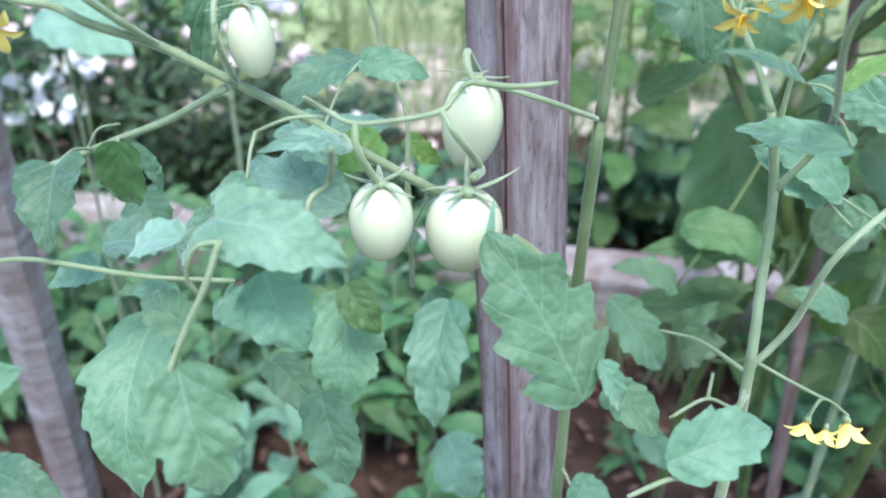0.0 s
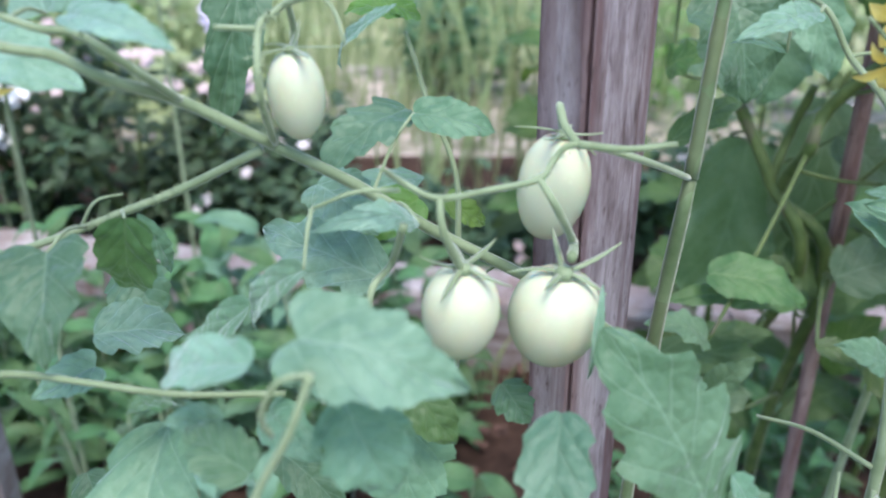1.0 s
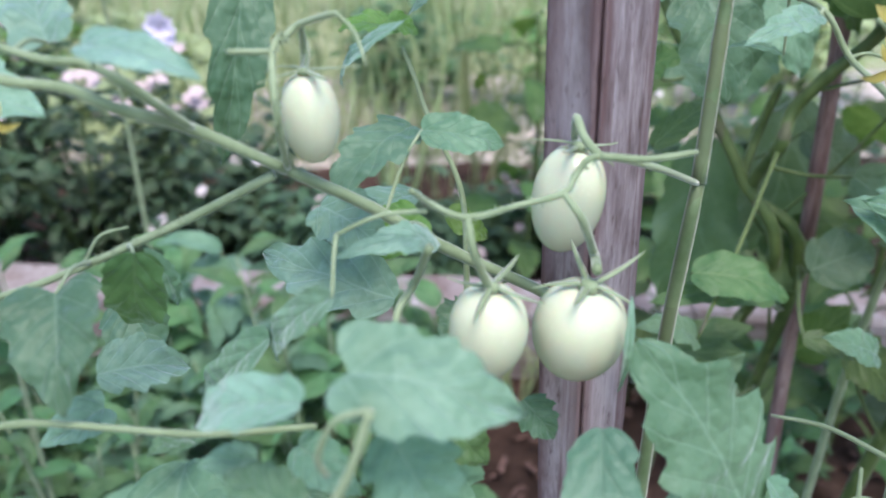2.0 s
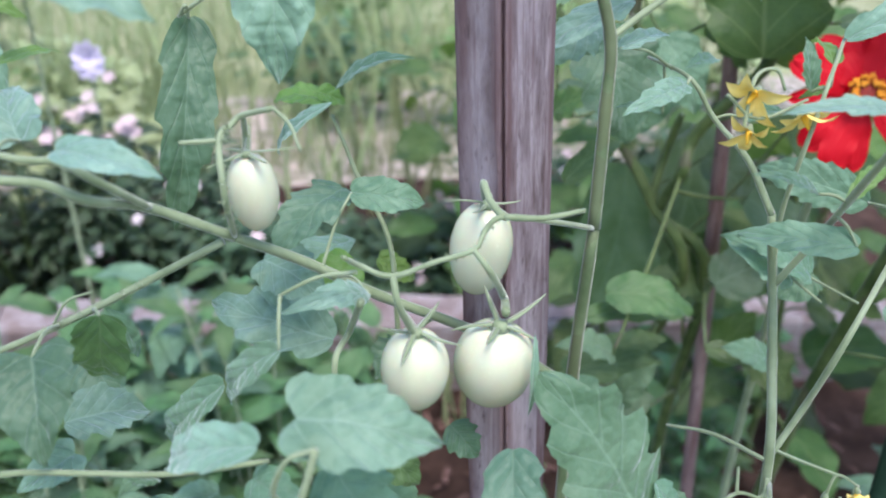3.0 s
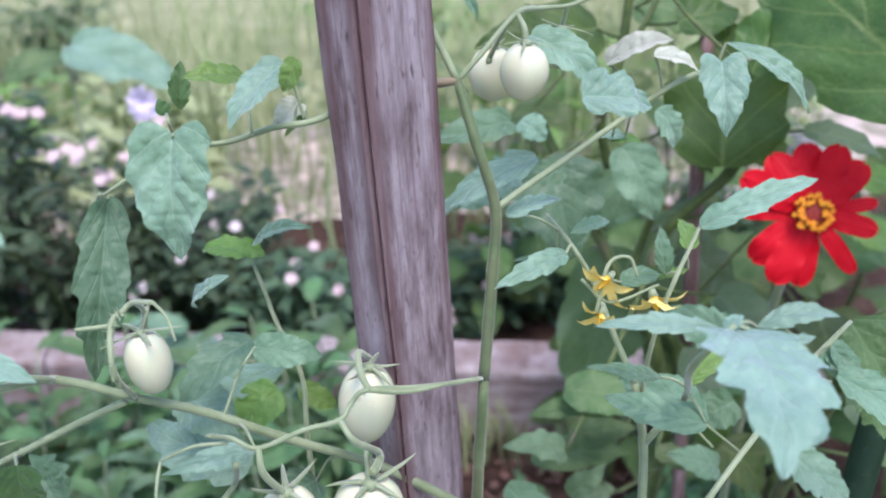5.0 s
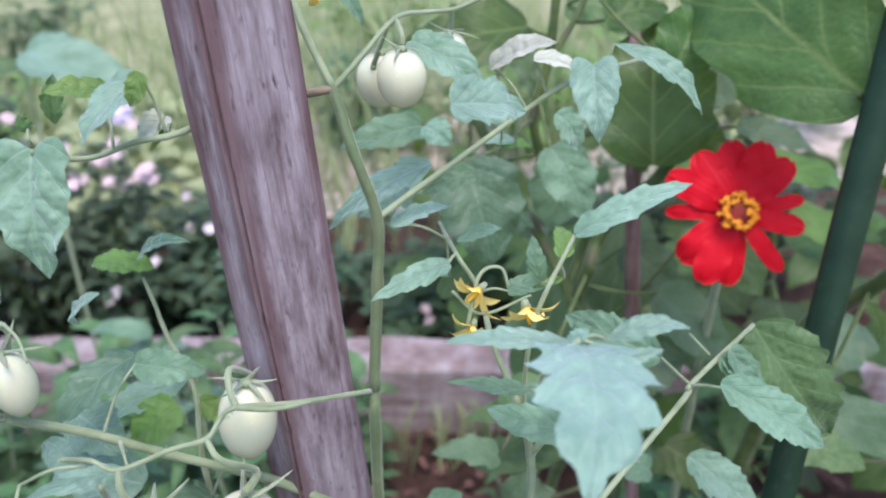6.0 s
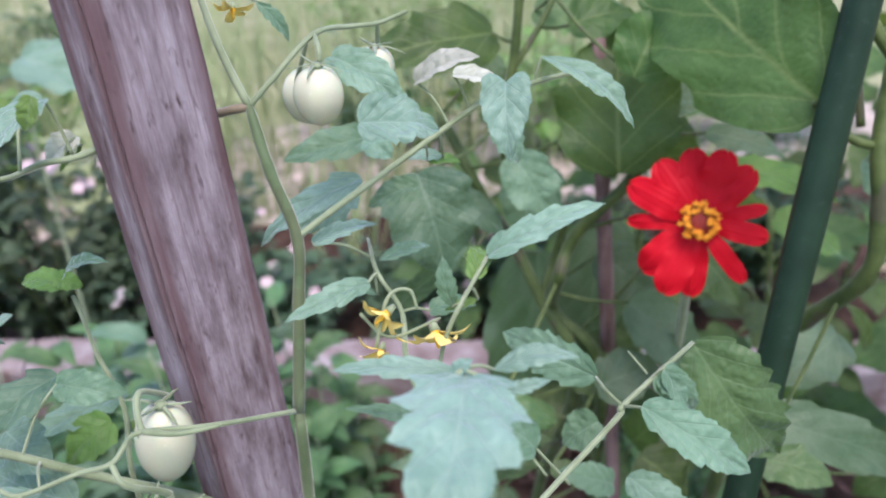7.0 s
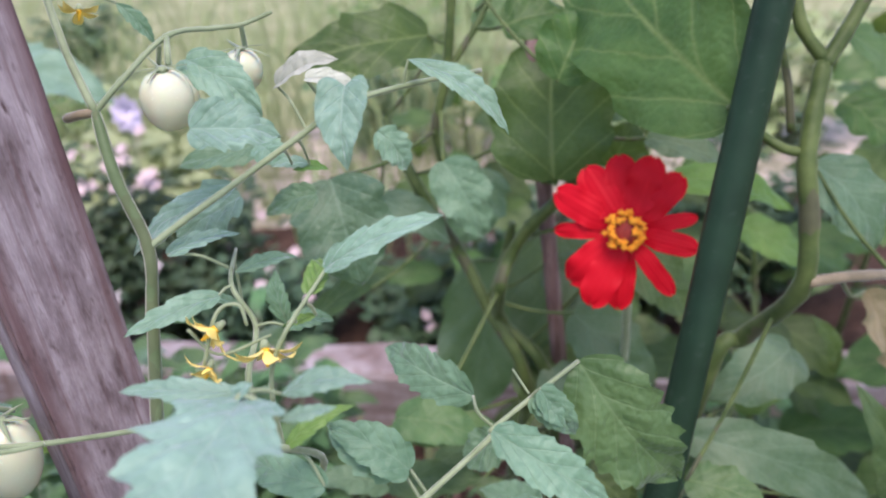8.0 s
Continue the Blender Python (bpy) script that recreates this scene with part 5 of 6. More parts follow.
leaf(vine, "leaflet", (0.1297, 0.5, 0.9542), (0.1432, 0.49, 0.9447), 0.0203, (-0.1058, -0.6632, 0.741), mat=LEAF_PALE)
leaf(vine, "ovate", (0.1583, 0.5, 0.9212), (0.1278, 0.5, 0.911), 0.0196, (-0.0318, -0.667, 0.7444), mat=LEAF)
leaf(vine, "smooth", (0.0344, 0.305, 0.8537), (0.0331, 0.3, 0.8181), 0.0038, (0.1941, -0.8357, 0.5137), mat=LEAF_PALE, fold=0.8, name='sepal')
leaf(vine, "ovate", (-0.1651, 0.36, 0.7248), (-0.1565, 0.35, 0.7104), 0.0180, (-0.0042, -0.6901, 0.7237), mat=LEAF_DEEP)
leaf(vine, "ovate", (-0.1697, 0.26, 0.7463), (-0.1364, 0.25, 0.7403), 0.0209, (-0.0106, -0.4906, 0.8713), mat=LEAF_DEEP)
leaf(vine, "ovate", (-0.3005, 0.45, 0.622), (-0.2677, 0.45, 0.6452), 0.0273, (-0.0087, -0.5559, 0.8312), mat=LEAF)
stem(vine, "leaf_stalk", 0.00106, 0.00106, (-0.0546, 0.2367, 0.8698), (-0.06, 0.2329, 0.855), (-0.0672, 0.2315, 0.8405), (-0.0732, 0.2282, 0.8268), (-0.0757, 0.2267, 0.816))
stem(vine, "leaf_stalk", 0.00086, 0.00079, (-0.0546, 0.2367, 0.8698), (-0.0627, 0.2373, 0.8668), (-0.067, 0.2379, 0.8559), (-0.0651, 0.2403, 0.8479))
stem(vine, "leaf_stalk", 0.00119, 0.00106, (-0.1738, 0.3027, 0.8196), (-0.1532, 0.3001, 0.8232), (-0.1278, 0.2946, 0.8233), (-0.1007, 0.2888, 0.8233), (-0.068, 0.2918, 0.8207))
stem(vine, "leaf_stalk", 0.00145, 0.00106, (-0.0304, 0.3159, 0.869), (-0.034, 0.3276, 0.8482), (-0.0407, 0.3158, 0.8449), (-0.0413, 0.313, 0.8283))
stem(vine, "leaf_stalk", 0.00092, 0.00145, (-0.0271, 0.4316, 0.9035), (-0.0222, 0.4248, 0.8915), (-0.0171, 0.4167, 0.8769), (-0.0054, 0.4022, 0.8517), (-0.0041, 0.3874, 0.8223), (-0.0013, 0.389, 0.7585))

# ---- the younger tomato plant in flower ----
young = thing("tomato_plant", (0.144, 0.28, 0.05), "slender flowering tomato plant with thin pale stems", "tomato plant", "tomato plants")
stem(young, "main_stem", 0.00245, 0.00194, (0.144, 0.28, 0.04), (0.144, 0.288, 0.5), (0.148, 0.294, 0.719), (0.148, 0.298, 0.779), (0.1501, 0.3134, 0.8197), (0.153, 0.328, 0.849), (0.145, 0.329, 0.884), knot=0.12)
stem(young, "main_stem", 0.00158, 0.00086, (0.145, 0.329, 0.884), (0.1366, 0.3406, 0.9046), (0.1372, 0.3716, 0.9127), (0.1276, 0.3812, 0.9288), (0.1248, 0.417, 0.9297))
stem(young, "branch", 0.00166, 0.0013, (0.153, 0.328, 0.849), (0.1651, 0.3192, 0.8808), (0.1391, 0.2708, 0.9317), (0.1502, 0.2661, 0.9518))
stem(young, "branch", 0.00158, 0.00115, (0.148, 0.298, 0.779), (0.1643, 0.304, 0.7984), (0.1735, 0.3002, 0.837), (0.236, 0.348, 0.857), (0.24, 0.352, 0.861), (0.285, 0.379, 0.875), knot=0.08)
stem(young, "branch", 0.00115, 0.00086, (0.153, 0.328, 0.849), (0.1486, 0.3278, 0.8827), (0.1512, 0.3241, 0.9256), (0.1734, 0.3457, 0.9528))
stem(young, "fruit_truss", 0.00101, 0.00072, (0.1463, 0.2935, 0.7711), (0.1421, 0.2896, 0.7643), (0.1299, 0.2913, 0.7674), (0.1143, 0.287, 0.7599))
stem(young, "side_shoot", 0.00086, 0.00065, (0.1304, 0.2913, 0.7674), (0.1325, 0.2969, 0.7772))
stem(young, "side_shoot", 0.00108, 0.00072, (0.1454, 0.2977, 0.7785), (0.1331, 0.3198, 0.777), (0.1203, 0.3385, 0.7695))
stem(young, "flower_stalk", 0.00086, 0.00065, (0.1233, 0.3287, 0.9217), (0.1297, 0.3369, 0.9405), (0.1386, 0.337, 0.9435), (0.1415, 0.3329, 0.9363))
stem(young, "flower_stalk", 0.00072, 0.00058, (0.118, 0.336, 0.9348), (0.1296, 0.3299, 0.9262), (0.1505, 0.3299, 0.9332))
leaf(young, "lobed", (0.1505, 0.2683, 0.9491), (0.1322, 0.1983, 0.9512), 0.0448, (-0.0616, -0.5327, 0.8441), mat=LEAF_SKYLIT, fold=0.12, bulge=0.08, nu=64, nv=12, ruffle=0.04)
leaf(young, "lance", (0.1508, 0.2766, 0.9438), (0.1062, 0.285, 0.9439), 0.0095, (-0.0616, -0.5327, 0.8441), mat=LEAF_SKYLIT, fold=0.2)
stem(young, "leaf_stalk", 0.00075, 0.0006, (0.1458, 0.268, 0.9438), (0.1483, 0.2723, 0.945), (0.1508, 0.2766, 0.9438))
leaf(young, "lance", (0.1613, 0.271, 0.9473), (0.1899, 0.2664, 0.9528), 0.0097, (-0.0616, -0.5327, 0.8441), mat=LEAF_SKYLIT, fold=0.2)
stem(young, "leaf_stalk", 0.00075, 0.0006, (0.1502, 0.2661, 0.9518), (0.1558, 0.2686, 0.9511), (0.1613, 0.271, 0.9473))
leaf(young, "lance", (0.1614, 0.262, 0.9439), (0.1789, 0.262, 0.9475), 0.0058, (-0.0407, -0.5363, 0.8431), mat=LEAF_SKYLIT)
stem(young, "leaf_stalk", 0.00075, 0.0006, (0.1502, 0.2661, 0.9518), (0.1558, 0.2641, 0.9496), (0.1614, 0.262, 0.9439))
leaf(young, "ovate", (0.1471, 0.267, 0.9502), (0.1537, 0.268, 0.9542), 0.0057, (-0.0616, -0.5327, 0.8441), mat=LEAF_SKYLIT)
leaf(young, "leaflet", (0.1727, 0.3436, 0.9531), (0.2189, 0.3375, 0.9761), 0.0151, (-0.1254, -0.5245, 0.8421), mat=LEAF_PALE, fold=0.3, nu=44)
leaf(young, "leaflet", (0.1229, 0.3744, 0.9279), (0.0851, 0.357, 0.9212), 0.0128, (0.0647, -0.6088, 0.7906), mat=LEAF_PALE, fold=0.25)
stem(young, "leaf_stalk", 0.00075, 0.0006, (0.1276, 0.3812, 0.9288), (0.1253, 0.3778, 0.9294), (0.1229, 0.3744, 0.9279))
leaf(young, "leaflet", (0.0986, 0.3951, 0.9397), (0.1298, 0.4082, 0.942), 0.0109, (-0.0798, -0.4783, 0.8745), mat=LEAF_SKYLIT, fold=0.3)
stem(young, "leaf_stalk", 0.00075, 0.0006, (0.1265, 0.3955, 0.9292), (0.1125, 0.3953, 0.938), (0.0986, 0.3951, 0.9397))
leaf(young, "ovate", (0.1658, 0.3397, 0.9443), (0.1706, 0.3619, 0.9491), 0.0105, (0.0284, -0.7334, 0.6792), mat=LEAF_YOUNG, fold=0.4)
leaf(young, "lance", (0.1564, 0.3367, 0.9339), (0.1536, 0.3435, 0.9546), 0.0096, (-0.0753, -0.7863, 0.6133), mat=LEAF, fold=0.5)
stem(young, "leaf_stalk", 0.00075, 0.0006, (0.1601, 0.3327, 0.9365), (0.1583, 0.3347, 0.9359), (0.1564, 0.3367, 0.9339))
leaf(young, "lance", (0.1288, 0.3874, 0.932), (0.1551, 0.4039, 0.9309), 0.0093, (-0.0407, -0.5363, 0.8431), mat=LEAF, fold=0.3)
leaf(young, "lance", (0.1273, 0.4, 0.9065), (0.1063, 0.41, 0.9076), 0.0060, (-0.0407, -0.5363, 0.8431), mat=LEAF)
stem(young, "leaf_stalk", 0.00075, 0.0006, (0.1259, 0.4027, 0.9293), (0.1266, 0.4013, 0.9207), (0.1273, 0.4, 0.9065))
leaf(young, "ovate", (0.1504, 0.37, 0.9129), (0.1716, 0.37, 0.9139), 0.0114, (-0.0884, -0.538, 0.8383), mat=LEAF)
stem(young, "leaf_stalk", 0.00075, 0.0006, (0.1372, 0.3716, 0.9127), (0.1438, 0.3708, 0.9144), (0.1504, 0.37, 0.9129))
leaf(young, "lance", (0.1676, 0.34, 0.9345), (0.1534, 0.34, 0.9304), 0.0051, (-0.0407, -0.5363, 0.8431), mat=LEAF_YOUNG)
stem(young, "leaf_stalk", 0.00075, 0.0006, (0.1645, 0.3371, 0.9419), (0.1661, 0.3385, 0.9392), (0.1676, 0.34, 0.9345))
leaf(young, "lance", (0.1534, 0.3, 0.9005), (0.1811, 0.31, 0.9121), 0.0084, (-0.0241, -0.6033, 0.7972), mat=LEAF_YOUNG, fold=0.4)
leaf(young, "ovate", (0.1999, 0.3615, 0.8326), (0.1632, 0.3727, 0.8522), 0.0238, (-0.1237, -0.6559, 0.7446), mat=LEAF, fold=0.25)
leaf(young, "toothed", (0.2343, 0.3157, 0.8891), (0.2793, 0.2987, 0.861), 0.0227, (-0.199, -0.5781, 0.7913), mat=LEAF, fold=0.3, nu=46, nv=9)
leaf(young, "ovate", (0.2611, 0.36, 0.8694), (0.2723, 0.35, 0.8597), 0.0131, (0.0553, -0.7353, 0.6754), mat=LEAF)
stem(young, "leaf_stalk", 0.00075, 0.0006, (0.258, 0.3628, 0.8666), (0.2595, 0.3614, 0.8686), (0.2611, 0.36, 0.8694))
leaf(young, "ovate", (0.2627, 0.36, 0.8743), (0.2796, 0.355, 0.8504), 0.0156, (0.1172, -0.7936, 0.597), mat=LEAF)
stem(young, "leaf_stalk", 0.00075, 0.0006, (0.258, 0.3628, 0.8666), (0.2603, 0.3614, 0.8716), (0.2627, 0.36, 0.8743))
leaf(young, "ovate", (0.253, 0.42, 0.7963), (0.2314, 0.42, 0.7821), 0.0263, (-0.0577, -0.6626, 0.7468), mat=LEAF)
leaf(young, "lance", (0.1454, 0.3052, 0.9033), (0.1102, 0.2972, 0.9185), 0.0084, (-0.0884, -0.538, 0.8383), mat=LEAF, fold=0.3)
stem(young, "leaf_stalk", 0.00075, 0.0006, (0.1547, 0.2998, 0.9012), (0.1501, 0.3025, 0.9035), (0.1454, 0.3052, 0.9033))
leaf(young, "ovate", (0.1669, 0.3021, 0.8803), (0.1324, 0.3321, 0.8763), 0.0169, (-0.135, -0.5971, 0.7907), mat=LEAF, fold=0.2)
stem(young, "leaf_stalk", 0.00075, 0.0006, (0.1599, 0.3095, 0.891), (0.1634, 0.3058, 0.8874), (0.1669, 0.3021, 0.8803))
leaf(young, "toothed", (0.2495, 0.36, 0.8083), (0.2832, 0.34, 0.7826), 0.0246, (-0.1058, -0.6632, 0.741), mat=LEAF_PALE)
leaf(young, "ovate", (0.2888, 0.48, 0.6887), (0.248, 0.48, 0.706), 0.0253, (-0.0977, -0.5998, 0.7942), mat=LEAF)
stem(young, "leaf_stalk", 0.00079, 0.00072, (0.24, 0.352, 0.861), (0.2332, 0.3561, 0.8672), (0.2329, 0.3724, 0.8643))
leaf(young, "toothed", (0.2329, 0.3724, 0.8643), (0.1927, 0.4101, 0.8719), 0.0258, (-0.5795, -0.7009, 0.4159), fold=0.18, nu=40, nv=8)
stem(young, "leaf_stalk", 0.00079, 0.00072, (0.24, 0.352, 0.861), (0.2438, 0.343, 0.8665), (0.2476, 0.3348, 0.8706))
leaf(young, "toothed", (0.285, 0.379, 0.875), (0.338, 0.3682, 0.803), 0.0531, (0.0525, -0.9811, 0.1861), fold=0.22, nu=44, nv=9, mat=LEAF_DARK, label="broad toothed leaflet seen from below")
leaf(young, "ovate", (0.2593, 0.36, 0.8701), (0.2782, 0.3537, 0.8517), 0.0141, (-0.0737, -0.9645, 0.2536))
stem(young, "leaf_stalk", 0.00065, 0.00058, (0.2597, 0.3728, 0.8629), (0.2543, 0.3872, 0.8675))
leaf(young, "leaflet", (0.1966, 0.3688, 0.8264), (0.1614, 0.3824, 0.8486), 0.0276, (0.1659, -0.7034, 0.6912))
stem(young, "leaf_stalk", 0.00079, 0.00072, (0.1966, 0.3688, 0.8264), (0.2045, 0.354, 0.82))
stem(young, "leaf_stalk", 0.00072, 0.00065, (0.2117, 0.339, 0.8275), (0.2005, 0.3645, 0.8303))
leaf(young, "leaflet", (0.0993, 0.239, 0.7799), (0.1425, 0.2535, 0.7847), 0.029, (0.1725, -0.7362, 0.6544), fold=0.2)
stem(young, "leaf_stalk", 0.00101, 0.00086, (0.1469, 0.2923, 0.769), (0.1171, 0.2457, 0.7711), (0.0994, 0.236, 0.7744), (0.0851, 0.2326, 0.7687))
tomato_flower(young, (0.1294, 0.3345, 0.9354), (-0.7, -0.5, -0.35), 0.014, 1, 5, 0.2)
tomato_flower(young, (0.1478, 0.3281, 0.9287), (0.1, -0.6, -0.7), 0.0145, 2, 6, 0.3)
tomato_flower(young, (0.1257, 0.3283, 0.9218), (-0.4, -0.6, -0.8), 0.011, 3, 5, 0.4)
tomato_flower(young, (0.1728, 0.2861, 0.761), (-0.25, -0.3, -1.0), 0.0115, 4, 5, -0.15)
tomato_flower(young, (0.1898, 0.2864, 0.7613), (0.2, -0.3, -1.0), 0.0115, 5, 5, -0.15)
tomato_flower(young, (0.1822, 0.2864, 0.7568), (0.0, -0.3, -1.0), 0.008, 8, 5, -0.1)
stem(young, "flower_stalk", 0.0007, 0.0005, (0.1728, 0.2861, 0.764), (0.178, 0.288, 0.772), (0.1898, 0.2864, 0.7645))
stem(young, "flower_stalk", 0.0008, 0.0006, (0.149, 0.299, 0.783), (0.165, 0.294, 0.776), (0.178, 0.288, 0.772))
tomato_flower(vine, (-0.1552, 0.3195, 0.9125), (0.3, -0.5, -0.6), 0.011, 6, 5, 0.4)
tomato_flower(vine, (0.0722, 0.4319, 1.042), (0.0, -0.5, -0.7), 0.010, 7, 5, 0.4)

# ---- the eggplant behind ----
eggplant = thing("eggplant_plant", (0.42, 0.62, 0.05), "large eggplant bush with broad leaves and thick green stems", "eggplant plant")
stem(eggplant, "main_stem", 0.00697, 0.00533, (0.41, 0.62, 0.04), (0.42, 0.6, 0.45), (0.4201, 0.529, 0.7479), (0.442, 0.523, 0.784), (0.4494, 0.4785, 0.8439), (0.4481, 0.4783, 0.8885), (0.4443, 0.4857, 0.9254), (0.4504, 0.4984, 0.9518), (0.4585, 0.5109, 0.9782), mat=STALK_EGG, sides=10, knot=0.12)
stem(eggplant, "branch", 0.00476, 0.0041, (0.4584, 0.5101, 0.9767), (0.4718, 0.517, 0.9925), (0.4867, 0.526, 1.013), (0.5034, 0.5362, 1.036), mat=STALK_EGG, knot=0.1)
stem(eggplant, "branch", 0.0041, 0.00369, (0.4586, 0.5116, 0.9797), (0.4475, 0.5207, 0.9964), (0.4442, 0.5313, 1.017), (0.438, 0.5436, 1.041), mat=STALK_EGG, knot=0.1)
stem(eggplant, "leaf_stalk", 0.00328, 0.00246, (0.4438, 0.4887, 0.9313), (0.4309, 0.491, 0.9342), (0.4168, 0.4967, 0.9436), (0.3896, 0.478, 0.965), mat=STALK_EGG)
stem(eggplant, "leaf_stalk", 0.00279, 0.00213, (0.4464, 0.5128, 0.9354), (0.4468, 0.5258, 0.9616), (0.4489, 0.5496, 0.9872), mat=STALK_EGG)
stem(eggplant, "branch", 0.00394, 0.00344, (0.45, 0.4719, 0.8534), (0.4798, 0.4796, 0.8507), (0.52, 0.4945, 0.8413), mat=STALK_BROWN)
stem(eggplant, "main_stem", 0.00615, 0.00492, (0.4, 0.72, 0.04), (0.36, 0.71, 0.4), (0.3307, 0.6393, 0.6677), (0.292, 0.668, 0.72), (0.2853, 0.6341, 0.7745), (0.296, 0.645, 0.798), (0.3108, 0.6362, 0.8274), (0.3397, 0.6288, 0.8619), (0.3615, 0.6346, 0.8992), mat=STALK_EGG, knot=0.15)
stem(eggplant, "branch", 0.00451, 0.00344, (0.2522, 0.6707, 0.8565), (0.2412, 0.6707, 0.9001), (0.2507, 0.6697, 0.9445), (0.2563, 0.6733, 0.9978), (0.2596, 0.6792, 1.055), mat=STALK_EGG, knot=0.12)
stem(eggplant, "branch", 0.00287, 0.00246, (0.2507, 0.6697, 0.9445), (0.2746, 0.6829, 0.9745), (0.2942, 0.6964, 1.005), mat=STALK_EGG)
stem(eggplant, "branch", 0.00656, 0.00451, (0.3, 0.8, 0.04), (0.31, 0.78, 0.38), (0.3111, 0.6469, 0.6554), (0.2802, 0.6688, 0.7344), (0.2594, 0.6943, 0.7788), (0.2267, 0.706, 0.8369), (0.2021, 0.7373, 0.8916), mat=STALK_EGG, knot=0.12)
stem(eggplant, "branch", 0.00451, 0.00369, (0.2802, 0.6688, 0.7344), (0.2952, 0.684, 0.77), (0.3036, 0.6803, 0.8107), mat=STALK_EGG, knot=0.12)
leaf(eggplant, "egg", (0.24, 0.6963, 0.9684), (0.1329, 0.6663, 0.9617), 0.0613, (-0.0398, -0.7302, 0.6821), mat=LEAF_EGG, fold=0.15, quilt=0.03, ruffle=0.07, nu=40, nv=9)
stem(eggplant, "leaf_stalk", 0.0017, 0.0013, (0.2529, 0.6711, 0.9658), (0.2465, 0.6837, 0.9657), (0.24, 0.6963, 0.9684), mat=STALK_EGG)
leaf(eggplant, "egg", (0.1631, 0.5596, 0.9076), (0.1781, 0.53, 0.8433), 0.0682, (0.0494, -0.7955, 0.6039), mat=LEAF_DEEP, fold=0.3, quilt=0.03, ruffle=0.07, nu=40, nv=9)
stem(eggplant, "leaf_stalk", 0.0017, 0.0013, (0.2412, 0.6707, 0.9001), (0.2022, 0.6152, 0.897), (0.1631, 0.5596, 0.9076), mat=STALK_EGG)
leaf(eggplant, "egg", (0.28, 0.7, 0.8543), (0.2618, 0.68, 0.7943), 0.0596, (0.0553, -0.7353, 0.6754), mat=LEAF, fold=0.15, quilt=0.03, ruffle=0.07, nu=40, nv=9)
stem(eggplant, "leaf_stalk", 0.0017, 0.0013, (0.2522, 0.6707, 0.8565), (0.2661, 0.6853, 0.8534), (0.28, 0.7, 0.8543), mat=STALK_EGG)
leaf(eggplant, "egg", (0.3549, 0.74, 0.7795), (0.3322, 0.71, 0.6403), 0.0845, (0.0494, -0.7955, 0.6039), mat=EGG_PALE, fold=0.15, quilt=0.03, ruffle=0.07, nu=40, nv=9)
stem(eggplant, "leaf_stalk", 0.0017, 0.0013, (0.2986, 0.6825, 0.7863), (0.3267, 0.7113, 0.7789), (0.3549, 0.74, 0.7795), mat=STALK_EGG)
leaf(eggplant, "egg", (0.3435, 0.62, 0.7534), (0.4088, 0.59, 0.698), 0.0577, (-0.0318, -0.667, 0.7444), mat=EGG_SOFT, fold=0.15, quilt=0.03, ruffle=0.07, nu=40, nv=9)
stem(eggplant, "leaf_stalk", 0.0017, 0.0013, (0.288, 0.6477, 0.7527), (0.3158, 0.6338, 0.75), (0.3435, 0.62, 0.7534), mat=STALK_EGG)
leaf(eggplant, "egg", (0.3938, 0.62, 0.8997), (0.4463, 0.59, 0.8861), 0.0301, (-0.0168, -0.5407, 0.841), mat=EGG_PALE, fold=0.15, quilt=0.03, ruffle=0.07, nu=40, nv=9)
stem(eggplant, "leaf_stalk", 0.0017, 0.0013, (0.3615, 0.6346, 0.8992), (0.3777, 0.6273, 0.8977), (0.3938, 0.62, 0.8997), mat=STALK_EGG)
leaf(eggplant, "egg", (0.3714, 0.66, 0.9086), (0.4351, 0.66, 0.9337), 0.0418, (-0.0241, -0.6033, 0.7972), mat=EGG_PALE, fold=0.15, quilt=0.03, ruffle=0.07, nu=40, nv=9)
stem(eggplant, "leaf_stalk", 0.0017, 0.0013, (0.3339, 0.6303, 0.855), (0.3526, 0.6451, 0.8782), (0.3714, 0.66, 0.9086), mat=STALK_EGG)
leaf(eggplant, "egg", (0.4316, 0.66, 0.8486), (0.5226, 0.63, 0.8275), 0.0369, (-0.0168, -0.5407, 0.841), mat=LEAF_YOUNG, fold=0.15, quilt=0.03, ruffle=0.07, nu=40, nv=9)
stem(eggplant, "leaf_stalk", 0.0017, 0.0013, (0.3049, 0.6397, 0.8156), (0.3682, 0.6499, 0.8255), (0.4316, 0.66, 0.8486), mat=STALK_EGG)
leaf(eggplant, "egg", (0.5336, 0.74, 0.7626), (0.5965, 0.71, 0.73), 0.0460, (-0.0241, -0.6033, 0.7972), mat=LEAF_YOUNG, fold=0.15, quilt=0.03, ruffle=0.07, nu=40, nv=9)
leaf(eggplant, "egg", (0.5035, 0.58, 0.8858), (0.5435, 0.55, 0.8297), 0.0564, (0.0553, -0.7353, 0.6754), mat=LEAF, fold=0.15, quilt=0.03, ruffle=0.07, nu=40, nv=9)
stem(eggplant, "leaf_stalk", 0.0017, 0.0013, (0.52, 0.4945, 0.8413), (0.5117, 0.5373, 0.8586), (0.5035, 0.58, 0.8858), mat=STALK_EGG)
leaf(eggplant, "egg", (0.5112, 0.58, 0.7304), (0.4358, 0.55, 0.7106), 0.0541, (-0.0241, -0.6033, 0.7972), mat=EGG_PALE, fold=0.15, quilt=0.03, ruffle=0.07, nu=40, nv=9)
stem(eggplant, "leaf_stalk", 0.0017, 0.0013, (0.4201, 0.5432, 0.6883), (0.4656, 0.5616, 0.704), (0.5112, 0.58, 0.7304), mat=STALK_EGG)
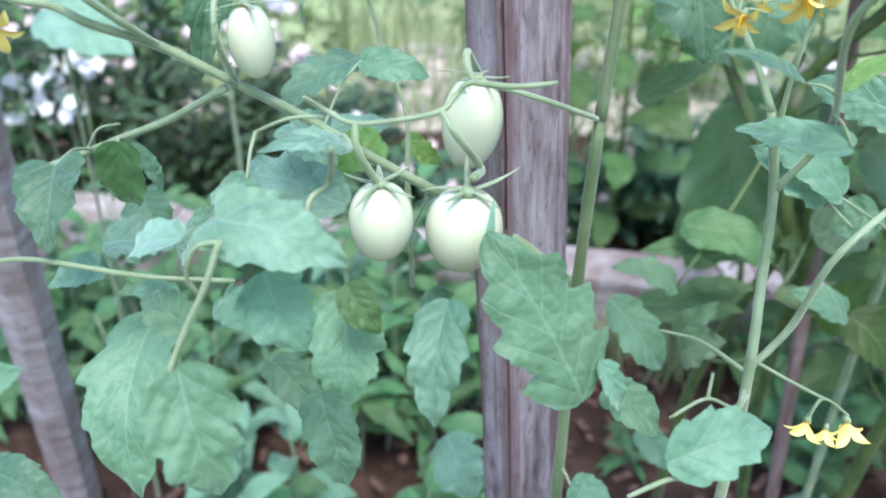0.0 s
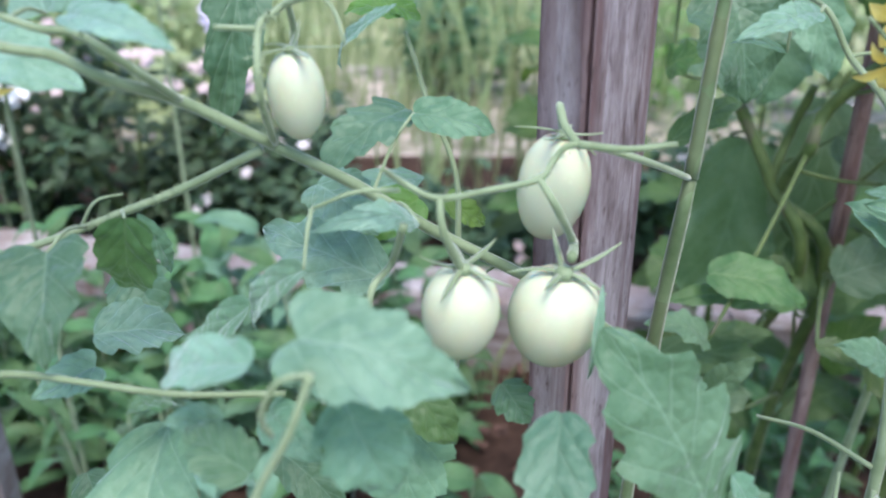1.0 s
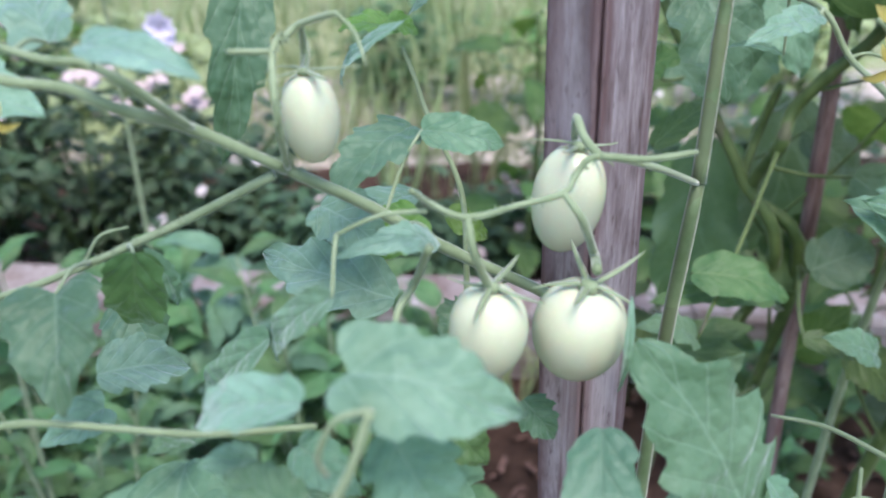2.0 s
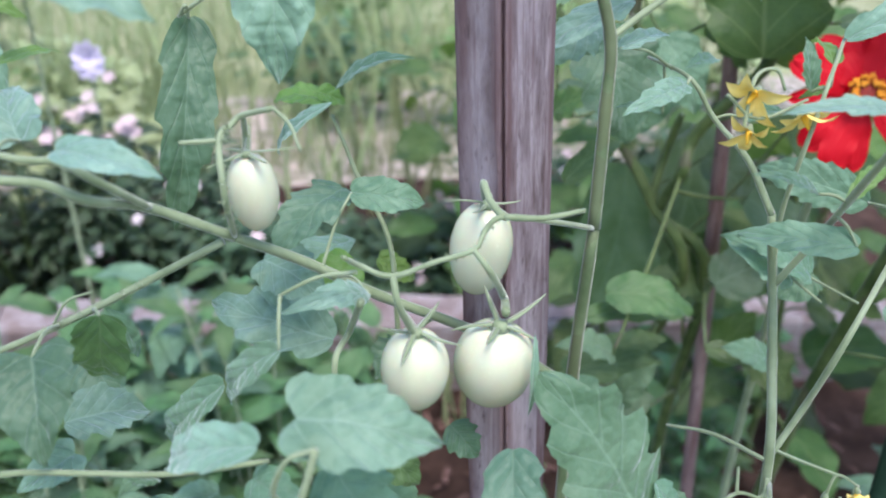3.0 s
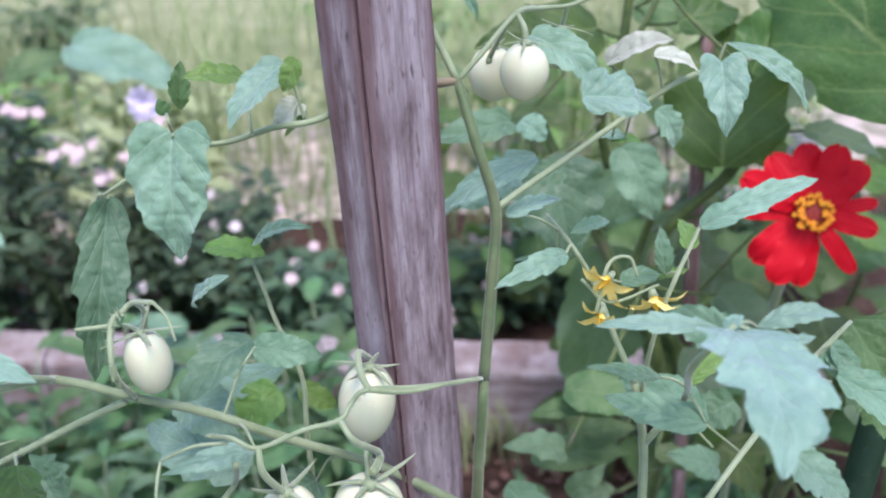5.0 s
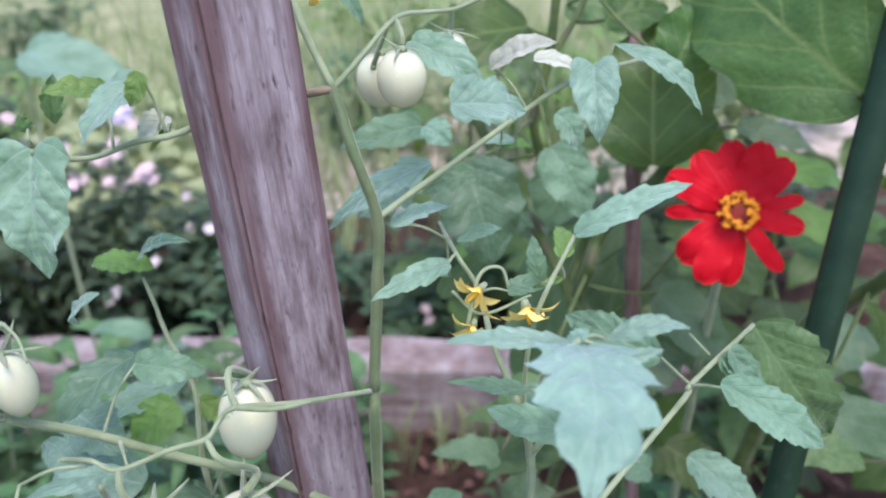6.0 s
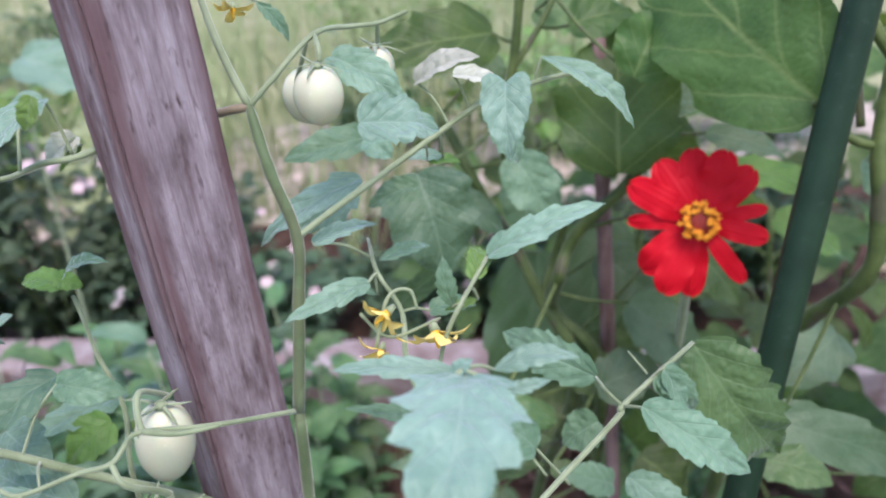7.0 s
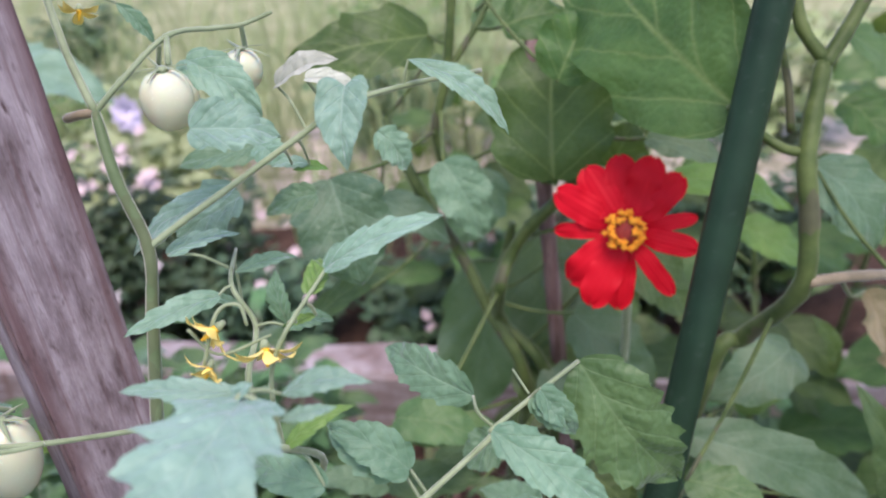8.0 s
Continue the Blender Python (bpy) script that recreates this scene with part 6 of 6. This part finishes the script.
leaf(eggplant, "egg", (0.3976, 0.5, 0.7197), (0.5345, 0.48, 0.6639), 0.045, (-0.0439, -0.7608, 0.6475), mat=EGG_SOFT, fold=0.15, quilt=0.03, ruffle=0.07, nu=40, nv=9)
stem(eggplant, "leaf_stalk", 0.0017, 0.0013, (0.4201, 0.529, 0.7479), (0.4088, 0.5145, 0.7315), (0.3976, 0.5, 0.7197), mat=STALK_EGG)
leaf(eggplant, "egg", (0.5806, 0.52, 0.6209), (0.5343, 0.52, 0.7302), 0.0338, (-0.3131, -0.6771, 0.666), mat=EGG_MID, fold=0.15, quilt=0.03, ruffle=0.07, nu=40, nv=9)
stem(eggplant, "leaf_stalk", 0.0017, 0.0013, (0.4201, 0.5574, 0.6287), (0.5003, 0.5387, 0.6166), (0.5806, 0.52, 0.6209), mat=STALK_EGG)
leaf(eggplant, "egg", (0.3833, 0.46, 0.7158), (0.432, 0.44, 0.704), 0.0338, (-0.0168, -0.5407, 0.841), mat=EGG_MID, fold=0.15, quilt=0.03, ruffle=0.07, nu=40, nv=9)
stem(eggplant, "leaf_stalk", 0.0017, 0.0013, (0.4464, 0.4963, 0.8199), (0.4149, 0.4782, 0.7615), (0.3833, 0.46, 0.7158), mat=STALK_EGG)
leaf(eggplant, "egg", (0.2793, 0.72, 0.9803), (0.3485, 0.7, 0.9627), 0.0496, (-0.0318, -0.667, 0.7444), mat=EGG_MID, fold=0.15, quilt=0.03, ruffle=0.07, nu=40, nv=9)
stem(eggplant, "leaf_stalk", 0.0017, 0.0013, (0.2903, 0.6937, 0.9989), (0.2848, 0.7068, 0.9879), (0.2793, 0.72, 0.9803), mat=STALK_EGG)
leaf(eggplant, "egg", (0.3056, 0.66, 0.8947), (0.3313, 0.64, 0.858), 0.0397, (-0.0398, -0.7302, 0.6821), mat=LEAF_EGG, fold=0.15, quilt=0.03, ruffle=0.07, nu=40, nv=9)
stem(eggplant, "leaf_stalk", 0.0017, 0.0013, (0.2218, 0.7123, 0.8478), (0.2637, 0.6861, 0.8658), (0.3056, 0.66, 0.8947), mat=STALK_EGG)
leaf(eggplant, "egg", (0.2436, 0.75, 0.9395), (0.2614, 0.75, 0.8939), 0.0288, (0.2349, -0.7836, 0.5751), mat=EGG_PALE, fold=0.15, quilt=0.03, ruffle=0.07, nu=40, nv=9)
stem(eggplant, "leaf_stalk", 0.0017, 0.0013, (0.2021, 0.7373, 0.8916), (0.2228, 0.7436, 0.9123), (0.2436, 0.75, 0.9395), mat=STALK_EGG)
leaf(eggplant, "egg", (0.5886, 0.7, 0.8925), (0.6223, 0.67, 0.8602), 0.0527, (-0.0241, -0.6033, 0.7972), mat=LEAF_EGG, fold=0.15, quilt=0.03, ruffle=0.07, nu=40, nv=9)
leaf(eggplant, "egg", (0.5947, 0.72, 0.9449), (0.6507, 0.72, 0.893), 0.0428, (-0.0241, -0.6033, 0.7972), mat=EGG_MID, fold=0.15, quilt=0.03, ruffle=0.07, nu=40, nv=9)
leaf(eggplant, "egg", (0.3859, 0.64, 0.8096), (0.4464, 0.62, 0.7413), 0.0504, (-0.0398, -0.7302, 0.6821), mat=EGG_MID, fold=0.15, quilt=0.03, ruffle=0.07, nu=40, nv=9)
stem(eggplant, "leaf_stalk", 0.0017, 0.0013, (0.3075, 0.6565, 0.6991), (0.3467, 0.6483, 0.7475), (0.3859, 0.64, 0.8096), mat=STALK_EGG)
leaf(eggplant, "egg", (0.1931, 0.56, 0.71), (0.2596, 0.54, 0.6972), 0.0388, (-0.0168, -0.5407, 0.841), mat=EGG_MID, fold=0.15, quilt=0.03, ruffle=0.07, nu=40, nv=9)
stem(eggplant, "leaf_stalk", 0.0017, 0.0013, (0.3111, 0.6469, 0.6554), (0.2521, 0.6035, 0.6749), (0.1931, 0.56, 0.71), mat=STALK_EGG)
leaf(eggplant, "egg", (0.5028, 0.64, 0.6275), (0.56, 0.64, 0.6717), 0.0364, (-0.0241, -0.6033, 0.7972), mat=LEAF_EGG, fold=0.15, quilt=0.03, ruffle=0.07, nu=40, nv=9)
stem(eggplant, "leaf_stalk", 0.0017, 0.0013, (0.42, 0.5716, 0.5692), (0.4614, 0.6058, 0.5922), (0.5028, 0.64, 0.6275), mat=STALK_EGG)
leaf(eggplant, "egg", (0.1442, 0.55, 0.8107), (0.2014, 0.58, 0.8302), 0.0196, (0.0604, -0.6724, 0.7377), mat=EGG_MID, fold=0.15, quilt=0.03, ruffle=0.07, nu=40, nv=9)
stem(eggplant, "leaf_stalk", 0.0017, 0.0013, (0.2463, 0.699, 0.802), (0.1953, 0.6245, 0.7973), (0.1442, 0.55, 0.8107), mat=STALK_EGG)
leaf(eggplant, "egg", (0.3169, 0.58, 0.9578), (0.345, 0.6, 1.001), 0.0483, (0.0732, -0.7407, 0.6678), mat=LEAF_EGG, fold=0.15, quilt=0.03, ruffle=0.07, nu=40, nv=9)
stem(eggplant, "leaf_stalk", 0.0017, 0.0013, (0.2583, 0.6768, 1.032), (0.2876, 0.6284, 0.9882), (0.3169, 0.58, 0.9578), mat=STALK_EGG)
leaf(eggplant, "egg", (0.2928, 0.66, 0.979), (0.3433, 0.66, 0.9868), 0.0443, (-0.1062, -0.6633, 0.7408), mat=LEAF_EGG, fold=0.15, quilt=0.03, ruffle=0.07, nu=40, nv=9)
stem(eggplant, "leaf_stalk", 0.0017, 0.0013, (0.2746, 0.6829, 0.9745), (0.2837, 0.6714, 0.9753), (0.2928, 0.66, 0.979), mat=STALK_EGG)
leaf(eggplant, "egg", (0.2418, 0.62, 0.8925), (0.2687, 0.6, 0.8373), 0.0440, (-0.1232, -0.7858, 0.6061), mat=LEAF, fold=0.15, quilt=0.03, ruffle=0.07, nu=40, nv=9)
stem(eggplant, "leaf_stalk", 0.0017, 0.0013, (0.245, 0.6703, 0.9179), (0.2434, 0.6452, 0.9024), (0.2418, 0.62, 0.8925), mat=STALK_EGG)
leaf(eggplant, "egg", (0.334, 0.68, 0.7697), (0.384, 0.66, 0.7293), 0.0523, (-0.115, -0.7259, 0.6782), mat=EGG_PALE, fold=0.15, quilt=0.03, ruffle=0.07, nu=40, nv=9)
stem(eggplant, "leaf_stalk", 0.0017, 0.0013, (0.276, 0.6739, 0.7433), (0.305, 0.6769, 0.7533), (0.334, 0.68, 0.7697), mat=STALK_EGG)
leaf(eggplant, "egg", (0.2718, 0.58, 0.6738), (0.1642, 0.56, 0.6882), 0.0300, (-0.0798, -0.4783, 0.8745), mat=EGG_MID, fold=0.15, quilt=0.03, ruffle=0.07, nu=40, nv=9)
stem(eggplant, "leaf_stalk", 0.0017, 0.0013, (0.3366, 0.6534, 0.6142), (0.3042, 0.6167, 0.6382), (0.2718, 0.58, 0.6738), mat=STALK_EGG)
leaf(eggplant, "egg", (0.1838, 0.52, 0.6816), (0.1313, 0.5, 0.7094), 0.0262, (-0.0884, -0.538, 0.8383), mat=EGG_PALE, fold=0.15, quilt=0.03, ruffle=0.07, nu=40, nv=9)
stem(eggplant, "leaf_stalk", 0.0017, 0.0013, (0.2853, 0.6341, 0.7745), (0.2345, 0.5771, 0.7191), (0.1838, 0.52, 0.6816), mat=STALK_EGG)
leaf(eggplant, "egg", (0.1921, 0.52, 0.6349), (0.2088, 0.5, 0.6818), 0.0226, (-0.0973, -0.6, 0.794), mat=EGG_PALE, fold=0.15, quilt=0.03, ruffle=0.07, nu=40, nv=9)
stem(eggplant, "leaf_stalk", 0.0017, 0.0013, (0.3109, 0.6735, 0.6003), (0.2515, 0.5968, 0.6077), (0.1921, 0.52, 0.6349), mat=STALK_EGG)
leaf(eggplant, "egg", (0.2479, 0.5, 0.6908), (0.2837, 0.49, 0.6787), 0.0192, (-0.0884, -0.538, 0.8383), mat=EGG_MID, fold=0.15, quilt=0.03, ruffle=0.07, nu=40, nv=9)
stem(eggplant, "leaf_stalk", 0.0017, 0.0013, (0.3307, 0.6393, 0.6677), (0.2893, 0.5696, 0.6711), (0.2479, 0.5, 0.6908), mat=STALK_EGG)
leaf(eggplant, "egg", (0.3066, 0.66, 0.6862), (0.3414, 0.64, 0.6389), 0.0426, (-0.115, -0.7259, 0.6782), mat=EGG_MID, fold=0.15, quilt=0.03, ruffle=0.07, nu=40, nv=9)
stem(eggplant, "leaf_stalk", 0.0017, 0.0013, (0.2926, 0.66, 0.7028), (0.2996, 0.66, 0.6934), (0.3066, 0.66, 0.6862), mat=STALK_EGG)
leaf(eggplant, "egg", (0.1599, 0.62, 0.8387), (0.1808, 0.6, 0.8561), 0.0310, (-0.0797, -0.6384, 0.7656), mat=LEAF_EGG, fold=0.15, quilt=0.03, ruffle=0.07, nu=40, nv=9)
stem(eggplant, "leaf_stalk", 0.0017, 0.0013, (0.2398, 0.7013, 0.8137), (0.1998, 0.6607, 0.8203), (0.1599, 0.62, 0.8387), mat=STALK_EGG)
leaf(eggplant, "egg", (0.2990, 0.76, 0.7353), (0.2630, 0.73, 0.5700), 0.096, (0.0433, -0.6718, 0.7395), mat=EGG_SOFT, fold=0.15, quilt=0.03, ruffle=0.07, nu=40, nv=9)
stem(eggplant, "leaf_stalk", 0.0017, 0.0013, (0.2636, 0.6892, 0.7699), (0.2655, 0.7246, 0.7538), (0.2990, 0.76, 0.7353), mat=STALK_EGG)
leaf(eggplant, "egg", (0.3156, 0.66, 0.6876), (0.3783, 0.64, 0.672), 0.0376, (-0.0771, -0.5726, 0.8162), mat=LEAF_EGG, fold=0.15, quilt=0.03, ruffle=0.07, nu=40, nv=9)
stem(eggplant, "leaf_stalk", 0.0017, 0.0013, (0.3424, 0.6676, 0.5606), (0.329, 0.6638, 0.6176), (0.3156, 0.66, 0.6876), mat=STALK_EGG)
leaf(eggplant, "egg", (0.2237, 0.62, 0.6136), (0.2778, 0.6, 0.6324), 0.0279, (-0.0742, -0.5082, 0.858), mat=EGG_MID, fold=0.15, quilt=0.03, ruffle=0.07, nu=40, nv=9)
stem(eggplant, "leaf_stalk", 0.0017, 0.0013, (0.3107, 0.7001, 0.5452), (0.2672, 0.6601, 0.5726), (0.2237, 0.62, 0.6136), mat=STALK_EGG)
leaf(eggplant, "egg", (0.2111, 0.56, 0.592), (0.2372, 0.54, 0.6184), 0.0391, (-0.0771, -0.5726, 0.8162), mat=EGG_PALE, fold=0.15, quilt=0.03, ruffle=0.07, nu=40, nv=9)
stem(eggplant, "leaf_stalk", 0.0017, 0.0013, (0.3483, 0.6817, 0.5071), (0.2797, 0.6209, 0.5394), (0.2111, 0.56, 0.592), mat=STALK_EGG)
leaf(eggplant, "egg", (0.393, 0.7, 0.5306), (0.4249, 0.68, 0.5959), 0.0496, (-0.0771, -0.5726, 0.8162), mat=LEAF_EGG, fold=0.15, quilt=0.03, ruffle=0.07, nu=40, nv=9)
stem(eggplant, "leaf_stalk", 0.0017, 0.0013, (0.3541, 0.6959, 0.4535), (0.3736, 0.6979, 0.4878), (0.393, 0.7, 0.5306), mat=STALK_EGG)
leaf(eggplant, "egg", (0.1816, 0.6, 0.6125), (0.2649, 0.58, 0.6229), 0.0362, (-0.0106, -0.4906, 0.8713), mat=EGG_MID, fold=0.15, quilt=0.03, ruffle=0.07, nu=40, nv=9)
stem(eggplant, "leaf_stalk", 0.0017, 0.0013, (0.3104, 0.7268, 0.4902), (0.246, 0.6634, 0.5404), (0.1816, 0.6, 0.6125), mat=STALK_EGG)
leaf(eggplant, "egg", (0.3137, 0.6, 0.6825), (0.3672, 0.6, 0.6996), 0.0504, (-0.0066, -0.623, 0.7822), mat=EGG_PALE, fold=0.15, quilt=0.03, ruffle=0.07, nu=40, nv=9)
stem(eggplant, "leaf_stalk", 0.0017, 0.0013, (0.3307, 0.6393, 0.6677), (0.3222, 0.6197, 0.6729), (0.3137, 0.6, 0.6825), mat=STALK_EGG)
leaf(eggplant, "egg", (0.3495, 0.58, 0.62), (0.3898, 0.56, 0.5782), 0.0514, (-0.0066, -0.623, 0.7822), mat=LEAF_EGG, fold=0.15, quilt=0.03, ruffle=0.07, nu=40, nv=9)
stem(eggplant, "leaf_stalk", 0.0017, 0.0013, (0.42, 0.5858, 0.5096), (0.3847, 0.5829, 0.5582), (0.3495, 0.58, 0.62), mat=STALK_EGG)
leaf(eggplant, "egg", (0.1935, 0.7, 0.8319), (0.2506, 0.68, 0.7966), 0.036, (-0.0042, -0.6901, 0.7237), mat=LEAF_DEEP, fold=0.15, quilt=0.03, ruffle=0.07, nu=40, nv=9)
stem(eggplant, "leaf_stalk", 0.0017, 0.0013, (0.2021, 0.7373, 0.8916), (0.1978, 0.7187, 0.8582), (0.1935, 0.7, 0.8319), mat=STALK_EGG)
leaf(eggplant, "egg", (0.5766, 0.6, 0.7653), (0.6011, 0.58, 0.6941), 0.0410, (0.1445, -0.793, 0.5919), mat=TAN_DRY, fold=0.7, quilt=0.08, ruffle=0.14, nu=40, nv=9)
stem(eggplant, "leaf_stalk", 0.0017, 0.0013, (0.4738, 0.4781, 0.8512), (0.5252, 0.539, 0.7992), (0.5766, 0.6, 0.7653), mat=STALK_EGG)
leaf(eggplant, "egg", (0.6057, 0.66, 0.6537), (0.575, 0.66, 0.7057), 0.0211, (-0.0398, -0.7302, 0.6821), mat=LEAF_EGG, fold=0.15, quilt=0.03, ruffle=0.07, nu=40, nv=9)
leaf(eggplant, "egg", (0.3853, 0.68, 0.8533), (0.4018, 0.68, 0.8936), 0.0517, (0.0553, -0.7353, 0.6754), mat=LEAF_EGG, fold=0.15, quilt=0.03, ruffle=0.07, nu=40, nv=9)
stem(eggplant, "leaf_stalk", 0.0017, 0.0013, (0.3484, 0.6311, 0.8768), (0.3669, 0.6556, 0.8618), (0.3853, 0.68, 0.8533), mat=STALK_EGG)
leaf(eggplant, "egg", (0.3956, 0.4767, 0.9631), (0.3507, 0.6407, 1.036), 0.1045, (-0.5, -0.80, 0.15), nu=48, nv=11, quilt=0.03, fold=0.12, mat=LEAF_EGG, ruffle=0.085)
leaf(eggplant, "egg", (0.3219, 0.6086, 0.8766), (0.3325, 0.6595, 0.9807), 0.0982, (-0.3291, -0.8347, 0.4415), fold=0.35, ruffle=0.07, nu=44, nv=10, mat=LEAF_EGG, quilt=0.02)
# unseen leaves above the view, added to shade the lower right plants
leaf(eggplant, "egg", (0.58, 0.5, 1.2), (0.479, 0.6726, 1.17), 0.15, (0.05, -0.1, 1), mat=LEAF_EGG)
stem(eggplant, "leaf_stalk", 0.00246, 0.00246, (0.58, 0.5, 1.2), (0.54, 0.49, 1.1), (0.46, 0.45, 1.06), mat=STALK_EGG)
leaf(eggplant, "egg", (0.66, 0.66, 1.16), (0.7325, 0.8464, 1.13), 0.15, (0.05, -0.1, 1), mat=LEAF_EGG)
stem(eggplant, "leaf_stalk", 0.00246, 0.00246, (0.66, 0.66, 1.16), (0.58, 0.57, 1.1), (0.46, 0.45, 1.06), mat=STALK_EGG)
leaf(eggplant, "egg", (0.5, 0.68, 1.22), (0.3693, 0.5286, 1.19), 0.15, (0.05, -0.1, 1), mat=LEAF_EGG)
stem(eggplant, "leaf_stalk", 0.00246, 0.00246, (0.5, 0.68, 1.22), (0.5, 0.58, 1.1), (0.46, 0.45, 1.06), mat=STALK_EGG)
leaf(eggplant, "egg", (0.74, 0.5, 1.14), (0.936, 0.5397, 1.11), 0.15, (0.05, -0.1, 1), mat=LEAF_EGG)
stem(eggplant, "leaf_stalk", 0.00246, 0.00246, (0.74, 0.5, 1.14), (0.62, 0.49, 1.1), (0.46, 0.45, 1.06), mat=STALK_EGG)
leaf(eggplant, "egg", (0.6, 0.36, 1.15), (0.6567, 0.1682, 1.12), 0.15, (0.05, -0.1, 1), mat=LEAF_EGG)
stem(eggplant, "leaf_stalk", 0.00246, 0.00246, (0.6, 0.36, 1.15), (0.55, 0.42, 1.1), (0.46, 0.45, 1.06), mat=STALK_EGG)
leaf(eggplant, "egg", (0.8, 0.72, 1.12), (0.9393, 0.8635, 1.09), 0.15, (0.05, -0.1, 1), mat=LEAF_EGG)
stem(eggplant, "leaf_stalk", 0.00246, 0.00246, (0.8, 0.72, 1.12), (0.65, 0.6, 1.1), (0.46, 0.45, 1.06), mat=STALK_EGG)

# ---- the zinnia ----
def zinnia(at, facing, spin, petals):
    root = thing("zinnia_plant", (at[0] + 0.03, at[1] + 0.07, 0.05), "zinnia with one open red flower and golden florets", "flower")
    z = Vector(facing).normalized()
    x = Vector((0, 0, 1)).cross(z).normalized()
    m = Matrix((x, z.cross(x), z)).transposed().to_4x4()
    m.translation = at
    m = m @ Matrix.Rotation(spin, 4, "Z")
    stem(root, "flower_stem", 0.0038, 0.0032, (at[0] + 0.03, at[1] + 0.07, 0.04), (at[0] + 0.035, at[1] + 0.09, 0.5), (at[0] + 0.025, at[1] + 0.06, 0.75), m @ Vector((0, 0, -0.012)))
    bm = bmesh.new()
    bmesh.ops.create_uvsphere(bm, u_segments=24, v_segments=12, radius=0.0115)
    for v in bm.verts:
        v.co.z = v.co.z * 0.62
        v.co *= 1 + 0.06 * noise.noise(v.co * 900)
    head = local_part("flower_head", bm, ZDISC, root, m)
    bpy.context.view_layer.update()
    for i, (deg, ln, w, back) in enumerate(petals):
        ln, w = ln * 0.88, w * 0.86
        t = radians(deg)
        verts, faces, uvs = blade("smooth", ln, w, -0.12, 0.03, 0.25, 0.05, 0.0, 500 + i, 20, 12)
        out = []
        for (x, y, z), (uu, vv) in zip(verts, uvs):
            # blunt, shallowly notched tip and a narrow claw
            x = (uu - 0.5) * w * min(1.0, 0.42 + 1.5 * vv ** 0.9) * math.sqrt(max(0.02, 1 - (max(0, vv - 0.72) / 0.285) ** 2))
            y = ln * vv * (1 + 0.025 * math.cos(14 * (uu - 0.5)) * vv ** 6)
            z += 0.0001 * math.sin(34 * (uu - 0.5)) * min(1, 4 * vv) + 0.0012 * math.sin(7 * vv + i)
            out.append((x, y, z))
        me = bpy.data.meshes.new("petal")
        me.from_pydata(out, [], faces)
        lay = me.uv_layers.new(name="UVMap")
        idx = np.empty(len(me.loops), dtype=np.int32)
        me.loops.foreach_get("vertex_index", idx)
        lay.data.foreach_set("uv", np.array(uvs, dtype=np.float32)[idx].ravel())
        me.polygons.foreach_set("use_smooth", [True] * len(me.polygons))
        me.materials.append(PETAL_RED)
        ob = new("petal", me)
        d = Vector((math.sin(t), math.cos(t), back + 0.05 * (i % 3 - 1)))
        ob.matrix_world = m @ blade_pose(d * 0.007 + Vector((0, 0, -0.0015 - 0.0013 * (i * 2 % 3))), d, (0, 0, 1))
        ob.parent = head
        ob.matrix_parent_inverse = head.matrix_world.inverted()
    rng = random.Random(5)
    bm = bmesh.new()
    for i in range(60):
        t, r = i * 2.39996, 0.0068 + 0.0062 * rng.random()
        c = Vector((r * math.cos(t), r * math.sin(t), 0.0075 - 0.0035 * (r / 0.015) ** 2 + 0.002 * rng.random()))
        n = rng.randint(4, 5)
        for j in range(n):
            a = t + 6.283 * j / n
            d = Vector((math.cos(a), math.sin(a), 0.5)) * 0.0028
            q = Vector((-math.sin(a), math.cos(a), 0)) * 0.0011
            k = [bm.verts.new(c + e) for e in (q, d, -q, Vector((0, 0, 0.0012)))]
            bm.faces.new((k[0], k[1], k[3]))
            bm.faces.new((k[1], k[2], k[3]))
            bm.faces.new((k[2], k[0], k[3]))
            bm.faces.new((k[0], k[2], k[1]))
        bmesh.ops.create_cone(bm, cap_ends=True, segments=5, radius1=0.0009, radius2=0.0007, depth=0.004, matrix=Matrix.Translation(c - Vector((0, 0, 0.002))))
    ob = local_part("floret_ring", bm, FLORET, root, m)
    ob.parent = head
    ob.matrix_parent_inverse = head.matrix_world.inverted()
    tagged(ob, "golden orange star florets")
    bm = bmesh.new()
    bmesh.ops.create_cone(bm, cap_ends=True, segments=14, radius1=0.005, radius2=0.0105, depth=0.013, matrix=Matrix.Translation((0, 0, -0.008)))
    local_part("bract_cup", bm, STALK_EGG, root, m)


PETALS = [
    (-40, 0.049, 0.026, 0.10), (-12, 0.049, 0.025, 0.08), (14, 0.050, 0.026, 0.06), (38, 0.049, 0.024, 0.05), (72, 0.043, 0.012, 0.0), (98, 0.045, 0.018, -0.1),
    (138, 0.050, 0.015, 0.0), (180, 0.052, 0.022, -0.06), (199, 0.055, 0.027, -0.02), (222, 0.051, 0.027, 0.0), (264, 0.047, 0.013, 0.05), (293, 0.053, 0.025, 0.08),
]
zinnia((0.353, 0.529, 0.869), (-0.40, -0.82, 0.40), 0.0, PETALS)
